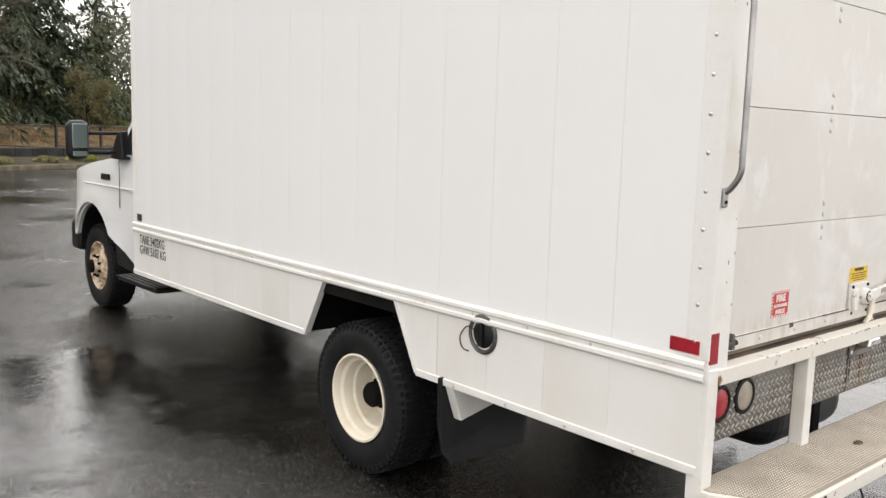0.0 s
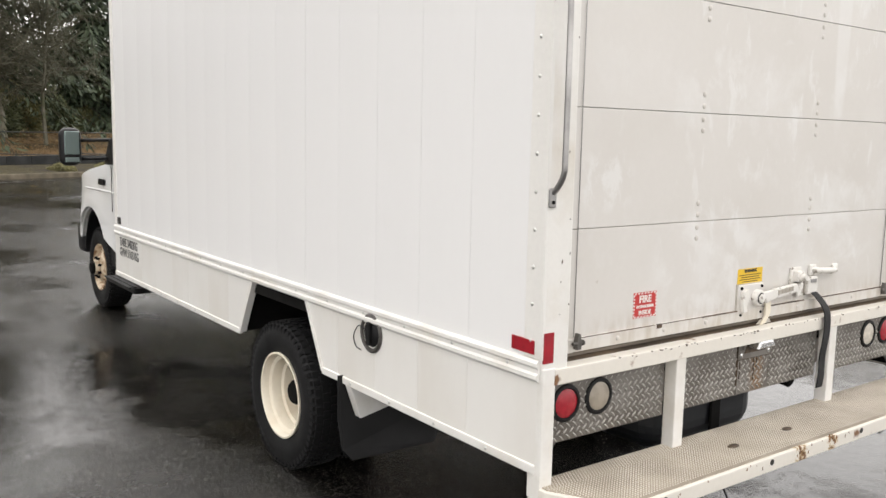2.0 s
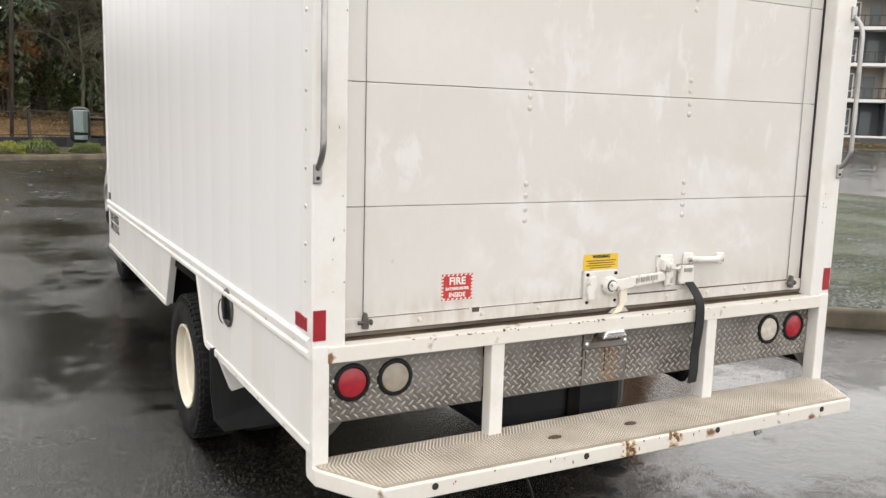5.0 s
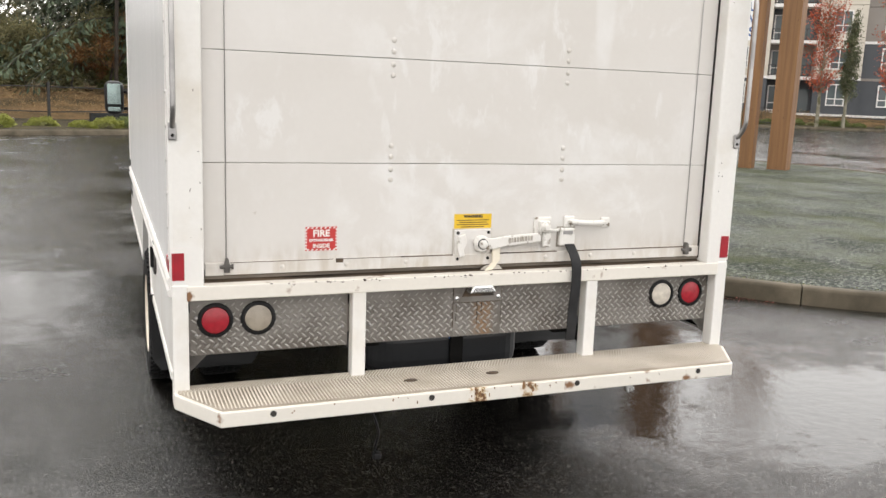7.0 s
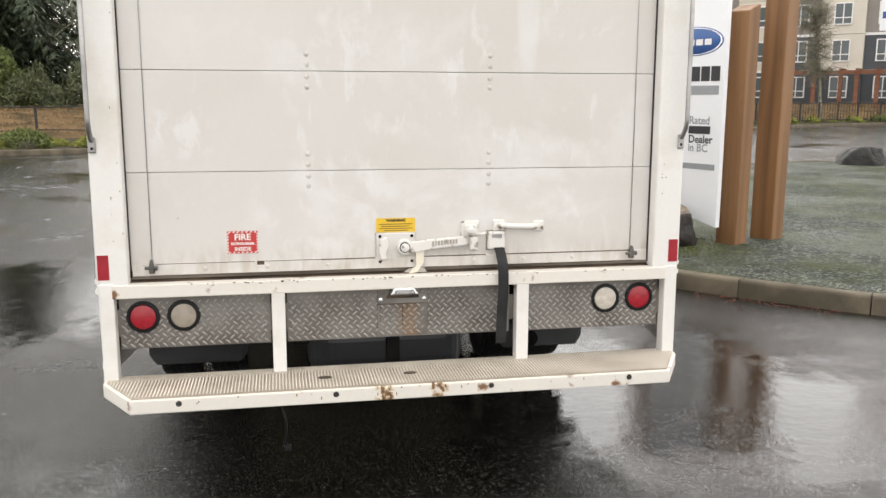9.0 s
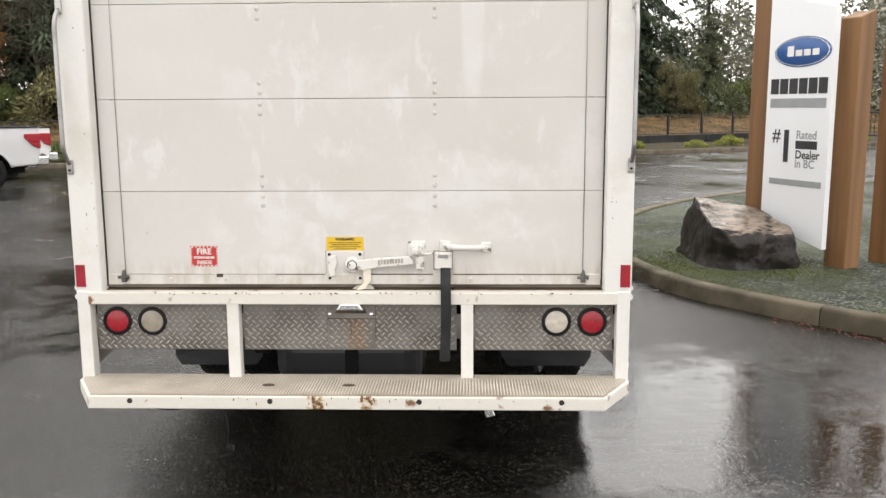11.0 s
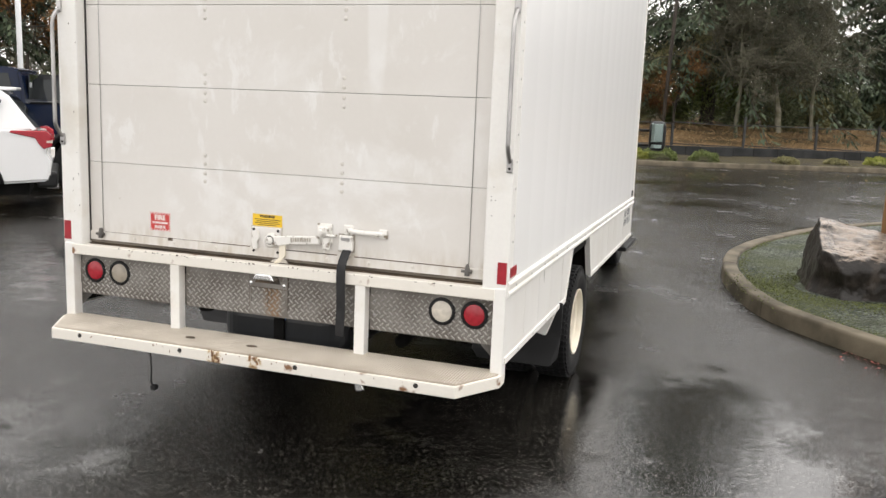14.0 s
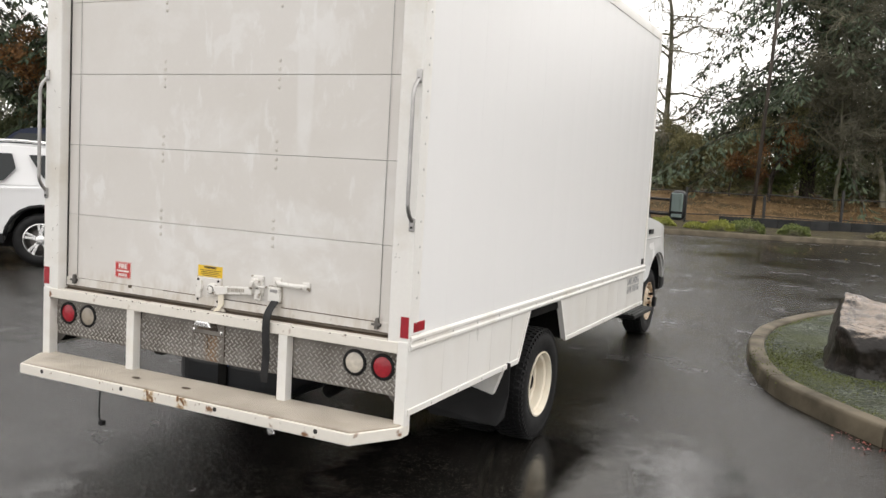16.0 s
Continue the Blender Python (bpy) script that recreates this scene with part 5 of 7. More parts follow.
for i in range(0, len(rim_line), step_n):
    a = [rim_line[(i + k) % len(rim_line)] for k in range(step_n + 1)]
    c = [inner_line[(i + k) % len(rim_line)] for k in range(step_n + 1)]
    kb = bmesh.new()
    cols = []
    for k in range(step_n + 1):
        o, q = a[k].copy(), c[k].copy()
        if k == 0:
            d = (a[1] - a[0]).normalized() * 0.005
            o, q = o + d, q + d
        if k == step_n:
            d = (a[-1] - a[-2]).normalized() * 0.005
            o, q = o - d, q - d
        w = (q - o)
        prof = [(0.0, -0.02), (0.04, KH - 0.03), (0.09, KH - 0.008), (0.2, KH), (0.85, KH), (0.95, KH - 0.006), (1.0, KH - 0.02), (1.0, -0.02)]
        cols.append([kb.verts.new((o.x + w.x * u, o.y + w.y * u, h)) for u, h in prof])
    for p0, p1 in zip(cols, cols[1:]):
        for k in range(len(p0) - 1):
            kb.faces.new((p0[k], p0[k + 1], p1[k + 1], p1[k]))
    kb.faces.new(cols[0])
    kb.faces.new(cols[-1][::-1])
    bmesh.ops.recalc_face_normals(kb, faces=kb.faces[:])
    part("kerb_stone", smooth(kb, 50), KERB, kerb)


def boulder(name, cuts, m, seed, label, skin, ledge=0.045, step=0.11):
    """A split stone: a ball cut by planes (normal, reach in metres), with ragged layers down its sides."""
    b = bmesh.new()
    bmesh.ops.create_icosphere(b, subdivisions=6, radius=1.0)
    off = Vector((seed * 3.7, seed * 1.3, seed * 2.1))
    planes = [(Vector(d).normalized(), h) for d, h in cuts]
    for v in b.verts:
        p = v.co.copy() * 1.3
        for _ in range(6):
            for d, h in planes:
                over = p.dot(d) - h
                if over > 0:
                    p -= d * over
        k = noise.fractal(p * 2.6 + off, 1.0, 2.0, 6) * 0.045 + noise.fractal(p * 12.0 + off, 1.0, 2.0, 4) * 0.010
        band = (p.z + 0.16 * p.x) / step + 1.3 * noise.noise(p * 2.2 + off)
        lay, t = math.floor(band), band - math.floor(band)
        a, c = ((lay * 37) % 7) / 7, (((lay + 1) * 37) % 7) / 7
        side = Vector((p.x, p.y, 0))
        v.co = p + p.normalized() * k + side * (2 * ledge) * (a + (c - a) * min(1, max(0, (t - 0.86) / 0.14)) - 0.5)
    ob = part(name, smooth(b, 18), skin)
    ob.matrix_basis = m
    return tagged(ob, label, "boulder")


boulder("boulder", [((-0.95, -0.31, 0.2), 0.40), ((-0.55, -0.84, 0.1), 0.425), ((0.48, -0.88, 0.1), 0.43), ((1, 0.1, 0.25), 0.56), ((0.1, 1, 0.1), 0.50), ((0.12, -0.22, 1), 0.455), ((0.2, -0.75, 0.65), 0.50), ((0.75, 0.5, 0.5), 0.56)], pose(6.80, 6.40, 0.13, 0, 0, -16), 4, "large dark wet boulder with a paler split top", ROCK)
boulder("boulder", [((1, 0, 0.4), 0.55), ((-1, 0.1, 0.5), 0.50), ((0, -1, 0.5), 0.42), ((0, 1, 0.4), 0.5), ((0.1, 0, 1), 0.46), ((0.6, -0.5, 0.7), 0.46), ((-0.6, -0.3, 0.7), 0.42), ((-0.4, 0.5, 0.6), 0.5)], pose(16.5, 15.95, 0.10, 0, 0, -40), 7, "dark rounded wet boulder on the gravel", DARK_ROCK, 0.01)


def timber(name, x, y, w, d, h, yaw, lean=0.0, cut=0.0, label="square orange-brown timber post"):
    b = box(-w / 2, w / 2, -d / 2, d / 2, -0.1, h, 0.012, 2)
    for v in b.verts:
        if v.co.z > h / 2:
            v.co.z += cut * v.co.x / w
    ob = part(name, b, TIMBER)
    ob.matrix_basis = pose(x, y, 0.15, 0, lean, yaw)
    return tagged(ob, label, "post", "timber sign posts")


timber("timber_post", 7.76, 6.20, 0.232, 0.232, 2.42, 32, 0, 0.08)
timber("timber_post", 8.33, 6.46, 0.255, 0.255, 4.6, 32, 0.4)
timber("timber_post", 7.26, 7.06, 0.26, 0.26, 4.2, 32)
timber("timber_post", 16.45, 14.69, 0.30, 0.30, 6.0, 32)
timber("timber_post", 17.05, 14.28, 0.43, 0.43, 6.0, 32)

# pylon sign board with slanted foot and head
P0, P1 = Vector((7.53, 6.08, 0)), Vector((7.20, 6.87, 0))
sw_ = (P1 - P0).length
sign = empty("pylon_sign", Matrix.Translation((P1.x, P1.y, 0)) @ Matrix.Rotation(math.atan2(P0.y - P1.y, P0.x - P1.x), 4, "Z"))
tagged(sign, "white pylon sign board with a blue oval badge", "sign")
part("board", prism([(0, 0.52), (sw_, 0.335), (sw_, 2.63), (0, 2.84)], -0.03, 0.03, "Y", 0.003), BOARD, sign)
ov = lathe([(1.0, 0.0), (0.98, -0.004), (0.001, -0.004)], 48, "Y", m=pose(sw_ * 0.53, -0.031, 2.24) @ Matrix.Diagonal((0.375, 1, 0.148, 1)))
oval = part("oval_badge", ov, BLUE_PRINT, sign, "blue oval badge with a pale rim")
ov = lathe([(1.0, 0.0), (1.0, -0.006), (0.95, -0.006), (0.95, 0.0)], 48, "Y", m=pose(sw_ * 0.53, -0.031, 2.24) @ Matrix.Diagonal((0.36, 1, 0.138, 1)))
part("badge_rim", ov, CHROME, oval)
for i in range(4):
    x = sw_ * 0.53 - 0.19 + 0.11 * i
    part("badge_mark", box(x, x + 0.085, -0.037, -0.034, 2.20, 2.28 - (0.02 if i else -0.02), 0.004), WHITE_PRINT, oval)
for i in range(6):
    part("name_bar", box(0.055 + 0.128 * i, 0.165 + 0.128 * i, -0.034, -0.03, 1.835, 1.985), BLACK_PRINT, sign)
part("name_bar", box(0.06, 0.80, -0.034, -0.03, 1.70, 1.79), GREY_PRINT, sign)
face = pose(0, -0.032, 0, 90, 0, 0)
lettering("lettering", "#", 0.19, face @ pose(0.17, 1.42, 0), BLACK_PRINT, sign, 0.002)
lettering("lettering", "1", 0.44, face @ pose(0.31, 1.30, 0), BLACK_PRINT, sign, 0.012)
for text, z, m_ in (("Rated", 1.43, GREY_PRINT), ("Dealer", 1.235, BLACK_PRINT), ("in BC", 1.145, GREY_PRINT)):
    lettering("lettering", text, 0.115, face @ pose(0.44, z, 0), m_, sign, 0.002, "LEFT")
part("name_bar", box(0.44, 0.72, -0.034, -0.03, 1.295, 1.375), BLACK_PRINT, sign)
part("name_bar", box(0.10, 0.80, -0.034, -0.03, 0.925, 0.985), GREY_PRINT, sign)

# ---- leaves, bark, backdrop materials ----


def leaf_mat(name, a, b, rough=0.6):
    m = bpy.data.materials.new(name)
    m.use_nodes = True
    n, l = m.node_tree.nodes, m.node_tree.links
    p = n["Principled BSDF"]
    geo = n.new("ShaderNodeNewGeometry")
    ramp = n.new("ShaderNodeMix")
    ramp.data_type = "RGBA"
    ramp.inputs["A"].default_value, ramp.inputs["B"].default_value = (*a, 1), (*b, 1)
    l.new(geo.outputs["Random Per Island"], ramp.inputs["Factor"])
    l.new(ramp.outputs["Result"], p.inputs["Base Color"])
    p.inputs["Roughness"].default_value = rough
    p.inputs["Specular IOR Level"].default_value = 0.25
    return m


NEEDLE = leaf_mat("fir_needles", (0.026, 0.040, 0.023), (0.082, 0.105, 0.058))
NEEDLE2 = leaf_mat("cedar_needles", (0.055, 0.068, 0.036), (0.165, 0.178, 0.09))
OLIVE = leaf_mat("olive_leaves", (0.105, 0.105, 0.05), (0.27, 0.245, 0.115))
RUSSET = leaf_mat("russet_leaves", (0.10, 0.05, 0.022), (0.24, 0.12, 0.04))
RED_LEAF = leaf_mat("red_maple_leaves", (0.28, 0.055, 0.03), (0.5, 0.14, 0.07))
HEDGE = leaf_mat("hedge_leaves", (0.06, 0.085, 0.026), (0.19, 0.22, 0.07))
LIME = leaf_mat("lime_shrub_leaves", (0.14, 0.16, 0.03), (0.33, 0.34, 0.08))
# Pale and greyed: distance haze goes into this leaf colour.
HAZED_WOOD = leaf_mat("far_wood_leaves", (0.10, 0.105, 0.075), (0.22, 0.22, 0.165))
STRAW = leaf_mat("straw_grass", (0.11, 0.07, 0.034), (0.36, 0.25, 0.125))
BARK = mat("dark_bark", (0.07, 0.055, 0.042), 0.8, scale=3, fine=30, var=0.3, bump=0.7, dist=0.02, stretch=(3, 3, 0.6))
MOSSY_BARK = mat("dark_mossy_bark", (0.12, 0.11, 0.08), 0.8, col2=(0.06, 0.06, 0.03), scale=3, fine=30, var=0.25, bump=0.5, dist=0.01)
PALE_BARK = mat("pale_mossy_bark", (0.27, 0.25, 0.20), 0.8, col2=(0.11, 0.105, 0.05), scale=3, fine=30, var=0.25, bump=0.5, dist=0.01)
BANK = mat("leafy_brown_bank", (0.19, 0.12, 0.058), 0.9, spec=0.15, col2=(0.06, 0.047, 0.025), scale=0.8, fine=14, var=0.35, bump=0.9, dist=0.05)
SOIL = mat("dark_wet_soil", (0.035, 0.029, 0.022), 0.85, spec=0.15, col2=(0.07, 0.06, 0.03), scale=1.5, fine=25, var=0.3, bump=0.8, dist=0.03)
FENCE_BLACK = mat("black_fence_metal", (0.022, 0.021, 0.02), 0.5, scale=8, fine=60, var=0.2, bump=0.1)
GREY_WALL = mat("grey_low_wall", (0.035, 0.036, 0.036), 0.8, spec=0.2, scale=2, fine=30, var=0.2, bump=0.3)


def cloud_mesh(name, centres, sizes, material, seed, flat=0.0, axes=None, width=0.42, lying=False):
    """Many small leaf blades: one quad at each centre, along axes or turned at random."""
    rng = np.random.default_rng(seed)
    n = len(centres)
    a = rng.normal(size=(n, 3)) if axes is None else np.asarray(axes) + rng.normal(size=(n, 3)) * 0.22
    a[:, 2] *= 1 - flat
    a /= np.linalg.norm(a, axis=1, keepdims=True)
    b = np.cross(a, (0, 0, 1) + rng.normal(size=(n, 3)) * 0.25 if lying or axes is not None else rng.normal(size=(n, 3)))
    b /= np.linalg.norm(b, axis=1, keepdims=True) + 1e-9
    s = np.asarray(sizes).reshape(n, 1)
    c = np.asarray(centres)
    v = np.stack([c - a * s, c + b * s * width, c + a * s, c - b * s * width], axis=1).reshape(-1, 3)
    f = np.arange(4 * n).reshape(n, 4)
    me = bpy.data.meshes.new(name)
    me.from_pydata(v.tolist(), [], f.tolist())
    me.materials.append(material)
    return me


def limb_mesh(name, segs, material, sides=5):
    """Tapered limbs: a list of (start, end, r0, r1)."""
    vs, fs = [], []
    for p, q, r0, r1 in segs:
        d = (q - p).normalized()
        u = d.orthogonal().normalized()
        w = d.cross(u)
        k = len(vs)
        for c, r in ((p, r0), (q, r1)):
            for i in range(sides):
                a = 2 * math.pi * i / sides
                vs.append(c + (u * math.cos(a) + w * math.sin(a)) * r)
        for i in range(sides):
            j = (i + 1) % sides
            fs.append((k + i, k + j, k + sides + j, k + sides + i))
    me = bpy.data.meshes.new(name)
    me.from_pydata([tuple(v) for v in vs], [], fs)
    me.materials.append(material)
    for p in me.polygons:
        p.use_smooth = True
    return me


def conifer(h, r, seed, needles, bare=0.12, dense=12, shape=0.75, tuft=1.0):
    """A tall fir: tapered trunk, drooping boughs in whorls, flat hanging sprays along them."""
    rng = random.Random(seed)
    segs, cs, ss, ax = [], [], [], []
    k = 9
    pts = [Vector((0.12 * math.sin(i * 1.3 + seed), 0.12 * math.cos(i * 0.9 + seed), h * i / k)) for i in range(k + 1)]
    R = h * 0.015
    for i in range(k):
        segs.append((pts[i], pts[i + 1], R * (1 - i / k) + 0.02, R * (1 - (i + 1) / k) + 0.02))
    z = h * bare
    while z < h * 0.985:
        f = (z / h - bare) / (1 - bare)
        reach = r * (1 - f) ** shape * rng.uniform(0.5, 1.12) + 0.25
        for _ in range(rng.choice((4, 5, 5, 6))):
            a = rng.uniform(0, 2 * math.pi)
            ln = reach * rng.uniform(0.6, 1.12)
            p = Vector((0, 0, z + rng.uniform(-0.25, 0.25)))
            rise, sag = rng.uniform(-0.05, 0.2), rng.uniform(0.35, 0.6)
            prev = p
            nst = max(4, int(ln / 0.36))
            out, side = Vector((math.cos(a), math.sin(a), 0)), Vector((-math.sin(a), math.cos(a), 0))
            for j in range(1, nst + 1):
                t = j / nst
                q = p + out * ln * t + Vector((0, 0, ln * (rise * t - sag * t * t)))
                if j % 2 == 0 or j == nst:
                    segs.append((prev, q, 0.03 * (1 - t) + 0.010, 0.026 * (1 - t) + 0.007))
                    prev = q
                wid = min(0.95, 0.34 * ln * (1.12 - t)) + 0.12
                for _ in range(dense):
                    u = rng.uniform(-1, 1)
                    d = out * rng.uniform(0.2, 0.9) + side * (1.1 * u) + Vector((0, 0, -0.45 - 0.5 * abs(u) * rng.random()))
                    c = q + side * (u * wid) + out * rng.gauss(0, 0.12) - Vector((0, 0, abs(u) * wid * 0.38 + abs(rng.gauss(0, 0.10))))
                    cs.append(tuple(c))
                    ax.append(tuple(d.normalized()))
                    ss.append(rng.uniform(0.12, 0.29) * tuft)
        z += h * 0.019 * rng.uniform(0.7, 1.3)
    return limb_mesh("trunk", segs, BARK, 5), cloud_mesh("crown", cs, ss, needles, seed, 0.0, ax, 0.26)


def bare_tree(h, seed, bark, spread=0.34):
    """A leafless tree: one stem, wandering limbs, a tangle of thin kinked twigs."""
    rng = random.Random(seed)
    segs, fine = [], []

    def wander(p, d, ln, n, r0, r1, kink, sink, into):
        out = [p]
        for i in range(n):
            d = (d + Vector((rng.gauss(0, kink), rng.gauss(0, kink), rng.gauss(sink, kink)))).normalized()
            q = out[-1] + d * ln / n
            into.append((out[-1], q, r0 + (r1 - r0) * i / n, r0 + (r1 - r0) * (i + 1) / n))
            out.append(q)
        return out

    stem = wander(Vector((0, 0, -0.2)), Vector((0, 0, 1)), h * 0.9, 10, h * 0.011, 0.02, 0.06, 0.03, segs)
    for i in range(28):
        t = rng.uniform(0.22, 0.98) * 10
        p = stem[int(t)].lerp(stem[min(10, int(t) + 1)], t % 1)
        a = rng.uniform(0, 2 * math.pi)
        up = rng.uniform(0.1, 0.75)
        ln = h * spread * rng.uniform(0.5, 1.1) * (1.15 - 0.07 * t)
        limb = wander(p, Vector((math.cos(a), math.sin(a), up)).normalized(), ln, 7, 0.045 * (1.15 - 0.08 * t) + 0.012, 0.012, 0.20, 0.0, segs)
        for q in limb[1:]:
            for _ in range(rng.choice((2, 3, 3))):
                d = Vector((rng.gauss(math.cos(a) * 0.5, 0.8), rng.gauss(math.sin(a) * 0.5, 0.8), rng.gauss(0.1, 0.6))).normalized()
                twig = wander(q, d, rng.uniform(0.5, 1.5), 3, 0.019, 0.012, 0.35, -0.05, fine)
                for w in twig[1:]:
                    for _ in range(2):
                        e = Vector((rng.gauss(0, 1), rng.gauss(0, 1), rng.gauss(0, 0.8))).normalized()
                        v = w + e * rng.uniform(0.2, 0.55)
                        fine.append((w, v, 0.011, 0.007))
    return limb_mesh("trunk", segs, bark, 5), limb_mesh("twig_tangle", fine, bark, 3)


def broadleaf(h, seed, bark, leaves=None, nleaf=0, spread=0.55, depth=6, lsize=0.12, forks=3, first=0.25):
    """A spreading tree of forking limbs and twigs; few or no leaves."""
    rng = random.Random(seed)
    segs, cs, ss = [], [], []

    def grow(p, d, ln, r, lv):
        q = p + d * ln
        mid = p + d * ln * 0.5 + Vector((rng.gauss(0, 1), rng.gauss(0, 1), rng.gauss(0, 0.6))) * ln * 0.06
        segs.append((p, mid, r, r * 0.85))
        segs.append((mid, q, r * 0.85, r * 0.68))
        if lv <= 2 and leaves:
            for _ in range(nleaf):
                t = rng.random()
                cs.append(tuple(p.lerp(q, t) + Vector((rng.gauss(0, 0.16), rng.gauss(0, 0.16), rng.gauss(0, 0.16)))))
                ss.append(lsize * rng.uniform(0.6, 1.4))
        if lv == 0:
            return
        for _ in range(forks if lv > 1 else forks + 1):
            nd = (d + Vector((rng.gauss(0, 1), rng.gauss(0, 1), rng.gauss(0.12, 0.7))) * spread).normalized()
            grow(q if rng.random() < 0.6 else p.lerp(q, rng.uniform(0.4, 0.95)), nd, ln * rng.uniform(0.58, 0.86), max(0.006, r * rng.uniform(0.45, 0.66)), lv - 1)

    grow(Vector((0, 0, -0.2)), Vector((rng.gauss(0, 0.04), rng.gauss(0, 0.04), 1)).normalized(), h * first, h * 0.014, depth)
    return limb_mesh("trunk", segs, bark, 4), (cloud_mesh("crown", cs, ss, leaves, seed) if cs else None)


def plant_tree(meshes, x, y, z, turn, size, name, label):
    root = empty(name, pose(x, y, z, 0, 0, turn) @ Matrix.Scale(size, 4))
    tagged(root, label, "tree", "trees behind the fence")
    part("trunk", meshes[0], None, root)
    if meshes[1]:
        part(meshes[1].name.split(".")[0], meshes[1], None, root)
    return root


# ---- far kerb, planting strip, bank ----
far_line = curve_points([(-60, 6, 0), (-30, 17.2, 0), (-12, 22.0, 0), (-4.25, 24.3, 0), (0, 25.5, 0), (5, 27.1, 0), (9, 28.9, 0), (14.2, 31.0, 0), (25, 37.8, 0), (36, 45.5, 0), (47, 48.5, 0), (60, 42, 0), (90, 22, 0)], 6)


def beyond(line, d):
    out = []
    for i, p in enumerate(line):
        t = (line[min(i + 1, len(line) - 1)] - line[max(i - 1, 0)]).normalized()
        out.append(p + Vector((-t.y, t.x, 0)) * d)
    return out


def ribbon(name, line, offs, material, label, cat, rough=0.0):
    """A strip of ground along a line; offs are (distance beyond it, height)."""
    b = bmesh.new()
    rows = []
    for d, h in offs:
        rows.append([b.verts.new((p.x, p.y, h + rough * noise.noise(Vector((p.x, p.y, d)) * 0.45))) for p in beyond(line, d)])
    for r0, r1 in zip(rows, rows[1:]):
        for i in range(len(r0) - 1):
            b.faces.new((r0[i], r0[i + 1], r1[i + 1], r1[i]))
    bmesh.ops.recalc_face_normals(b, faces=b.faces[:])
    ob = part(name, smooth(b, 50), material)
    return tagged(ob, label, cat, kind="structure")


ribbon("far_kerb", far_line, [(-0.002, -0.02), (0.0, 0.13), (0.02, 0.15), (0.17, 0.15), (0.18, 0.10)], KERB, "wet concrete kerb along the far edge of the lot", "kerb")
ribbon("planting_strip", far_line, [(0.17, 0.10), (1.0, 0.16), (3.0, 0.18), (5.8, 0.15), (6.4, 0.2)], SOIL, "dark wet soil planting strip", "soil", 0.05)
ribbon("bank", far_line, [(6.4, 0.2), (8.0, 0.55), (10.5, 0.95), (14, 1.25), (22, 1.4), (60, 1.5)], BANK, "brown leafy grass bank behind the fence", "bank", 0.12)

# dry grass on the bank, too fine to count
rng = np.random.default_rng(5)
cs, ss = [], []
for off, zz, cnt, sc in ((6.9, 0.40, 34, 0.075), (8.0, 0.62, 34, 0.08), (9.3, 0.85, 34, 0.085), (11.0, 1.08, 30, 0.09)):
    ln = beyond(far_line, off)
    for p, q in zip(ln, ln[1:]):
        m_ = int((q - p).length * cnt * 3)
        for t in rng.random(m_):
            c = p.lerp(q, float(t))
            cs.append((c.x + rng.normal() * 0.5, c.y + rng.normal() * 0.5, zz + abs(rng.normal()) * 0.10))
            ss.append(sc * rng.uniform(0.5, 1.3))
dry = part("dry_grass", cloud_mesh("dry_grass", cs, ss, STRAW, 8, 0.0, None, 0.13), STRAW)
tagged(dry, "straw-coloured dry grass and fallen leaves", "grass", kind="stuff")

# black rail fence in bays
fence_line = beyond(far_line, 5.6)
fence = empty("rail_fence")
tagged(fence, "black metal rail fence along the planting strip", "fence")
post_mesh = link_mesh("fence_post", box(-0.045, 0.045, -0.045, 0.045, 0, 1.36, 0.008), FENCE_BLACK)
fence_rng = random.Random(3)
acc, spots = 0.0, []
for p, q in zip(fence_line, fence_line[1:]):
    ln = (q - p).length
    while acc < ln:
        spots.append(p.lerp(q, acc / ln))
        acc += fence_rng.choice((2.1, 2.5, 2.5, 2.9))
    acc -= ln
spots = [p for p in spots if -34 < p.x < 40]
for p, q in zip(spots, spots[1:]):
    tall = fence_rng.choice((1.12, 1.0, 0.86, 0.98))
    ob = part("fence_post", post_mesh, FENCE_BLACK, fence)
    ob.matrix_basis = pose(p.x, p.y, 0.12, fence_rng.uniform(-1, 1), fence_rng.uniform(-1.5, 1.5), math.degrees(math.atan2(q.y - p.y, q.x - p.x))) @ Matrix.Diagonal((1, 1, tall, 1))
    for z in (0.40, 1.22):
        dz = fence_rng.uniform(-0.05, 0.05)
        part("fence_rail", tube([(p.x, p.y, z + 0.1 + dz), (q.x, q.y, z + 0.1 - dz)], 0.02, 6), FENCE_BLACK, fence)
# low grey wall in lengths behind the shrubs
wall_line = beyond(far_line, 4.9)
for i in range(28, 47):
    if i + 1 < len(wall_line):
        p, q = wall_line[i], wall_line[i + 1]
        ang = math.degrees(math.atan2(q.y - p.y, q.x - p.x))
        ob = part("low_wall", box(0.004, (q - p).length - 0.004, -0.12, 0.12, 0, 0.36, 0.02), GREY_WALL)
        ob.matrix_basis = pose(p.x, p.y, 0.12, 0, 0, ang)
        tagged(ob, "low dark grey block wall behind the shrubs", "wall")

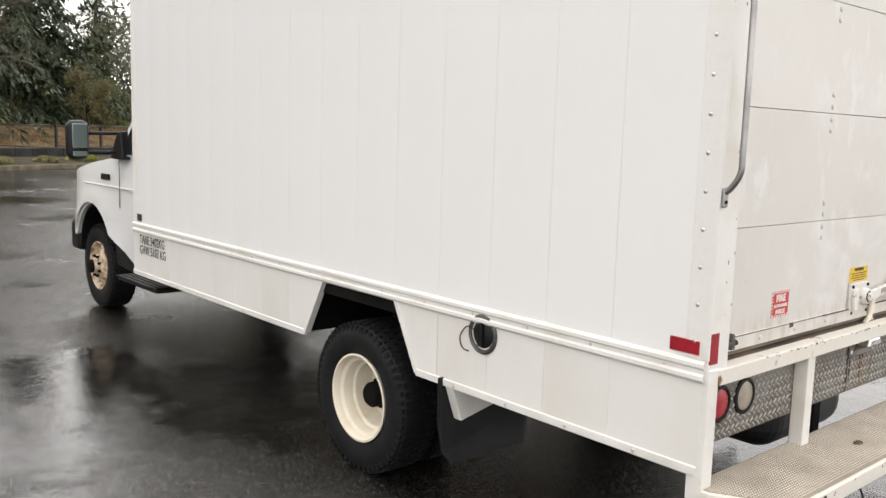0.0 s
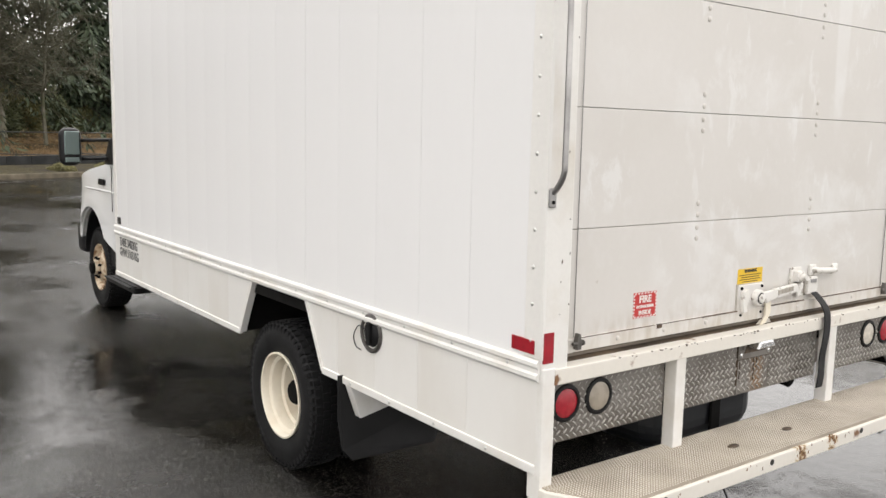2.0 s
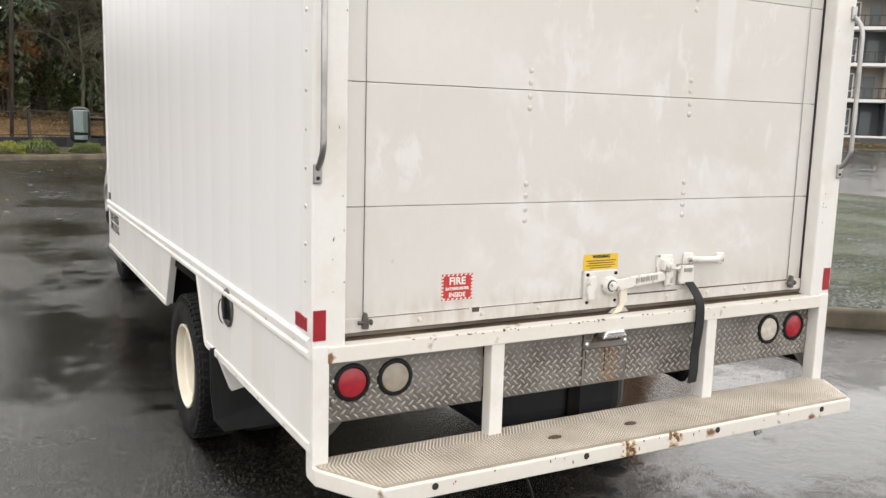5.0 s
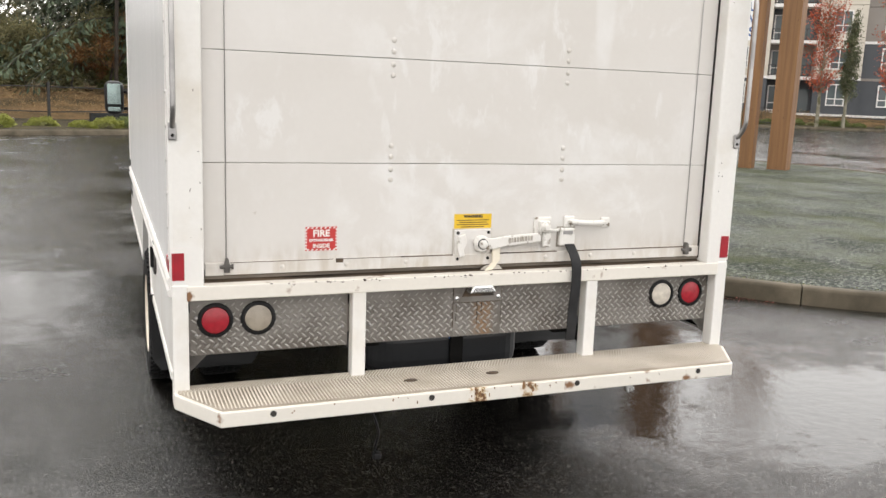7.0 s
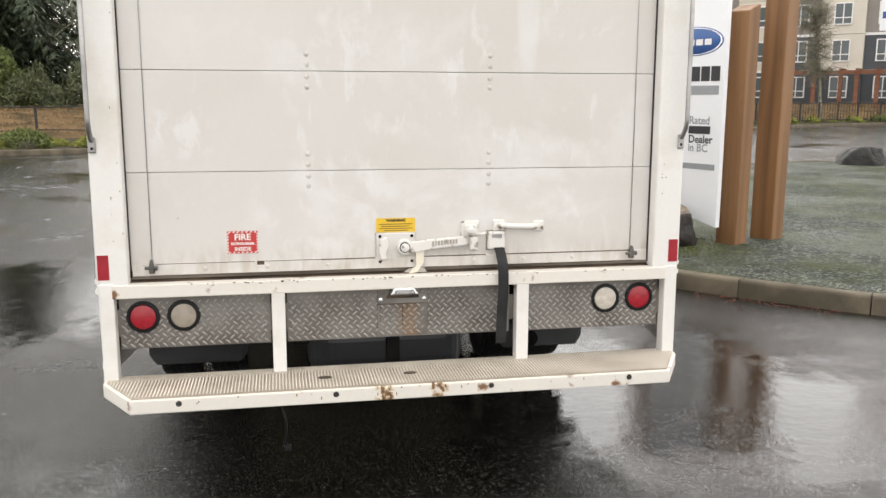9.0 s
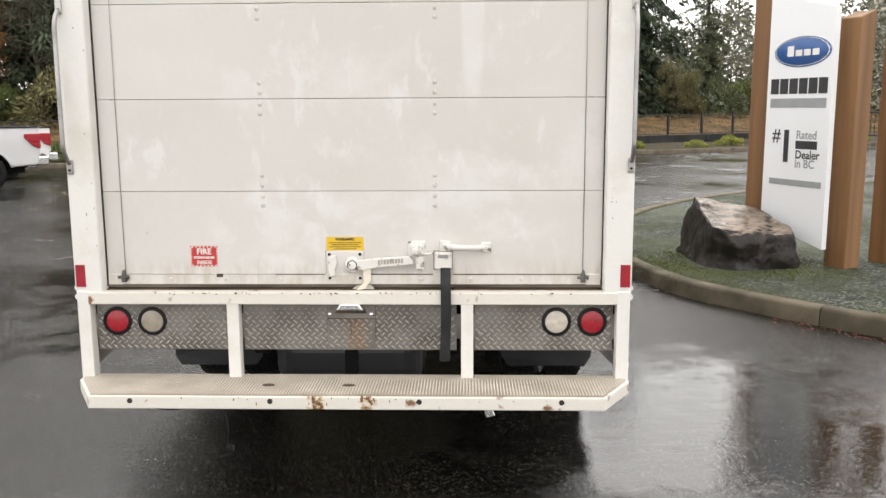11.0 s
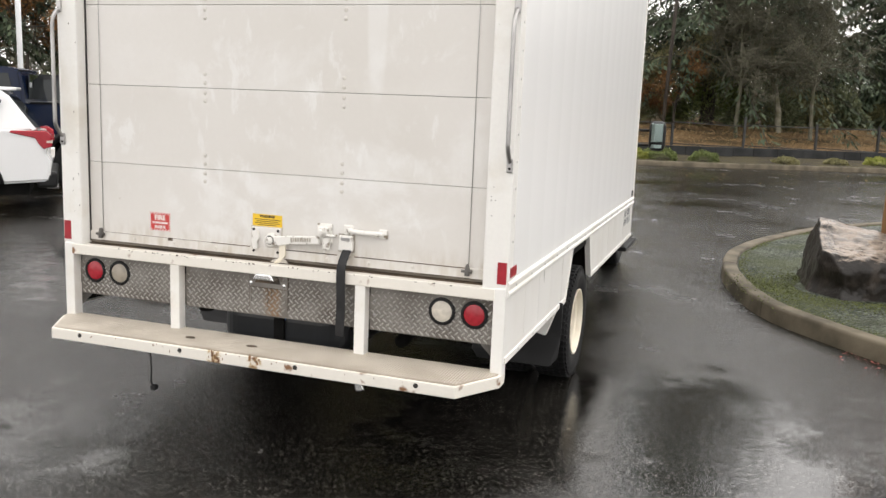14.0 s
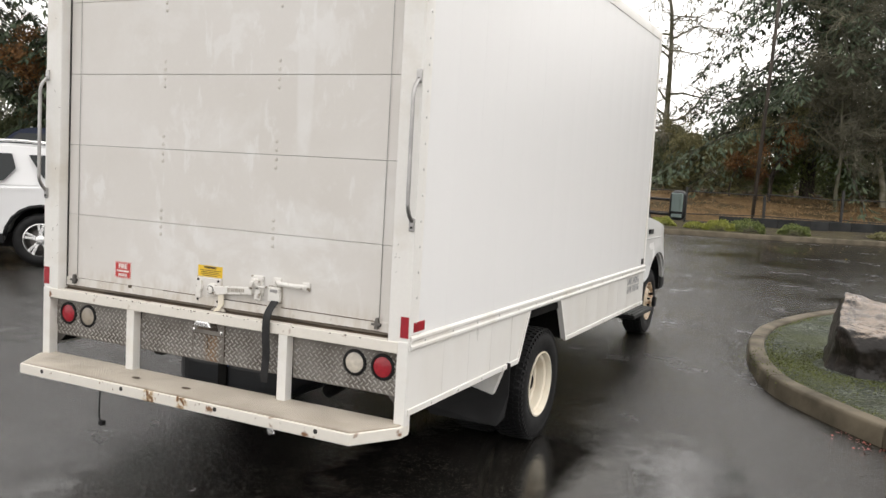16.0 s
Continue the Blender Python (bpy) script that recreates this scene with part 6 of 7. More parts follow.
# shrubs in the strip
def shrub_mesh(rx, ry, h, seed, material, n=900, size=0.07):
    rng = np.random.default_rng(seed)
    v = rng.normal(size=(n, 3))
    v /= np.linalg.norm(v, axis=1, keepdims=True)
    v[:, 2] = np.abs(v[:, 2])
    rad = 0.72 + 0.28 * rng.random(n) ** 0.6
    lump = np.array([noise.noise(Vector(p) * 2.2 + Vector((seed, 0, 0))) for p in v])
    v *= (rad * (1 + 0.35 * lump))[:, None]
    v *= (rx, ry, h)
    return cloud_mesh("leaves", v.tolist(), size * rng.uniform(0.6, 1.5, n), material, seed)


shrubs = [shrub_mesh(0.75, 0.55, 0.50, 1, LIME, 2600, 0.042), shrub_mesh(0.9, 0.6, 0.55, 2, HEDGE, 3000, 0.042), shrub_mesh(0.7, 0.5, 0.36, 3, LIME, 2200, 0.04), shrub_mesh(1.1, 0.7, 0.80, 4, HEDGE, 4200, 0.05), shrub_mesh(0.6, 0.5, 0.30, 5, OLIVE, 1800, 0.042)]
strip = beyond(far_line, 1.5)
rs = random.Random(11)
acc = 0.0
for p, q in zip(strip, strip[1:]):
    ln = (q - p).length
    while acc < ln:
        c = p.lerp(q, acc / ln)
        if -14 < c.x < 45:
            dense = c.x < 4.5
            k = rs.choice((1, 1, 0, 4, 2)) if dense else rs.choice((0, 2, 4, 0, 1))
            ob = part("shrub", shrubs[k], None)
            ob.matrix_basis = pose(c.x + rs.uniform(-0.3, 0.3), c.y + rs.uniform(-0.3, 0.4), 0.12, 0, 0, rs.uniform(0, 360)) @ Matrix.Scale(rs.uniform(0.6, 1.0), 4)
            tagged(ob, "low wet green shrub in the planting strip" if k in (1, 3) else "low lime-green shrub in the planting strip", "shrub", "strip shrubs")
        acc += rs.uniform(0.9, 1.3) if c.x < 4.5 else rs.uniform(1.1, 2.8)
    acc -= ln

# ---- trees ----
fir_d = conifer(15.5, 5.6, 17, NEEDLE, 0.04, 17)
fir_e = conifer(23.0, 9.0, 29, NEEDLE, 0.13, 17, 0.5, 0.85)
fir_a, fir_b, fir_c = conifer(22, 6.2, 3, NEEDLE, 0.19, 17), conifer(20, 5.2, 8, NEEDLE, 0.04, 17), conifer(24, 4.6, 21, NEEDLE2, 0.07)
bare_a, bare_b = bare_tree(13, 5, PALE_BARK), bare_tree(11, 14, MOSSY_BARK, 0.40)
rust_a, olive_a = broadleaf(9, 23, BARK, RUSSET, 16, 0.65, 5, 0.075), broadleaf(8, 31, BARK, OLIVE, 24, 0.7, 5, 0.075)
FIR, BARE, RUST, OLV = "tall dark green fir with drooping wet boughs", "bare mossy grey tree with a tangle of twigs", "half-bare tree with russet autumn leaves", "scrubby tree with dull olive leaves"
for meshes, x, y, turn, s, nm, lab in (
    (bare_a, -2.7, 41.5, 90, 1.3, "bare_tree", BARE), (fir_e, 4.3, 41.8, 0, 1.0, "fir_tree", FIR), (fir_c, 8.0, 48, 75, 0.7, "fir_tree", FIR), (fir_d, 13.2, 49.5, 40, 1.05, "fir_tree", FIR), (fir_d, -9.6, 43.5, 80, 1.0, "fir_tree", FIR), (fir_b, -15.2, 38.0, 150, 1.0, "fir_tree", FIR),
    (fir_a, -18.5, 36.0, 210, 0.95, "fir_tree", FIR), (fir_c, -23.5, 33.5, 20, 1.0, "fir_tree", FIR), (fir_b, -29, 30, 300, 1.1, "fir_tree", FIR), (fir_a, -35, 26.5, 120, 1.0, "fir_tree", FIR),
    (fir_c, 9.0, 52, 330, 0.62, "fir_tree", FIR), (bare_b, 6.2, 40.5, 230, 1.1, "bare_tree", BARE), (fir_c, 20.5, 58, 190, 0.6, "fir_tree", FIR), (fir_b, 27, 62, 70, 0.42, "fir_tree", FIR),
    (fir_b, -15.5, 48, 100, 1.1, "fir_tree", FIR), (fir_a, -26, 43, 10, 1.1, "fir_tree", FIR),
    (bare_a, 7.4, 39.5, 0, 1.0, "bare_tree", BARE), (bare_b, 8.6, 37.6, 70, 0.75, "bare_tree", BARE), (olive_a, 1.2, 38.6, 10, 0.62, "scrub_tree", OLV), (rust_a, 2.9, 38.2, 140, 0.6, "autumn_tree", RUST), (olive_a, -0.8, 39.5, 200, 0.62, "scrub_tree", OLV), (bare_a, 19.5, 44, 200, 0.8, "bare_tree", BARE),
    (bare_b, -14.2, 34.5, 300, 0.95, "bare_tree", BARE), (bare_a, -20.5, 32, 60, 0.9, "bare_tree", BARE), (bare_b, 5.6, 37.4, 200, 0.8, "bare_tree", BARE),
    (rust_a, 1.2, 40, 0, 0.45, "autumn_tree", RUST), (rust_a, -20.0, 38, 100, 1.0, "autumn_tree", RUST), (rust_a, -17.0, 33.5, 220, 1.1, "autumn_tree", RUST), (rust_a, -26, 30, 40, 1.2, "autumn_tree", RUST), (rust_a, -31, 28.5, 40, 1.1, "autumn_tree", RUST),
    (olive_a, 2.8, 40.5, 0, 0.9, "scrub_tree", OLV), (olive_a, -1.6, 41, 90, 0.5, "scrub_tree", OLV), (olive_a, 6.0, 44, 150, 1.0, "scrub_tree", OLV), (olive_a, 15.5, 45.5, 210, 0.55, "scrub_tree", OLV), (olive_a, -11, 36, 20, 0.45, "scrub_tree", OLV),
):
    plant_tree(meshes, x, y, 0.9, turn, s, nm, lab)

under = [shrub_mesh(1.7, 1.3, 2.1, 41, OLIVE, 4200, 0.075), shrub_mesh(1.9, 1.3, 2.6, 42, HEDGE, 4200, 0.08), shrub_mesh(1.4, 1.2, 1.7, 43, RUSSET, 2400, 0.075), shrub_mesh(1.8, 1.4, 2.3, 44, NEEDLE2, 4200, 0.08)]
ul = beyond(far_line, 13.5)
acc = 0.0
rows_ = list(zip(ul, ul[1:])) + list(zip(beyond(far_line, 20.0), beyond(far_line, 20.0)[1:]))
for p, q in rows_:
    ln = (q - p).length
    while acc < ln:
        c = p.lerp(q, acc / ln)
        if -45 < c.x < 32:
            k = rs.choice((0, 0, 1, 2, 3, 3))
            ob = part("undergrowth_bush", under[k], None)
            ob.matrix_basis = pose(c.x, c.y + rs.uniform(-1.2, 3.0), 0.95, 0, 0, rs.uniform(0, 360)) @ Matrix.Scale(rs.uniform(0.7, 1.25), 4)
            tagged(ob, "russet undergrowth bush below the trees" if k == 2 else "dark green undergrowth bush below the trees", "bush", "undergrowth")
        acc += rs.uniform(1.9, 3.0)
    acc -= ln

# far woods as one mass, distance haze painted into their leaf colour
cs, ss = [], []
rng = np.random.default_rng(77)
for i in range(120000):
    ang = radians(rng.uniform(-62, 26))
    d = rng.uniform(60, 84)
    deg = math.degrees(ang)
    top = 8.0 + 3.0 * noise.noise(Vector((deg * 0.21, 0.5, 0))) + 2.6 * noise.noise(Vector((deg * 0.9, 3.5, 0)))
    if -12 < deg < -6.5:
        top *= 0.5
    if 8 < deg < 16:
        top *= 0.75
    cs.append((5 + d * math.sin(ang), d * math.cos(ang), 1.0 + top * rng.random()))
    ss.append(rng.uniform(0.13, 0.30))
far = part("far_woods", cloud_mesh("far_woods", cs, ss, HAZED_WOOD, 6), HAZED_WOOD)
tagged(far, "far grey-green woods with haze painted into the leaves", "woods", kind="stuff")

# leaning dark lamp pole and a white pole
pole = part("dark_pole", tube([(2.75, 33.6, 0.1), (3.15, 33.8, 12)], 0.07, 10), BARK)
tagged(pole, "slim dark leaning pole beside the fence", "pole")
pole = part("white_pole", tube([(-12.8, 16.5, 0), (-12.8, 16.5, 9)], 0.07, 12), BOARD)
tagged(pole, "plain white metal light pole in the lot", "pole")

# ---- apartment building across the road ----
SLATE = mat("slate_cladding", (0.075, 0.082, 0.092), 0.6, scale=0.5, fine=8, var=0.06, bump=0.1)
TAUPE = mat("taupe_cladding", (0.27, 0.245, 0.22), 0.65, scale=0.5, fine=8, var=0.06, bump=0.1)
CREAM_CLAD = mat("cream_cladding", (0.62, 0.575, 0.49), 0.65, scale=0.5, fine=8, var=0.05, bump=0.1)
WHITE_TRIM = mat("white_trim", (0.78, 0.77, 0.75), 0.5, scale=1, fine=10, var=0.03, bump=0.0)
PANE = glass("window_pane", (0.10, 0.12, 0.125), 0.06)
BEAM = mat("red_brown_beam", (0.23, 0.09, 0.045), 0.6, scale=2, fine=20, var=0.15, bump=0.2, stretch=(1, 1, 4))

bld = empty("apartment_building", pose(57.4, 56.4, 1.0, 0, 0, -43.3))
tagged(bld, "four-storey apartment block clad in slate, taupe and cream", "building")
ST_H = 2.98
BAYS = [("cream", -26, -22.6), ("taupe", -22.6, -19.2), ("cream", -19.2, -15.8), ("taupe", -15.8, -12.41), ("cream", -12.41, -9.0), ("taupe", -9.0, -5.81), ("cream", -5.81, -2.4), ("balcony", -2.4, 1.3), ("cream", 1.3, 4.86), ("taupe", 4.86, 9.06), ("cream", 9.06, 11.5), ("balcony", 11.5, 16.0), ("cream", 16.0, 19.6), ("taupe", 19.6, 24.0), ("cream", 24.0, 31.0)]


def town_window(x, z, w, h, y, parent):
    fr = part("window", box(x - w / 2, x + w / 2, y - 0.06, y + 0.1, z, z + h), PANE, parent)
    t = 0.1
    for a, b, c, e in ((x - w / 2 - t, x + w / 2 + t, z - t, z), (x - w / 2 - t, x + w / 2 + t, z + h, z + h + t), (x - w / 2 - t, x - w / 2, z, z + h), (x + w / 2, x + w / 2 + t, z, z + h), (x - 0.04, x + 0.04, z, z + h), (x - w / 2, x + w / 2, z + h * 0.3 - 0.04, z + h * 0.3 + 0.04)):
        part("window_frame", box(a, b, y - 0.10, y - 0.02, c, e), WHITE_TRIM, fr)


for kind, x0, x1 in BAYS:
    for st in range(4):
        z0, z1 = st * ST_H, (st + 1) * ST_H
        if kind == "balcony":
            part("wall", box(x0, x1, 1.6, 1.9, z0, z1), SLATE if st % 2 == 0 else TAUPE, bld)
            slab = part("balcony", box(x0 - 0.1, x1 + 0.1, -0.35, 1.6, z1 - 0.14, z1 + 0.12), WHITE_TRIM, bld, "white balcony slab with dark railing")
            if st > 0:
                for z in (z0 + 0.18, z0 + 1.0):
                    part("rail", box(x0, x1, -0.30, -0.25, z, z + 0.06), FENCE_BLACK, slab)
                x = x0
                while x < x1:
                    part("baluster", box(x, x + 0.05, -0.30, -0.25, z0 + 0.18, z0 + 1.0), FENCE_BLACK, slab)
                    x += 0.55
            town_window((x0 + x1) / 2 - 0.9, z0 + 0.25, 1.5, 2.0, 1.6, bld)
            part("doorway", box((x0 + x1) / 2 + 0.7, (x0 + x1) / 2 + 1.6, 1.54, 1.62, z0 + 0.1, z0 + 2.1), PANE, bld)
        else:
            proud = -0.45 if kind == "cream" else 0.0
            clad = CREAM_CLAD if kind == "cream" and st > 0 else SLATE if st < (1 if kind == "cream" else 2) else TAUPE
            part("wall", box(x0, x1, proud, 1.9, z0 + 0.02, z1 - 0.02), clad, bld)
            n = 2 if (x1 - x0) > 5.5 else 1
            for k in range(n):
                xc = x0 + (x1 - x0) * (k + 0.5) / n
                town_window(xc, z0 + 0.85, 1.22, 1.6, proud, bld)
            if kind == "taupe":
                part("band", box(x0, x1, -0.05, 0.0, z1 - 0.12, z1 + 0.1), WHITE_TRIM if st in (1, 3) else TAUPE, bld)
            elif st == 0:
                part("band", box(x0, x1, proud - 0.05, proud, z1 - 0.1, z1 + 0.1), WHITE_TRIM, bld)
part("rear_wall", box(-26, 31, 1.9, 14, -0.9, 4 * ST_H), TAUPE, bld)
part("roof", box(-26.6, 31.6, -0.9, 14.5, 4 * ST_H, 4 * ST_H + 0.35), WHITE_TRIM, bld, "flat roof with a white cornice")
part("plinth", box(-26, 31, -0.5, 1.85, -0.9, 0.02), SLATE, bld)
part("plinth_band", box(-26, 31, -0.56, -0.5, -0.12, 0.06), WHITE_TRIM, bld)
# timber pergola and porch
perg = empty("pergola", pose(57.4, 56.4, 1.0, 0, 0, -43.3))
tagged(perg, "red-brown timber pergola before the apartment block", "pergola")
for x in (-14.0, -12.2, -10.2, -9.0, -7.5, -6.3):
    part("pergola_post", box(x - 0.15, x + 0.15, -3.15, -2.85, -0.9, 2.9), BEAM, perg)
    part("rafter", box(x - 0.1, x + 0.1, -3.4, -0.5, 2.9, 3.1), BEAM, perg)
part("beam", box(-14.6, -5.7, -3.2, -2.8, 2.65, 2.95), BEAM, perg)

# columnar red maples, bare birch, hedges before the building


def columnar(h, r, seed, leaves):
    """A slim upright tree: steep limbs off one stem, leaves thinning towards the top."""
    rng = random.Random(seed)
    segs = [(Vector((0, 0, h * i / 8)), Vector((0.05 * math.sin(i), 0.05 * math.cos(i), h * (i + 1) / 8)), 0.16 - 0.018 * i, 0.145 - 0.018 * i) for i in range(8)]
    cs, ss = [], []
    for _ in range(110):
        z = h * rng.uniform(0.2, 0.92)
        a = rng.uniform(0, 2 * math.pi)
        out = r * rng.uniform(0.4, 1.0) * (1 - 0.55 * abs(z / h - 0.42))
        p = Vector((0, 0, z))
        q = p + Vector((math.cos(a) * out, math.sin(a) * out, rng.uniform(0.8, 1.9)))
        segs.append((p, q, 0.035, 0.01))
        for _ in range(rng.randint(24, 62)):
            c = p.lerp(q, rng.uniform(0.25, 1.05))
            cs.append((c.x + rng.gauss(0, 0.17), c.y + rng.gauss(0, 0.17), c.z + rng.gauss(0, 0.22)))
            ss.append(rng.uniform(0.06, 0.13))
    return limb_mesh("trunk", segs, PALE_BARK, 5), cloud_mesh("crown", cs, ss, leaves, seed)


red_tree = columnar(12, 1.7, 51, RED_LEAF)
for x, y, t, s in ((54.7, 44.3, 0, 1.0), (51.6, 47.9, 130, 0.95)):
    ob = plant_tree(red_tree, x, y, 0.15, t, s, "maple_tree", "slender columnar maple with red autumn leaves")
birch = bare_tree(12, 64, PALE_BARK, 0.09)
plant_tree(birch, 40.4, 52.4, 0.15, 0, 1.0, "birch_tree", "slender bare pale birch")
cypress = columnar(8.5, 0.75, 77, NEEDLE2)
plant_tree(cypress, 53.4, 47.1, 0.15, 20, 0.9, "cypress_tree", "slim dark evergreen before the building")
lawn = ribbon("lawn", far_line[44:], [(0.17, 0.12), (2, 0.2), (14, 0.25)], SOIL, "dark grass strip before the building", "lawn", 0.03)
hl = beyond(far_line, 2.6)
for i in range(56, 68):
    if i + 1 < len(hl):
        for t in (0.0, 0.5):
            c = hl[i].lerp(hl[i + 1], t)
            k = rs.choice((1, 4, 4))
            ob = part("hedge_bush", shrubs[k], None)
            ob.matrix_basis = pose(c.x, c.y, 0.15, 0, 0, rs.uniform(0, 360)) @ Matrix.Scale(rs.uniform(0.6, 1.0), 4)
            tagged(ob, "green hedge bush before the building", "shrub", "hedge bushes")

# dark railing along the road before the building
railing = empty("railing")
tagged(railing, "black metal railing along the far side of the road", "railing")
rl = beyond(far_line, 1.4)
acc, stops = 0.0, []
for p, q in zip(rl[46:62], rl[47:63]):
    ln = (q - p).length
    while acc < ln:
        stops.append(p.lerp(q, acc / ln))
        acc += 2.2
    acc -= ln
for p, q in zip(stops, stops[1:]):
    part("railing_post", box(p.x - 0.04, p.x + 0.04, p.y - 0.04, p.y + 0.04, 0.1, 1.5), FENCE_BLACK, railing)
    for zz in (0.35, 1.42):
        part("railing_bar", tube([(p.x, p.y, zz), (q.x, q.y, zz)], 0.03, 5), FENCE_BLACK, railing)
    for k in range(1, 7):
        c = p.lerp(q, k / 7)
        part("baluster", tube([(c.x, c.y, 0.35), (c.x, c.y, 1.42)], 0.016, 4), FENCE_BLACK, railing)

# two feather banners on poles
for k, (x, y, ln) in enumerate(((30.6, 33.6, 3.1), (32.3, 33.4, 3.1))):
    ban = empty("banner_flag", pose(x, y, 0, 0, 0, -40))
    tagged(ban, "white vertical banner with dark blue lettering on a pole", "banner")
    part("pole", tube([(0.42, 0, 0.0), (0.42, 0, 8.4)], 0.022, 8), BOARD, ban)
    part("cloth", box(-0.4, 0.4, -0.01, 0.01, 4.75, 8.2), BOARD, ban)
    if k == 1:
        for i, ch in enumerate("SUVS"):
            lettering("lettering", ch, 0.62, pose(0, -0.015, 6.95 - 0.6 * i, 90, 0, 0), BLUE_PRINT, ban, 0.012)
    else:
        for i, w in enumerate((0.62, 0.36, 0.62)):
            part("print_bar", box(-w / 2, w / 2, -0.016, -0.01, 6.65 - 0.68 * i, 6.95 - 0.68 * i), BLUE_PRINT, ban)

# ---- parked vehicles ----
NAVY = mat("navy_car_paint", (0.005, 0.010, 0.028), 0.2, scale=2, var=0.05, rvar=0.05, bump=0.0, coat=0.1, spec=0.16)
BLACK_PAINT = mat("black_car_paint", (0.006, 0.006, 0.007), 0.2, scale=2, var=0.05, rvar=0.05, bump=0.0, coat=0.1, spec=0.16)


def arc(cx, cz, r, a0, a1, n=9):
    return [(cx + r * math.cos(radians(a0 + (a1 - a0) * i / n)), cz + r * math.sin(radians(a0 + (a1 - a0) * i / n))) for i in range(n + 1)]


def car_wheel(parent, u, v, r, side, rim_mat, spokes=6, twin=False):
    """A road wheel: tyre with shouldered tread, dished rim with tapered spokes, hub, brake disc, dark disc as shade
    behind.
    """
    w = r * 0.62
    at = pose(u, v, r - 0.01)
    prof = [(r * 0.60, -w / 2 + 0.01), (r * 0.66, -w / 2 - 0.004), (r * 0.80, -w / 2 - 0.014), (r * 0.93, -w / 2 + 0.004), (r * 0.985, -w / 2 + 0.03), (r, -w / 2 + 0.06), (r, w / 2 - 0.06), (r * 0.985, w / 2 - 0.03), (r * 0.93, w / 2 - 0.004), (r * 0.80, w / 2 + 0.014), (r * 0.66, w / 2 + 0.004), (r * 0.60, w / 2 - 0.01)]
    tyre = part("wheel", lathe(prof, 40, "Y", m=at), RUBBER, parent)
    o = v + side * (w / 2 - 0.03)
    rb = lathe([(r * 0.63, side * (w / 2)), (r * 0.60, side * (w / 2 + 0.004)), (r * 0.575, side * (w / 2 - 0.012)), (r * 0.55, side * (w / 2 - 0.06)), (r * 0.54, 0)], 40, "Y", m=at)
    for i in range(spokes):
        a = 2 * math.pi * i / spokes
        for da in ((-0.15, 0.15) if twin else (0.0,)):
            hw0, hw1 = (0.016, 0.022) if twin else (0.024, 0.030)
            sp = prism([(-hw0, 0.03), (hw0, 0.03), (hw1, r * 0.58), (-hw1, r * 0.58)], -0.014, 0.014, "Y", 0.006)
            join(rb, sp, pose(u, o, r - 0.01) @ Matrix.Rotation(a + da, 4, "Y"))
    cap = [(r * 0.19, -side * 0.02), (r * 0.18, side * 0.018), (r * 0.10, side * 0.026), (0.001, side * 0.026)]
    lathe(cap, 20, "Y", bm=rb, m=pose(u, o, r - 0.01))
    part("rim", rb, rim_mat, tyre)
    part("brake_disc", lathe([(r * 0.42, side * 0.02), (r * 0.16, side * 0.024), (0.001, side * 0.024)], 24, "Y", m=at), FILLER, tyre)
    # Dark disc: shade behind the spokes, put into colour.
    part("brake_shade", lathe([(r * 0.55, 0), (0.001, 0.001)], 24, "Y", m=at), GAP, tyre)


def tuck(b, z0, k, ends=None):
    """Leans the sides in above z0."""
    for v in b.verts:
        if v.co.z > z0:
            v.co.y *= 1 - k * (v.co.z - z0)
    return b


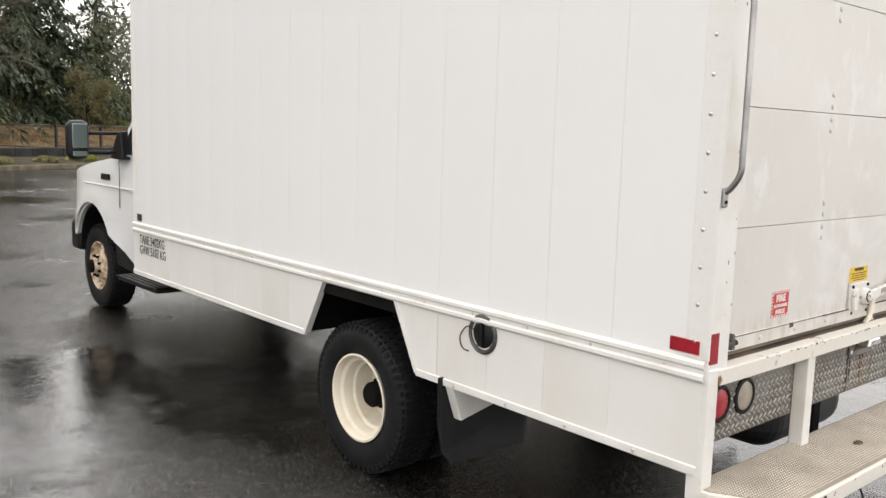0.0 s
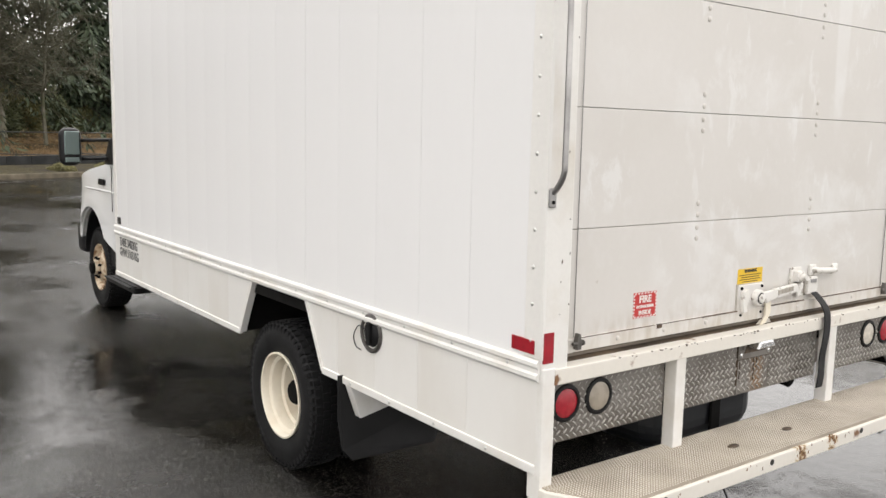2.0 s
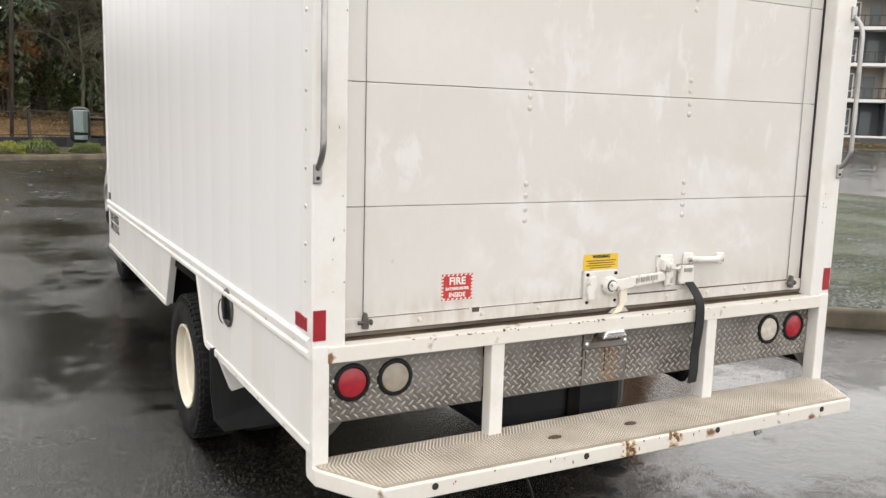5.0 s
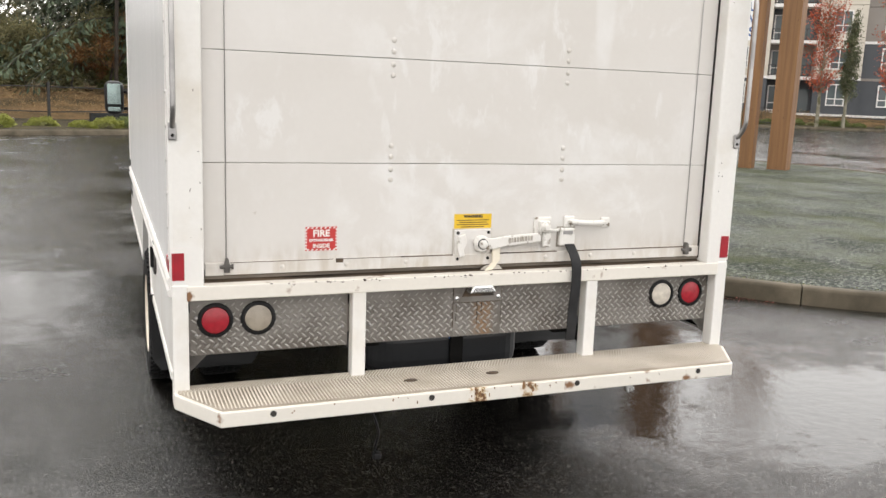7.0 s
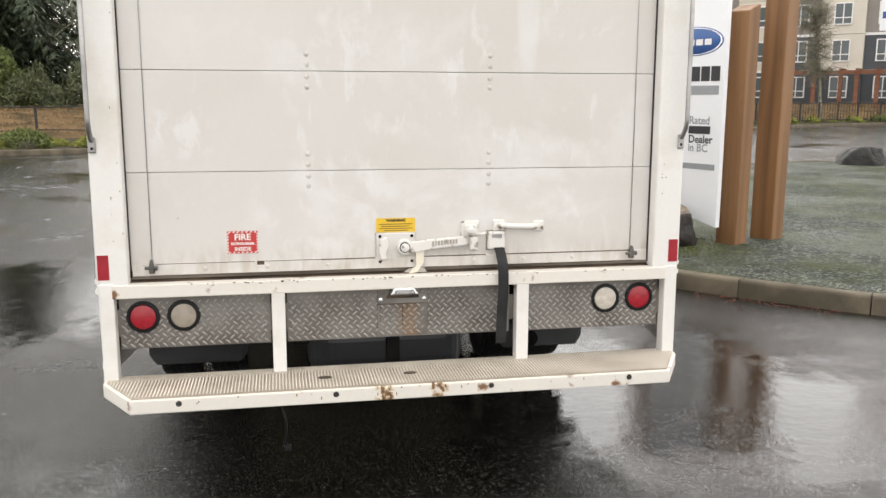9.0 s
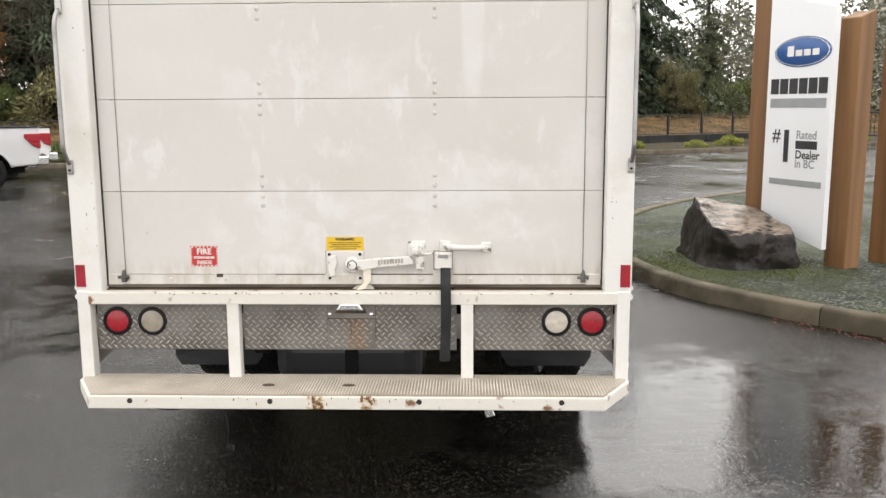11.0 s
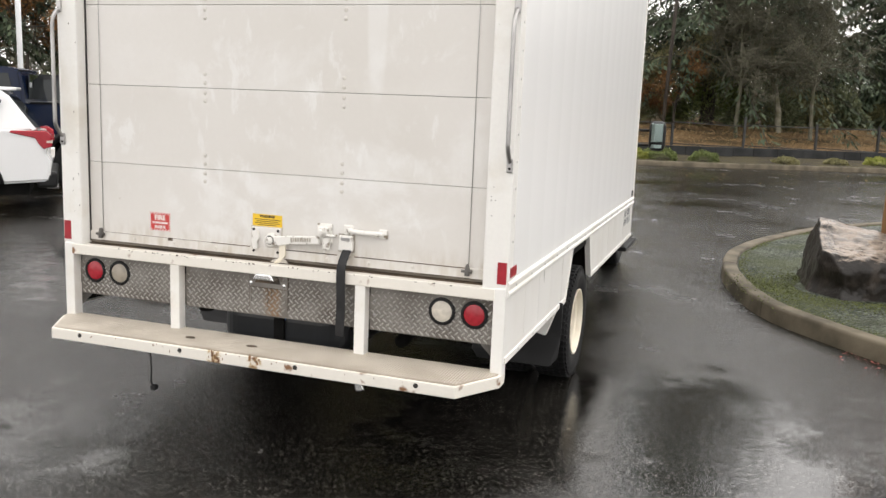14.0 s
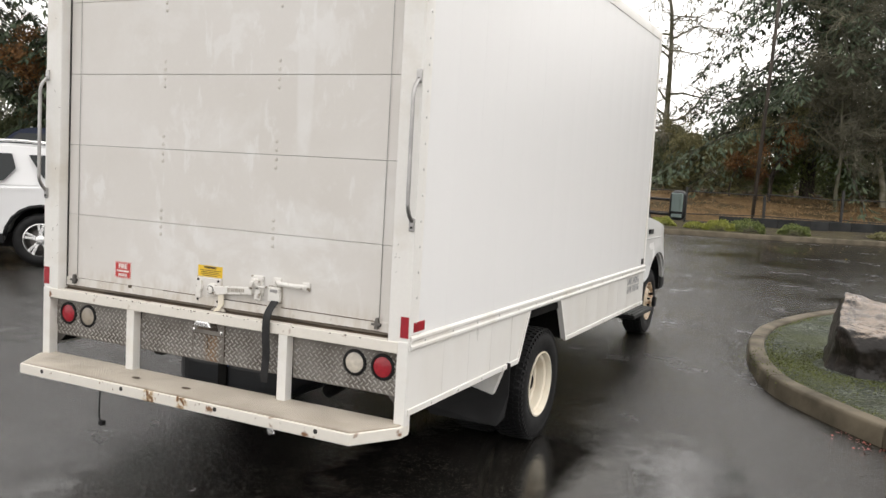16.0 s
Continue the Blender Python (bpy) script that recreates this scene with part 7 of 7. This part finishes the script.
def pickup(name, label, x, y, paint, r=0.40, lift=0.0, cab_paint=None, rim_mat=CHROME, flare=False, mark=False, bed=0.0, lamp=(0.88, 1.18), drop=0.0, spokes=8, cab_drop=0.0, slim=1.0):
    """A crew-cab pickup, nose to the hedge; x, y is the middle of its tail. bed: how much longer its box is."""
    car = empty(name, pose(x, y, 0, 0, 0, 212.7))
    tagged(car, label, "pickup")
    L, W, z = 5.85 + bed, 0.985, lift
    ra, fa = 1.08, 4.80 + bed
    base = 0.52 + z
    turn = Matrix.Rotation(radians(-90), 4, "Z")
    side = [(0.02, 0.53 + z)] + [(ra - r - 0.14, base - 0.03)] + arc(ra, r - 0.01, r + 0.11, 165, 15, 14) + [(ra + r + 0.16, base - 0.04), (fa - r - 0.16, base - 0.04)] + arc(fa, r - 0.01, r + 0.11, 165, 15, 14) + [(L - 0.12, base), (L, 0.75 + z), (L - 0.02, 1.05 + z), (L - 0.25, 1.18 + z), (4.15 + bed, 1.28 + z), (1.9 + bed, 1.30 + z), (0.0, 1.33 + z)]
    b = prism(side, -W, W, "X")
    bmesh.ops.transform(b, matrix=turn, verts=b.verts[:])
    for v in b.verts:
        v.co.y = v.co.y * (1.0 if 0.7 + z < v.co.z < 1.2 + z else 0.975)
    bmesh.ops.bevel(b, geom=[e for e in b.edges if abs(e.verts[0].co.y - e.verts[1].co.y) < 0.3 and e.calc_length() > 0.05], offset=0.03, segments=2, affect="EDGES")
    body = part("body", smooth(b, 35), paint, car)
    zc = z - cab_drop
    c0 = 1.92 + bed
    cabp = [(c0, 1.26 + z), (4.28 + bed, 1.24 + z), (3.62 + bed, 1.84 + zc), (3.4 + bed, 1.90 + zc), (c0 + 0.28, 1.91 + zc), (c0 + 0.10, 1.86 + zc)]
    cb2 = prism(cabp, -W + 0.02, W - 0.02, "X")
    bmesh.ops.transform(cb2, matrix=turn, verts=cb2.verts[:])
    tuck(cb2, 1.3 + z, 0.33)
    bmesh.ops.bevel(cb2, geom=cb2.edges[:], offset=0.05, segments=4, affect="EDGES")
    cab_ = part("cab", smooth(cb2, 40), cab_paint or paint, car)
    for s in (-1, 1):
        for poly in ([(c0 + 0.16, 1.36 + z), (c0 + 1.0, 1.36 + z), (c0 + 1.0, 1.80 + zc), (c0 + 0.28, 1.80 + zc)], [(c0 + 1.1, 1.36 + z), (c0 + 2.08, 1.36 + z), (c0 + 1.64, 1.79 + zc), (c0 + 1.1, 1.80 + zc)]):
            wb = prism(poly, -0.006, 0.006, "Y", 0.004)
            for v in wb.verts:
                v.co.y += s * (W - 0.012) * (1 - 0.33 * (v.co.z - 1.3 - z))
            part("side_window", wb, DARK_GLASS, cab_)
        for u in (ra, fa):
            car_wheel(car, u, s * (W - r * 0.31 + (0.04 if flare else -0.02)), r, s, rim_mat, spokes)
            yi0, yi1 = sorted((s * (W - 0.42), s * (W - 0.46)))
            part("wheel_well", box(u - r - 0.16, u + r + 0.16, yi0, yi1, 0.3 + z * 0.5, 1.0 + z), UNDER, car)
            if flare:
                fl = tube([(u + (r + 0.13) * math.cos(radians(a)), s * (W + 0.015), r - 0.01 + (r + 0.13) * math.sin(radians(a))) for a in range(172, 7, -11)], 0.058, 8)
                flp = part("fender_flare", fl, BLACK, car, "black moulded fender flare")
                for a in range(160, 19, -20):
                    part("bolt", lathe([(0.013, 0.0), (0.010, s * 0.008), (0.001, s * 0.010)], 8, "Y", m=pose(u + (r + 0.14) * math.cos(radians(a)), s * (W + 0.07), r - 0.01 + (r + 0.14) * math.sin(radians(a)))), CHROME, flp)
            else:
                part("arch_lip", tube([(u + (r + 0.115) * math.cos(radians(a)), s * (W - 0.004), r - 0.01 + (r + 0.115) * math.sin(radians(a))) for a in range(168, 11, -12)], 0.022, 8), paint, car)
        z0, z1 = lamp[0] + z, lamp[1] + z
        ya, yb = sorted((s * (W - 0.10), s * (W + 0.010)))
        bez = part("tail_light", prism([(-0.012, z0 - 0.012), (0.125 * slim, z0 + 0.04), (0.30 * slim, z1 - 0.07), (0.29 * slim, z1 + 0.012), (-0.012, z1 + 0.014)], ya, yb, "Y", 0.010), CHROME if flare else RED_LENS, car, "red tail light with a bright surround")
        ya, yb = sorted((s * (W - 0.09), s * (W + 0.016)))
        zm = z0 + (z1 - z0) * 0.42
        part("lens", prism([(-0.02, z0 + 0.006), (0.115 * slim, z0 + 0.052), (0.19 * slim, zm - 0.012), (-0.02, zm - 0.014)], ya, yb, "Y", 0.006), RED_LENS, bez)
        part("lens", prism([(-0.02, zm + 0.014), (0.205 * slim, zm + 0.014), (0.275 * slim, z1 - 0.068), (0.268 * slim, z1 - 0.006), (-0.02, z1 - 0.006)], ya, yb, "Y", 0.006), RED_LENS, bez)
        for u in (c0 + 0.22, c0 + 1.22):
            part("door_handle", box(u, u + 0.2, s * W - 0.01, s * W + 0.025, 1.14 + z, 1.17 + z, 0.008), paint, car)
        for u in (c0 - 0.03, c0 + 1.05, c0 + 2.12):
            ya, yb = sorted((s * (W - 0.004), s * (W + 0.001)))
            part("panel_gap", box(u - 0.004, u + 0.004, ya, yb, 0.72 + z, 1.22 + z), GAP, car)
        if slim < 1:
            for u, ln in ((0.30, 0.16), (0.48, 0.10), (0.60, 0.16)):
                part("print_bar", box(u, u + ln, s * W - 0.002, s * W + 0.003, 1.19 + z, 1.25 + z), GREY_PRINT, car)
        if mark:
            lettering("lettering", "4x4", 0.125, pose(0.62, s * (W + 0.003), 1.16 + z, 90, 0, 0 if s < 0 else 180), WHITE_PRINT, car, 0.006, squeeze=1.4)
    part("bed_rail", box(-0.005, c0 - 0.06, -W + 0.015, -W + 0.10, 1.318 + z, 1.350 + z, 0.012), BLACK, car, "black bed rail cap")
    part("bed_rail", box(-0.005, c0 - 0.06, W - 0.10, W - 0.015, 1.318 + z, 1.350 + z, 0.012), BLACK, car, "black bed rail cap")
    part("tailgate", box(-0.022, 0.02, -W + 0.115, W - 0.115, 0.74 + z, 1.325 + z, 0.012, 3), paint, car)
    part("gate_strip", box(-0.032, -0.018, -W + 0.20, W - 0.20, 1.16 + z, 1.24 + z, 0.006), GREY_STEEL if not flare else paint, car)
    zb = z - drop
    bmp = part("rear_bumper", box(-0.17, 0.06, -W + 0.03, W - 0.03, 0.50 + zb, 0.70 + zb, 0.035, 4), CHROME, car, "chrome rear bumper")
    part("step_pad", box(-0.172, -0.02, -0.42, 0.42, 0.695 + zb, 0.712 + zb, 0.006), BLACK, bmp)
    part("rear_window", prism([(-0.62, 1.38 + z), (0.62, 1.38 + z), (0.56, 1.80 + zc), (-0.56, 1.80 + zc)], -0.006, 0.006, "Y"), DARK_GLASS, cab_).matrix_basis = pose(c0 + 0.01, 0, 0, 0, 0, 90)
    part("bed_opening", box(0.10, c0 - 0.07, -W + 0.12, W - 0.12, 1.22 + z, 1.335 + z), BLACK, car)
    part("underside", box(0.3, L - 0.3, -0.7, 0.7, 0.35 + z * 0.5, 0.6 + z), UNDER, car)
    part("exhaust_tip", lathe([(0.04, -0.06), (0.045, -0.07), (0.036, -0.07), (0.036, 0.1)], 14, "X", m=pose(0.12, 0.55, 0.46 + zb)), CHROME, car)
    return car


WHITE_TRUCK = mat("silver_white_car_paint", (0.66, 0.66, 0.665), 0.25, scale=2, var=0.02, rvar=0.05, bump=0.0, coat=0.4)
pickup("pickup_truck", "lifted navy pickup with black flares and off-road wheels", -4.49, 11.11, NAVY, 0.46, 0.16, None, BLACK, flare=True, mark=True, lamp=(0.86, 1.18), drop=0.06)
pickup("pickup_truck", "black pickup with tall tail lights and chrome wheels", -5.63, 13.92, BLACK_PAINT, 0.41, 0.10, None, CHROME, lamp=(0.77, 1.24), drop=-0.04, spokes=5, slim=0.6)
pickup("pickup_truck", "silver-white pickup with bright wheels on wet asphalt", -5.76, 17.17, WHITE_TRUCK, 0.40, 0.02, None, CHROME, spokes=8, bed=0.58, cab_drop=0.08)
pickup("pickup_truck", "white pickup at the end of the row of parked trucks", -7.0, 20.2, WHITE_CAB, 0.40, -0.05, None, CHROME, cab_drop=0.12)


def suv(name, label, x, y, paint):
    car = empty(name, pose(x, y, 0, 0, 0, 222))
    tagged(car, label, "suv")
    L, W, r = 5.16, 0.98, 0.385
    ra, fa = 1.11, 4.0
    low = [(0.04, 0.45)] + [(ra - r - 0.12, 0.42)] + arc(ra, r, r + 0.085, 170, 10) + [(ra + r + 0.13, 0.34), (fa - r - 0.13, 0.34)] + arc(fa, r, r + 0.085, 170, 10) + [(L - 0.1, 0.42), (L, 0.7), (L - 0.08, 0.92), (L - 0.4, 1.04), (3.91, 1.12), (2.16, 1.14), (0.42, 1.18), (0.10, 1.12), (0.03, 0.98), (0.06, 0.84), (0.0, 0.74)]
    b = prism(low, -W, W, "X")
    bmesh.ops.transform(b, matrix=Matrix.Rotation(radians(-90), 4, "Z"), verts=b.verts[:])
    for v in b.verts:
        if v.co.x < 0.5:
            v.co.y *= 0.93
        if v.co.z < 0.6:
            v.co.y *= 0.975
    bmesh.ops.bevel(b, geom=[e for e in b.edges if abs(e.verts[0].co.y - e.verts[1].co.y) < 0.3 and e.calc_length() > 0.05], offset=0.035, segments=3, affect="EDGES")
    part("body", smooth(b, 35), paint, car)
    top = [(0.16, 1.13), (4.11, 1.10), (3.21, 1.66), (2.76, 1.735), (1.56, 1.76), (0.71, 1.72), (0.55, 1.66)]
    tb = prism(top, -W + 0.02, W - 0.02, "X")
    bmesh.ops.transform(tb, matrix=Matrix.Rotation(radians(-90), 4, "Z"), verts=tb.verts[:])
    for v in tb.verts:
        if v.co.x < 0.6:
            v.co.y *= 0.93
    tuck(tb, 1.15, 0.36)
    bmesh.ops.bevel(tb, geom=tb.edges[:], offset=0.045, segments=3, affect="EDGES")
    part("cabin", smooth(tb, 40), paint, car)
    for s in (-1, 1):
        for poly in ([(0.60, 1.54), (0.72, 1.29), (1.08, 1.27), (1.30, 1.60), (0.64, 1.61)], [(1.46, 1.40), (1.61, 1.22), (2.48, 1.20), (2.48, 1.62), (1.52, 1.61)], [(2.58, 1.20), (3.61, 1.20), (3.11, 1.56), (2.58, 1.62)]):
            wb = prism(poly, -0.006, 0.006, "Y")
            for v in wb.verts:
                v.co.y += s * (W - 0.012) * (1 - 0.36 * (v.co.z - 1.15))
            part("side_window", wb, DARK_GLASS, car, "tinted side window")
        for u in (ra, fa):
            car_wheel(car, u, s * (W - 0.135), r, s, CHROME, 5, True)
            yi0, yi1 = sorted((s * (W - 0.40), s * (W - 0.44)))
            part("wheel_well", box(u - r - 0.13, u + r + 0.13, yi0, yi1, 0.25, 0.95), UNDER, car)
            part("arch_trim", tube([(u + (r + 0.10) * math.cos(radians(a)), s * (W - 0.006), r + (r + 0.10) * math.sin(radians(a))) for a in range(175, 4, -17)], 0.028, 8), BLACK, car)
        part("sill_trim", box(ra + r + 0.1, fa - r - 0.1, min(s * (W - 0.03), s * W), max(s * (W - 0.03), s * W), 0.32, 0.46, 0.012), BLACK, car)
        ya, yb = sorted((s * 0.60, s * (W - 0.040)))
        tl = part("tail_light", prism([(-0.01, 0.94), (0.10, 0.90), (0.16, 0.97), (0.20, 1.05), (0.52, 1.12), (0.50, 1.15), (0.06, 1.15), (-0.005, 1.10)], ya, yb, "Y", 0.012, 2), RED_LENS, car, "red wrap-round tail light")
        part("clear_strip", box(-0.016, 0.06, ya - 0.002 if s < 0 else yb - 0.20, ya + 0.20 if s < 0 else yb + 0.002, 0.985, 1.02, 0.006), CLEAR_LENS, tl)
        for u in (1.91, 2.91):
            part("door_handle", box(u, u + 0.2, s * W - 0.02, s * W + 0.02, 1.02, 1.045, 0.008), paint, car)
        part("roof_rail", tube([(0.91, s * 0.70, 1.75), (1.36, s * 0.70, 1.80), (2.76, s * 0.69, 1.79), (3.11, s * 0.68, 1.70)], 0.018, 8), CHROME, car)
    gl = bmesh.new()
    quad = [(0.145, -0.78, 1.19), (0.145, 0.78, 1.19), (0.515, 0.68, 1.63), (0.515, -0.68, 1.63)]
    lo_ = [gl.verts.new(c) for c in quad]
    hi_ = [gl.verts.new((c[0] + 0.05, c[1], c[2])) for c in quad]
    gl.faces.new(lo_)
    gl.faces.new(hi_[::-1])
    for k in range(4):
        gl.faces.new((lo_[k], hi_[k], hi_[(k + 1) % 4], lo_[(k + 1) % 4]))
    bmesh.ops.recalc_face_normals(gl, faces=gl.faces[:])
    part("rear_glass", gl, DARK_GLASS, car, "tinted rear glass")
    part("spoiler", box(0.42, 0.78, -0.64, 0.64, 1.685, 1.73, 0.015), paint, car)
    part("rear_bumper", box(-0.06, 0.2, -0.86, 0.86, 0.36, 0.58, 0.04, 3), BLACK, car, "black lower bumper")
    part("exhaust_tip", lathe([(0.045, -0.04), (0.05, -0.05), (0.04, -0.05), (0.04, 0.1)], 16, "X", m=pose(-0.02, 0.62, 0.36)), CHROME, car)
    part("plate_panel", box(-0.02, 0.03, -0.26, 0.26, 0.74, 0.86, 0.006), WHITE_PRINT, car)
    part("underside", box(0.3, L - 0.3, -0.75, 0.75, 0.25, 0.45), UNDER, car)
    return car


suv("parked_suv", "white SUV with dark glass and five-spoke alloy wheels", -3.92, 8.05, PEARL)

# ---- moss on the island, fallen leaves ----
MOSS = leaf_mat("olive_moss", (0.07, 0.082, 0.026), (0.17, 0.185, 0.065), 0.8)
rng = np.random.default_rng(15)
cs, ss = [], []
for i in range(13000):  # round the boulder's foot
    a, d = rng.uniform(0, 2 * math.pi), 0.5 + abs(rng.normal()) * 0.28
    cs.append((6.80 + d * math.cos(a), 6.40 + d * math.sin(a), KH - 0.006 + 0.012 * rng.random()))
    ss.append(rng.uniform(0.004, 0.010))
moss_line = inset(rim_line, KW + 0.02)
for p, q in zip(moss_line, moss_line[1:]):  # along the inside of the kerb
    if p.x < 9 and p.y < 12.5:
        keep = 1 if noise.noise(Vector((p.x, p.y, 0)) * 1.3) > -0.15 else 0.25
        t = (q - p).normalized()
        for k in range(int(150 * (q - p).length * keep * 6)):
            c = p.lerp(q, rng.random()) + Vector((-t.y, t.x, 0)) * abs(rng.normal()) * 0.12
            cs.append((c.x, c.y, KH - 0.026 + 0.018 * rng.random()))
            ss.append(rng.uniform(0.004, 0.010))
moss = part("moss", cloud_mesh("moss", cs, ss, MOSS, 2, 0.6, None, 0.6), MOSS)
tagged(moss, "olive green moss tufts on the gravel", "moss", kind="stuff")
# red leaf litter swept against the kerb
LITTER = leaf_mat("red_leaf_litter", (0.10, 0.026, 0.018), (0.29, 0.065, 0.04), 0.5)
cs, ss = [], []
for p, q in zip(inset(rim_line, -0.03), inset(rim_line, -0.03)[1:]):
    if p.y < 4.7 and p.x < 10:
        t = (q - p).normalized()
        for k in range(int((q - p).length * (130 if 6.5 < p.x < 7.4 else 6))):
            c = p.lerp(q, rng.random()) - Vector((-t.y, t.x, 0)) * abs(rng.normal()) * 0.08
            cs.append((c.x, c.y, 0.004 + 0.006 * rng.random()))
            ss.append(rng.uniform(0.006, 0.014))
litter = part("leaf_litter", cloud_mesh("leaf_litter", cs, ss, LITTER, 4, 0.9, None, 0.6, True), LITTER)
tagged(litter, "wet red leaf litter along the kerb foot", "leaves", kind="stuff")
FALLEN = leaf_mat("fallen_yellow_leaves", (0.16, 0.10, 0.03), (0.42, 0.32, 0.10), 0.5)
cs, ss = [], []
for i in range(280):  # single leaves lying on the wet lot
    if i % 20:
        k = rng.integers(10, len(far_line) - 30)
        p = far_line[k].lerp(far_line[k + 1], rng.random())
        c = (p.x + rng.normal() * 1.5, p.y - abs(rng.normal()) * 3.5 - 0.3)
    else:
        c = (rng.uniform(-6, 5), rng.uniform(8, 20))
    cs.append((c[0], c[1], 0.005))
    ss.append(rng.uniform(0.018, 0.04))
fallen = part("fallen_leaves", cloud_mesh("fallen_leaves", cs, ss, FALLEN, 9, 0.9, None, 0.6, True), FALLEN)
tagged(fallen, "scattered yellow and brown leaves on wet asphalt", "leaves", kind="stuff")
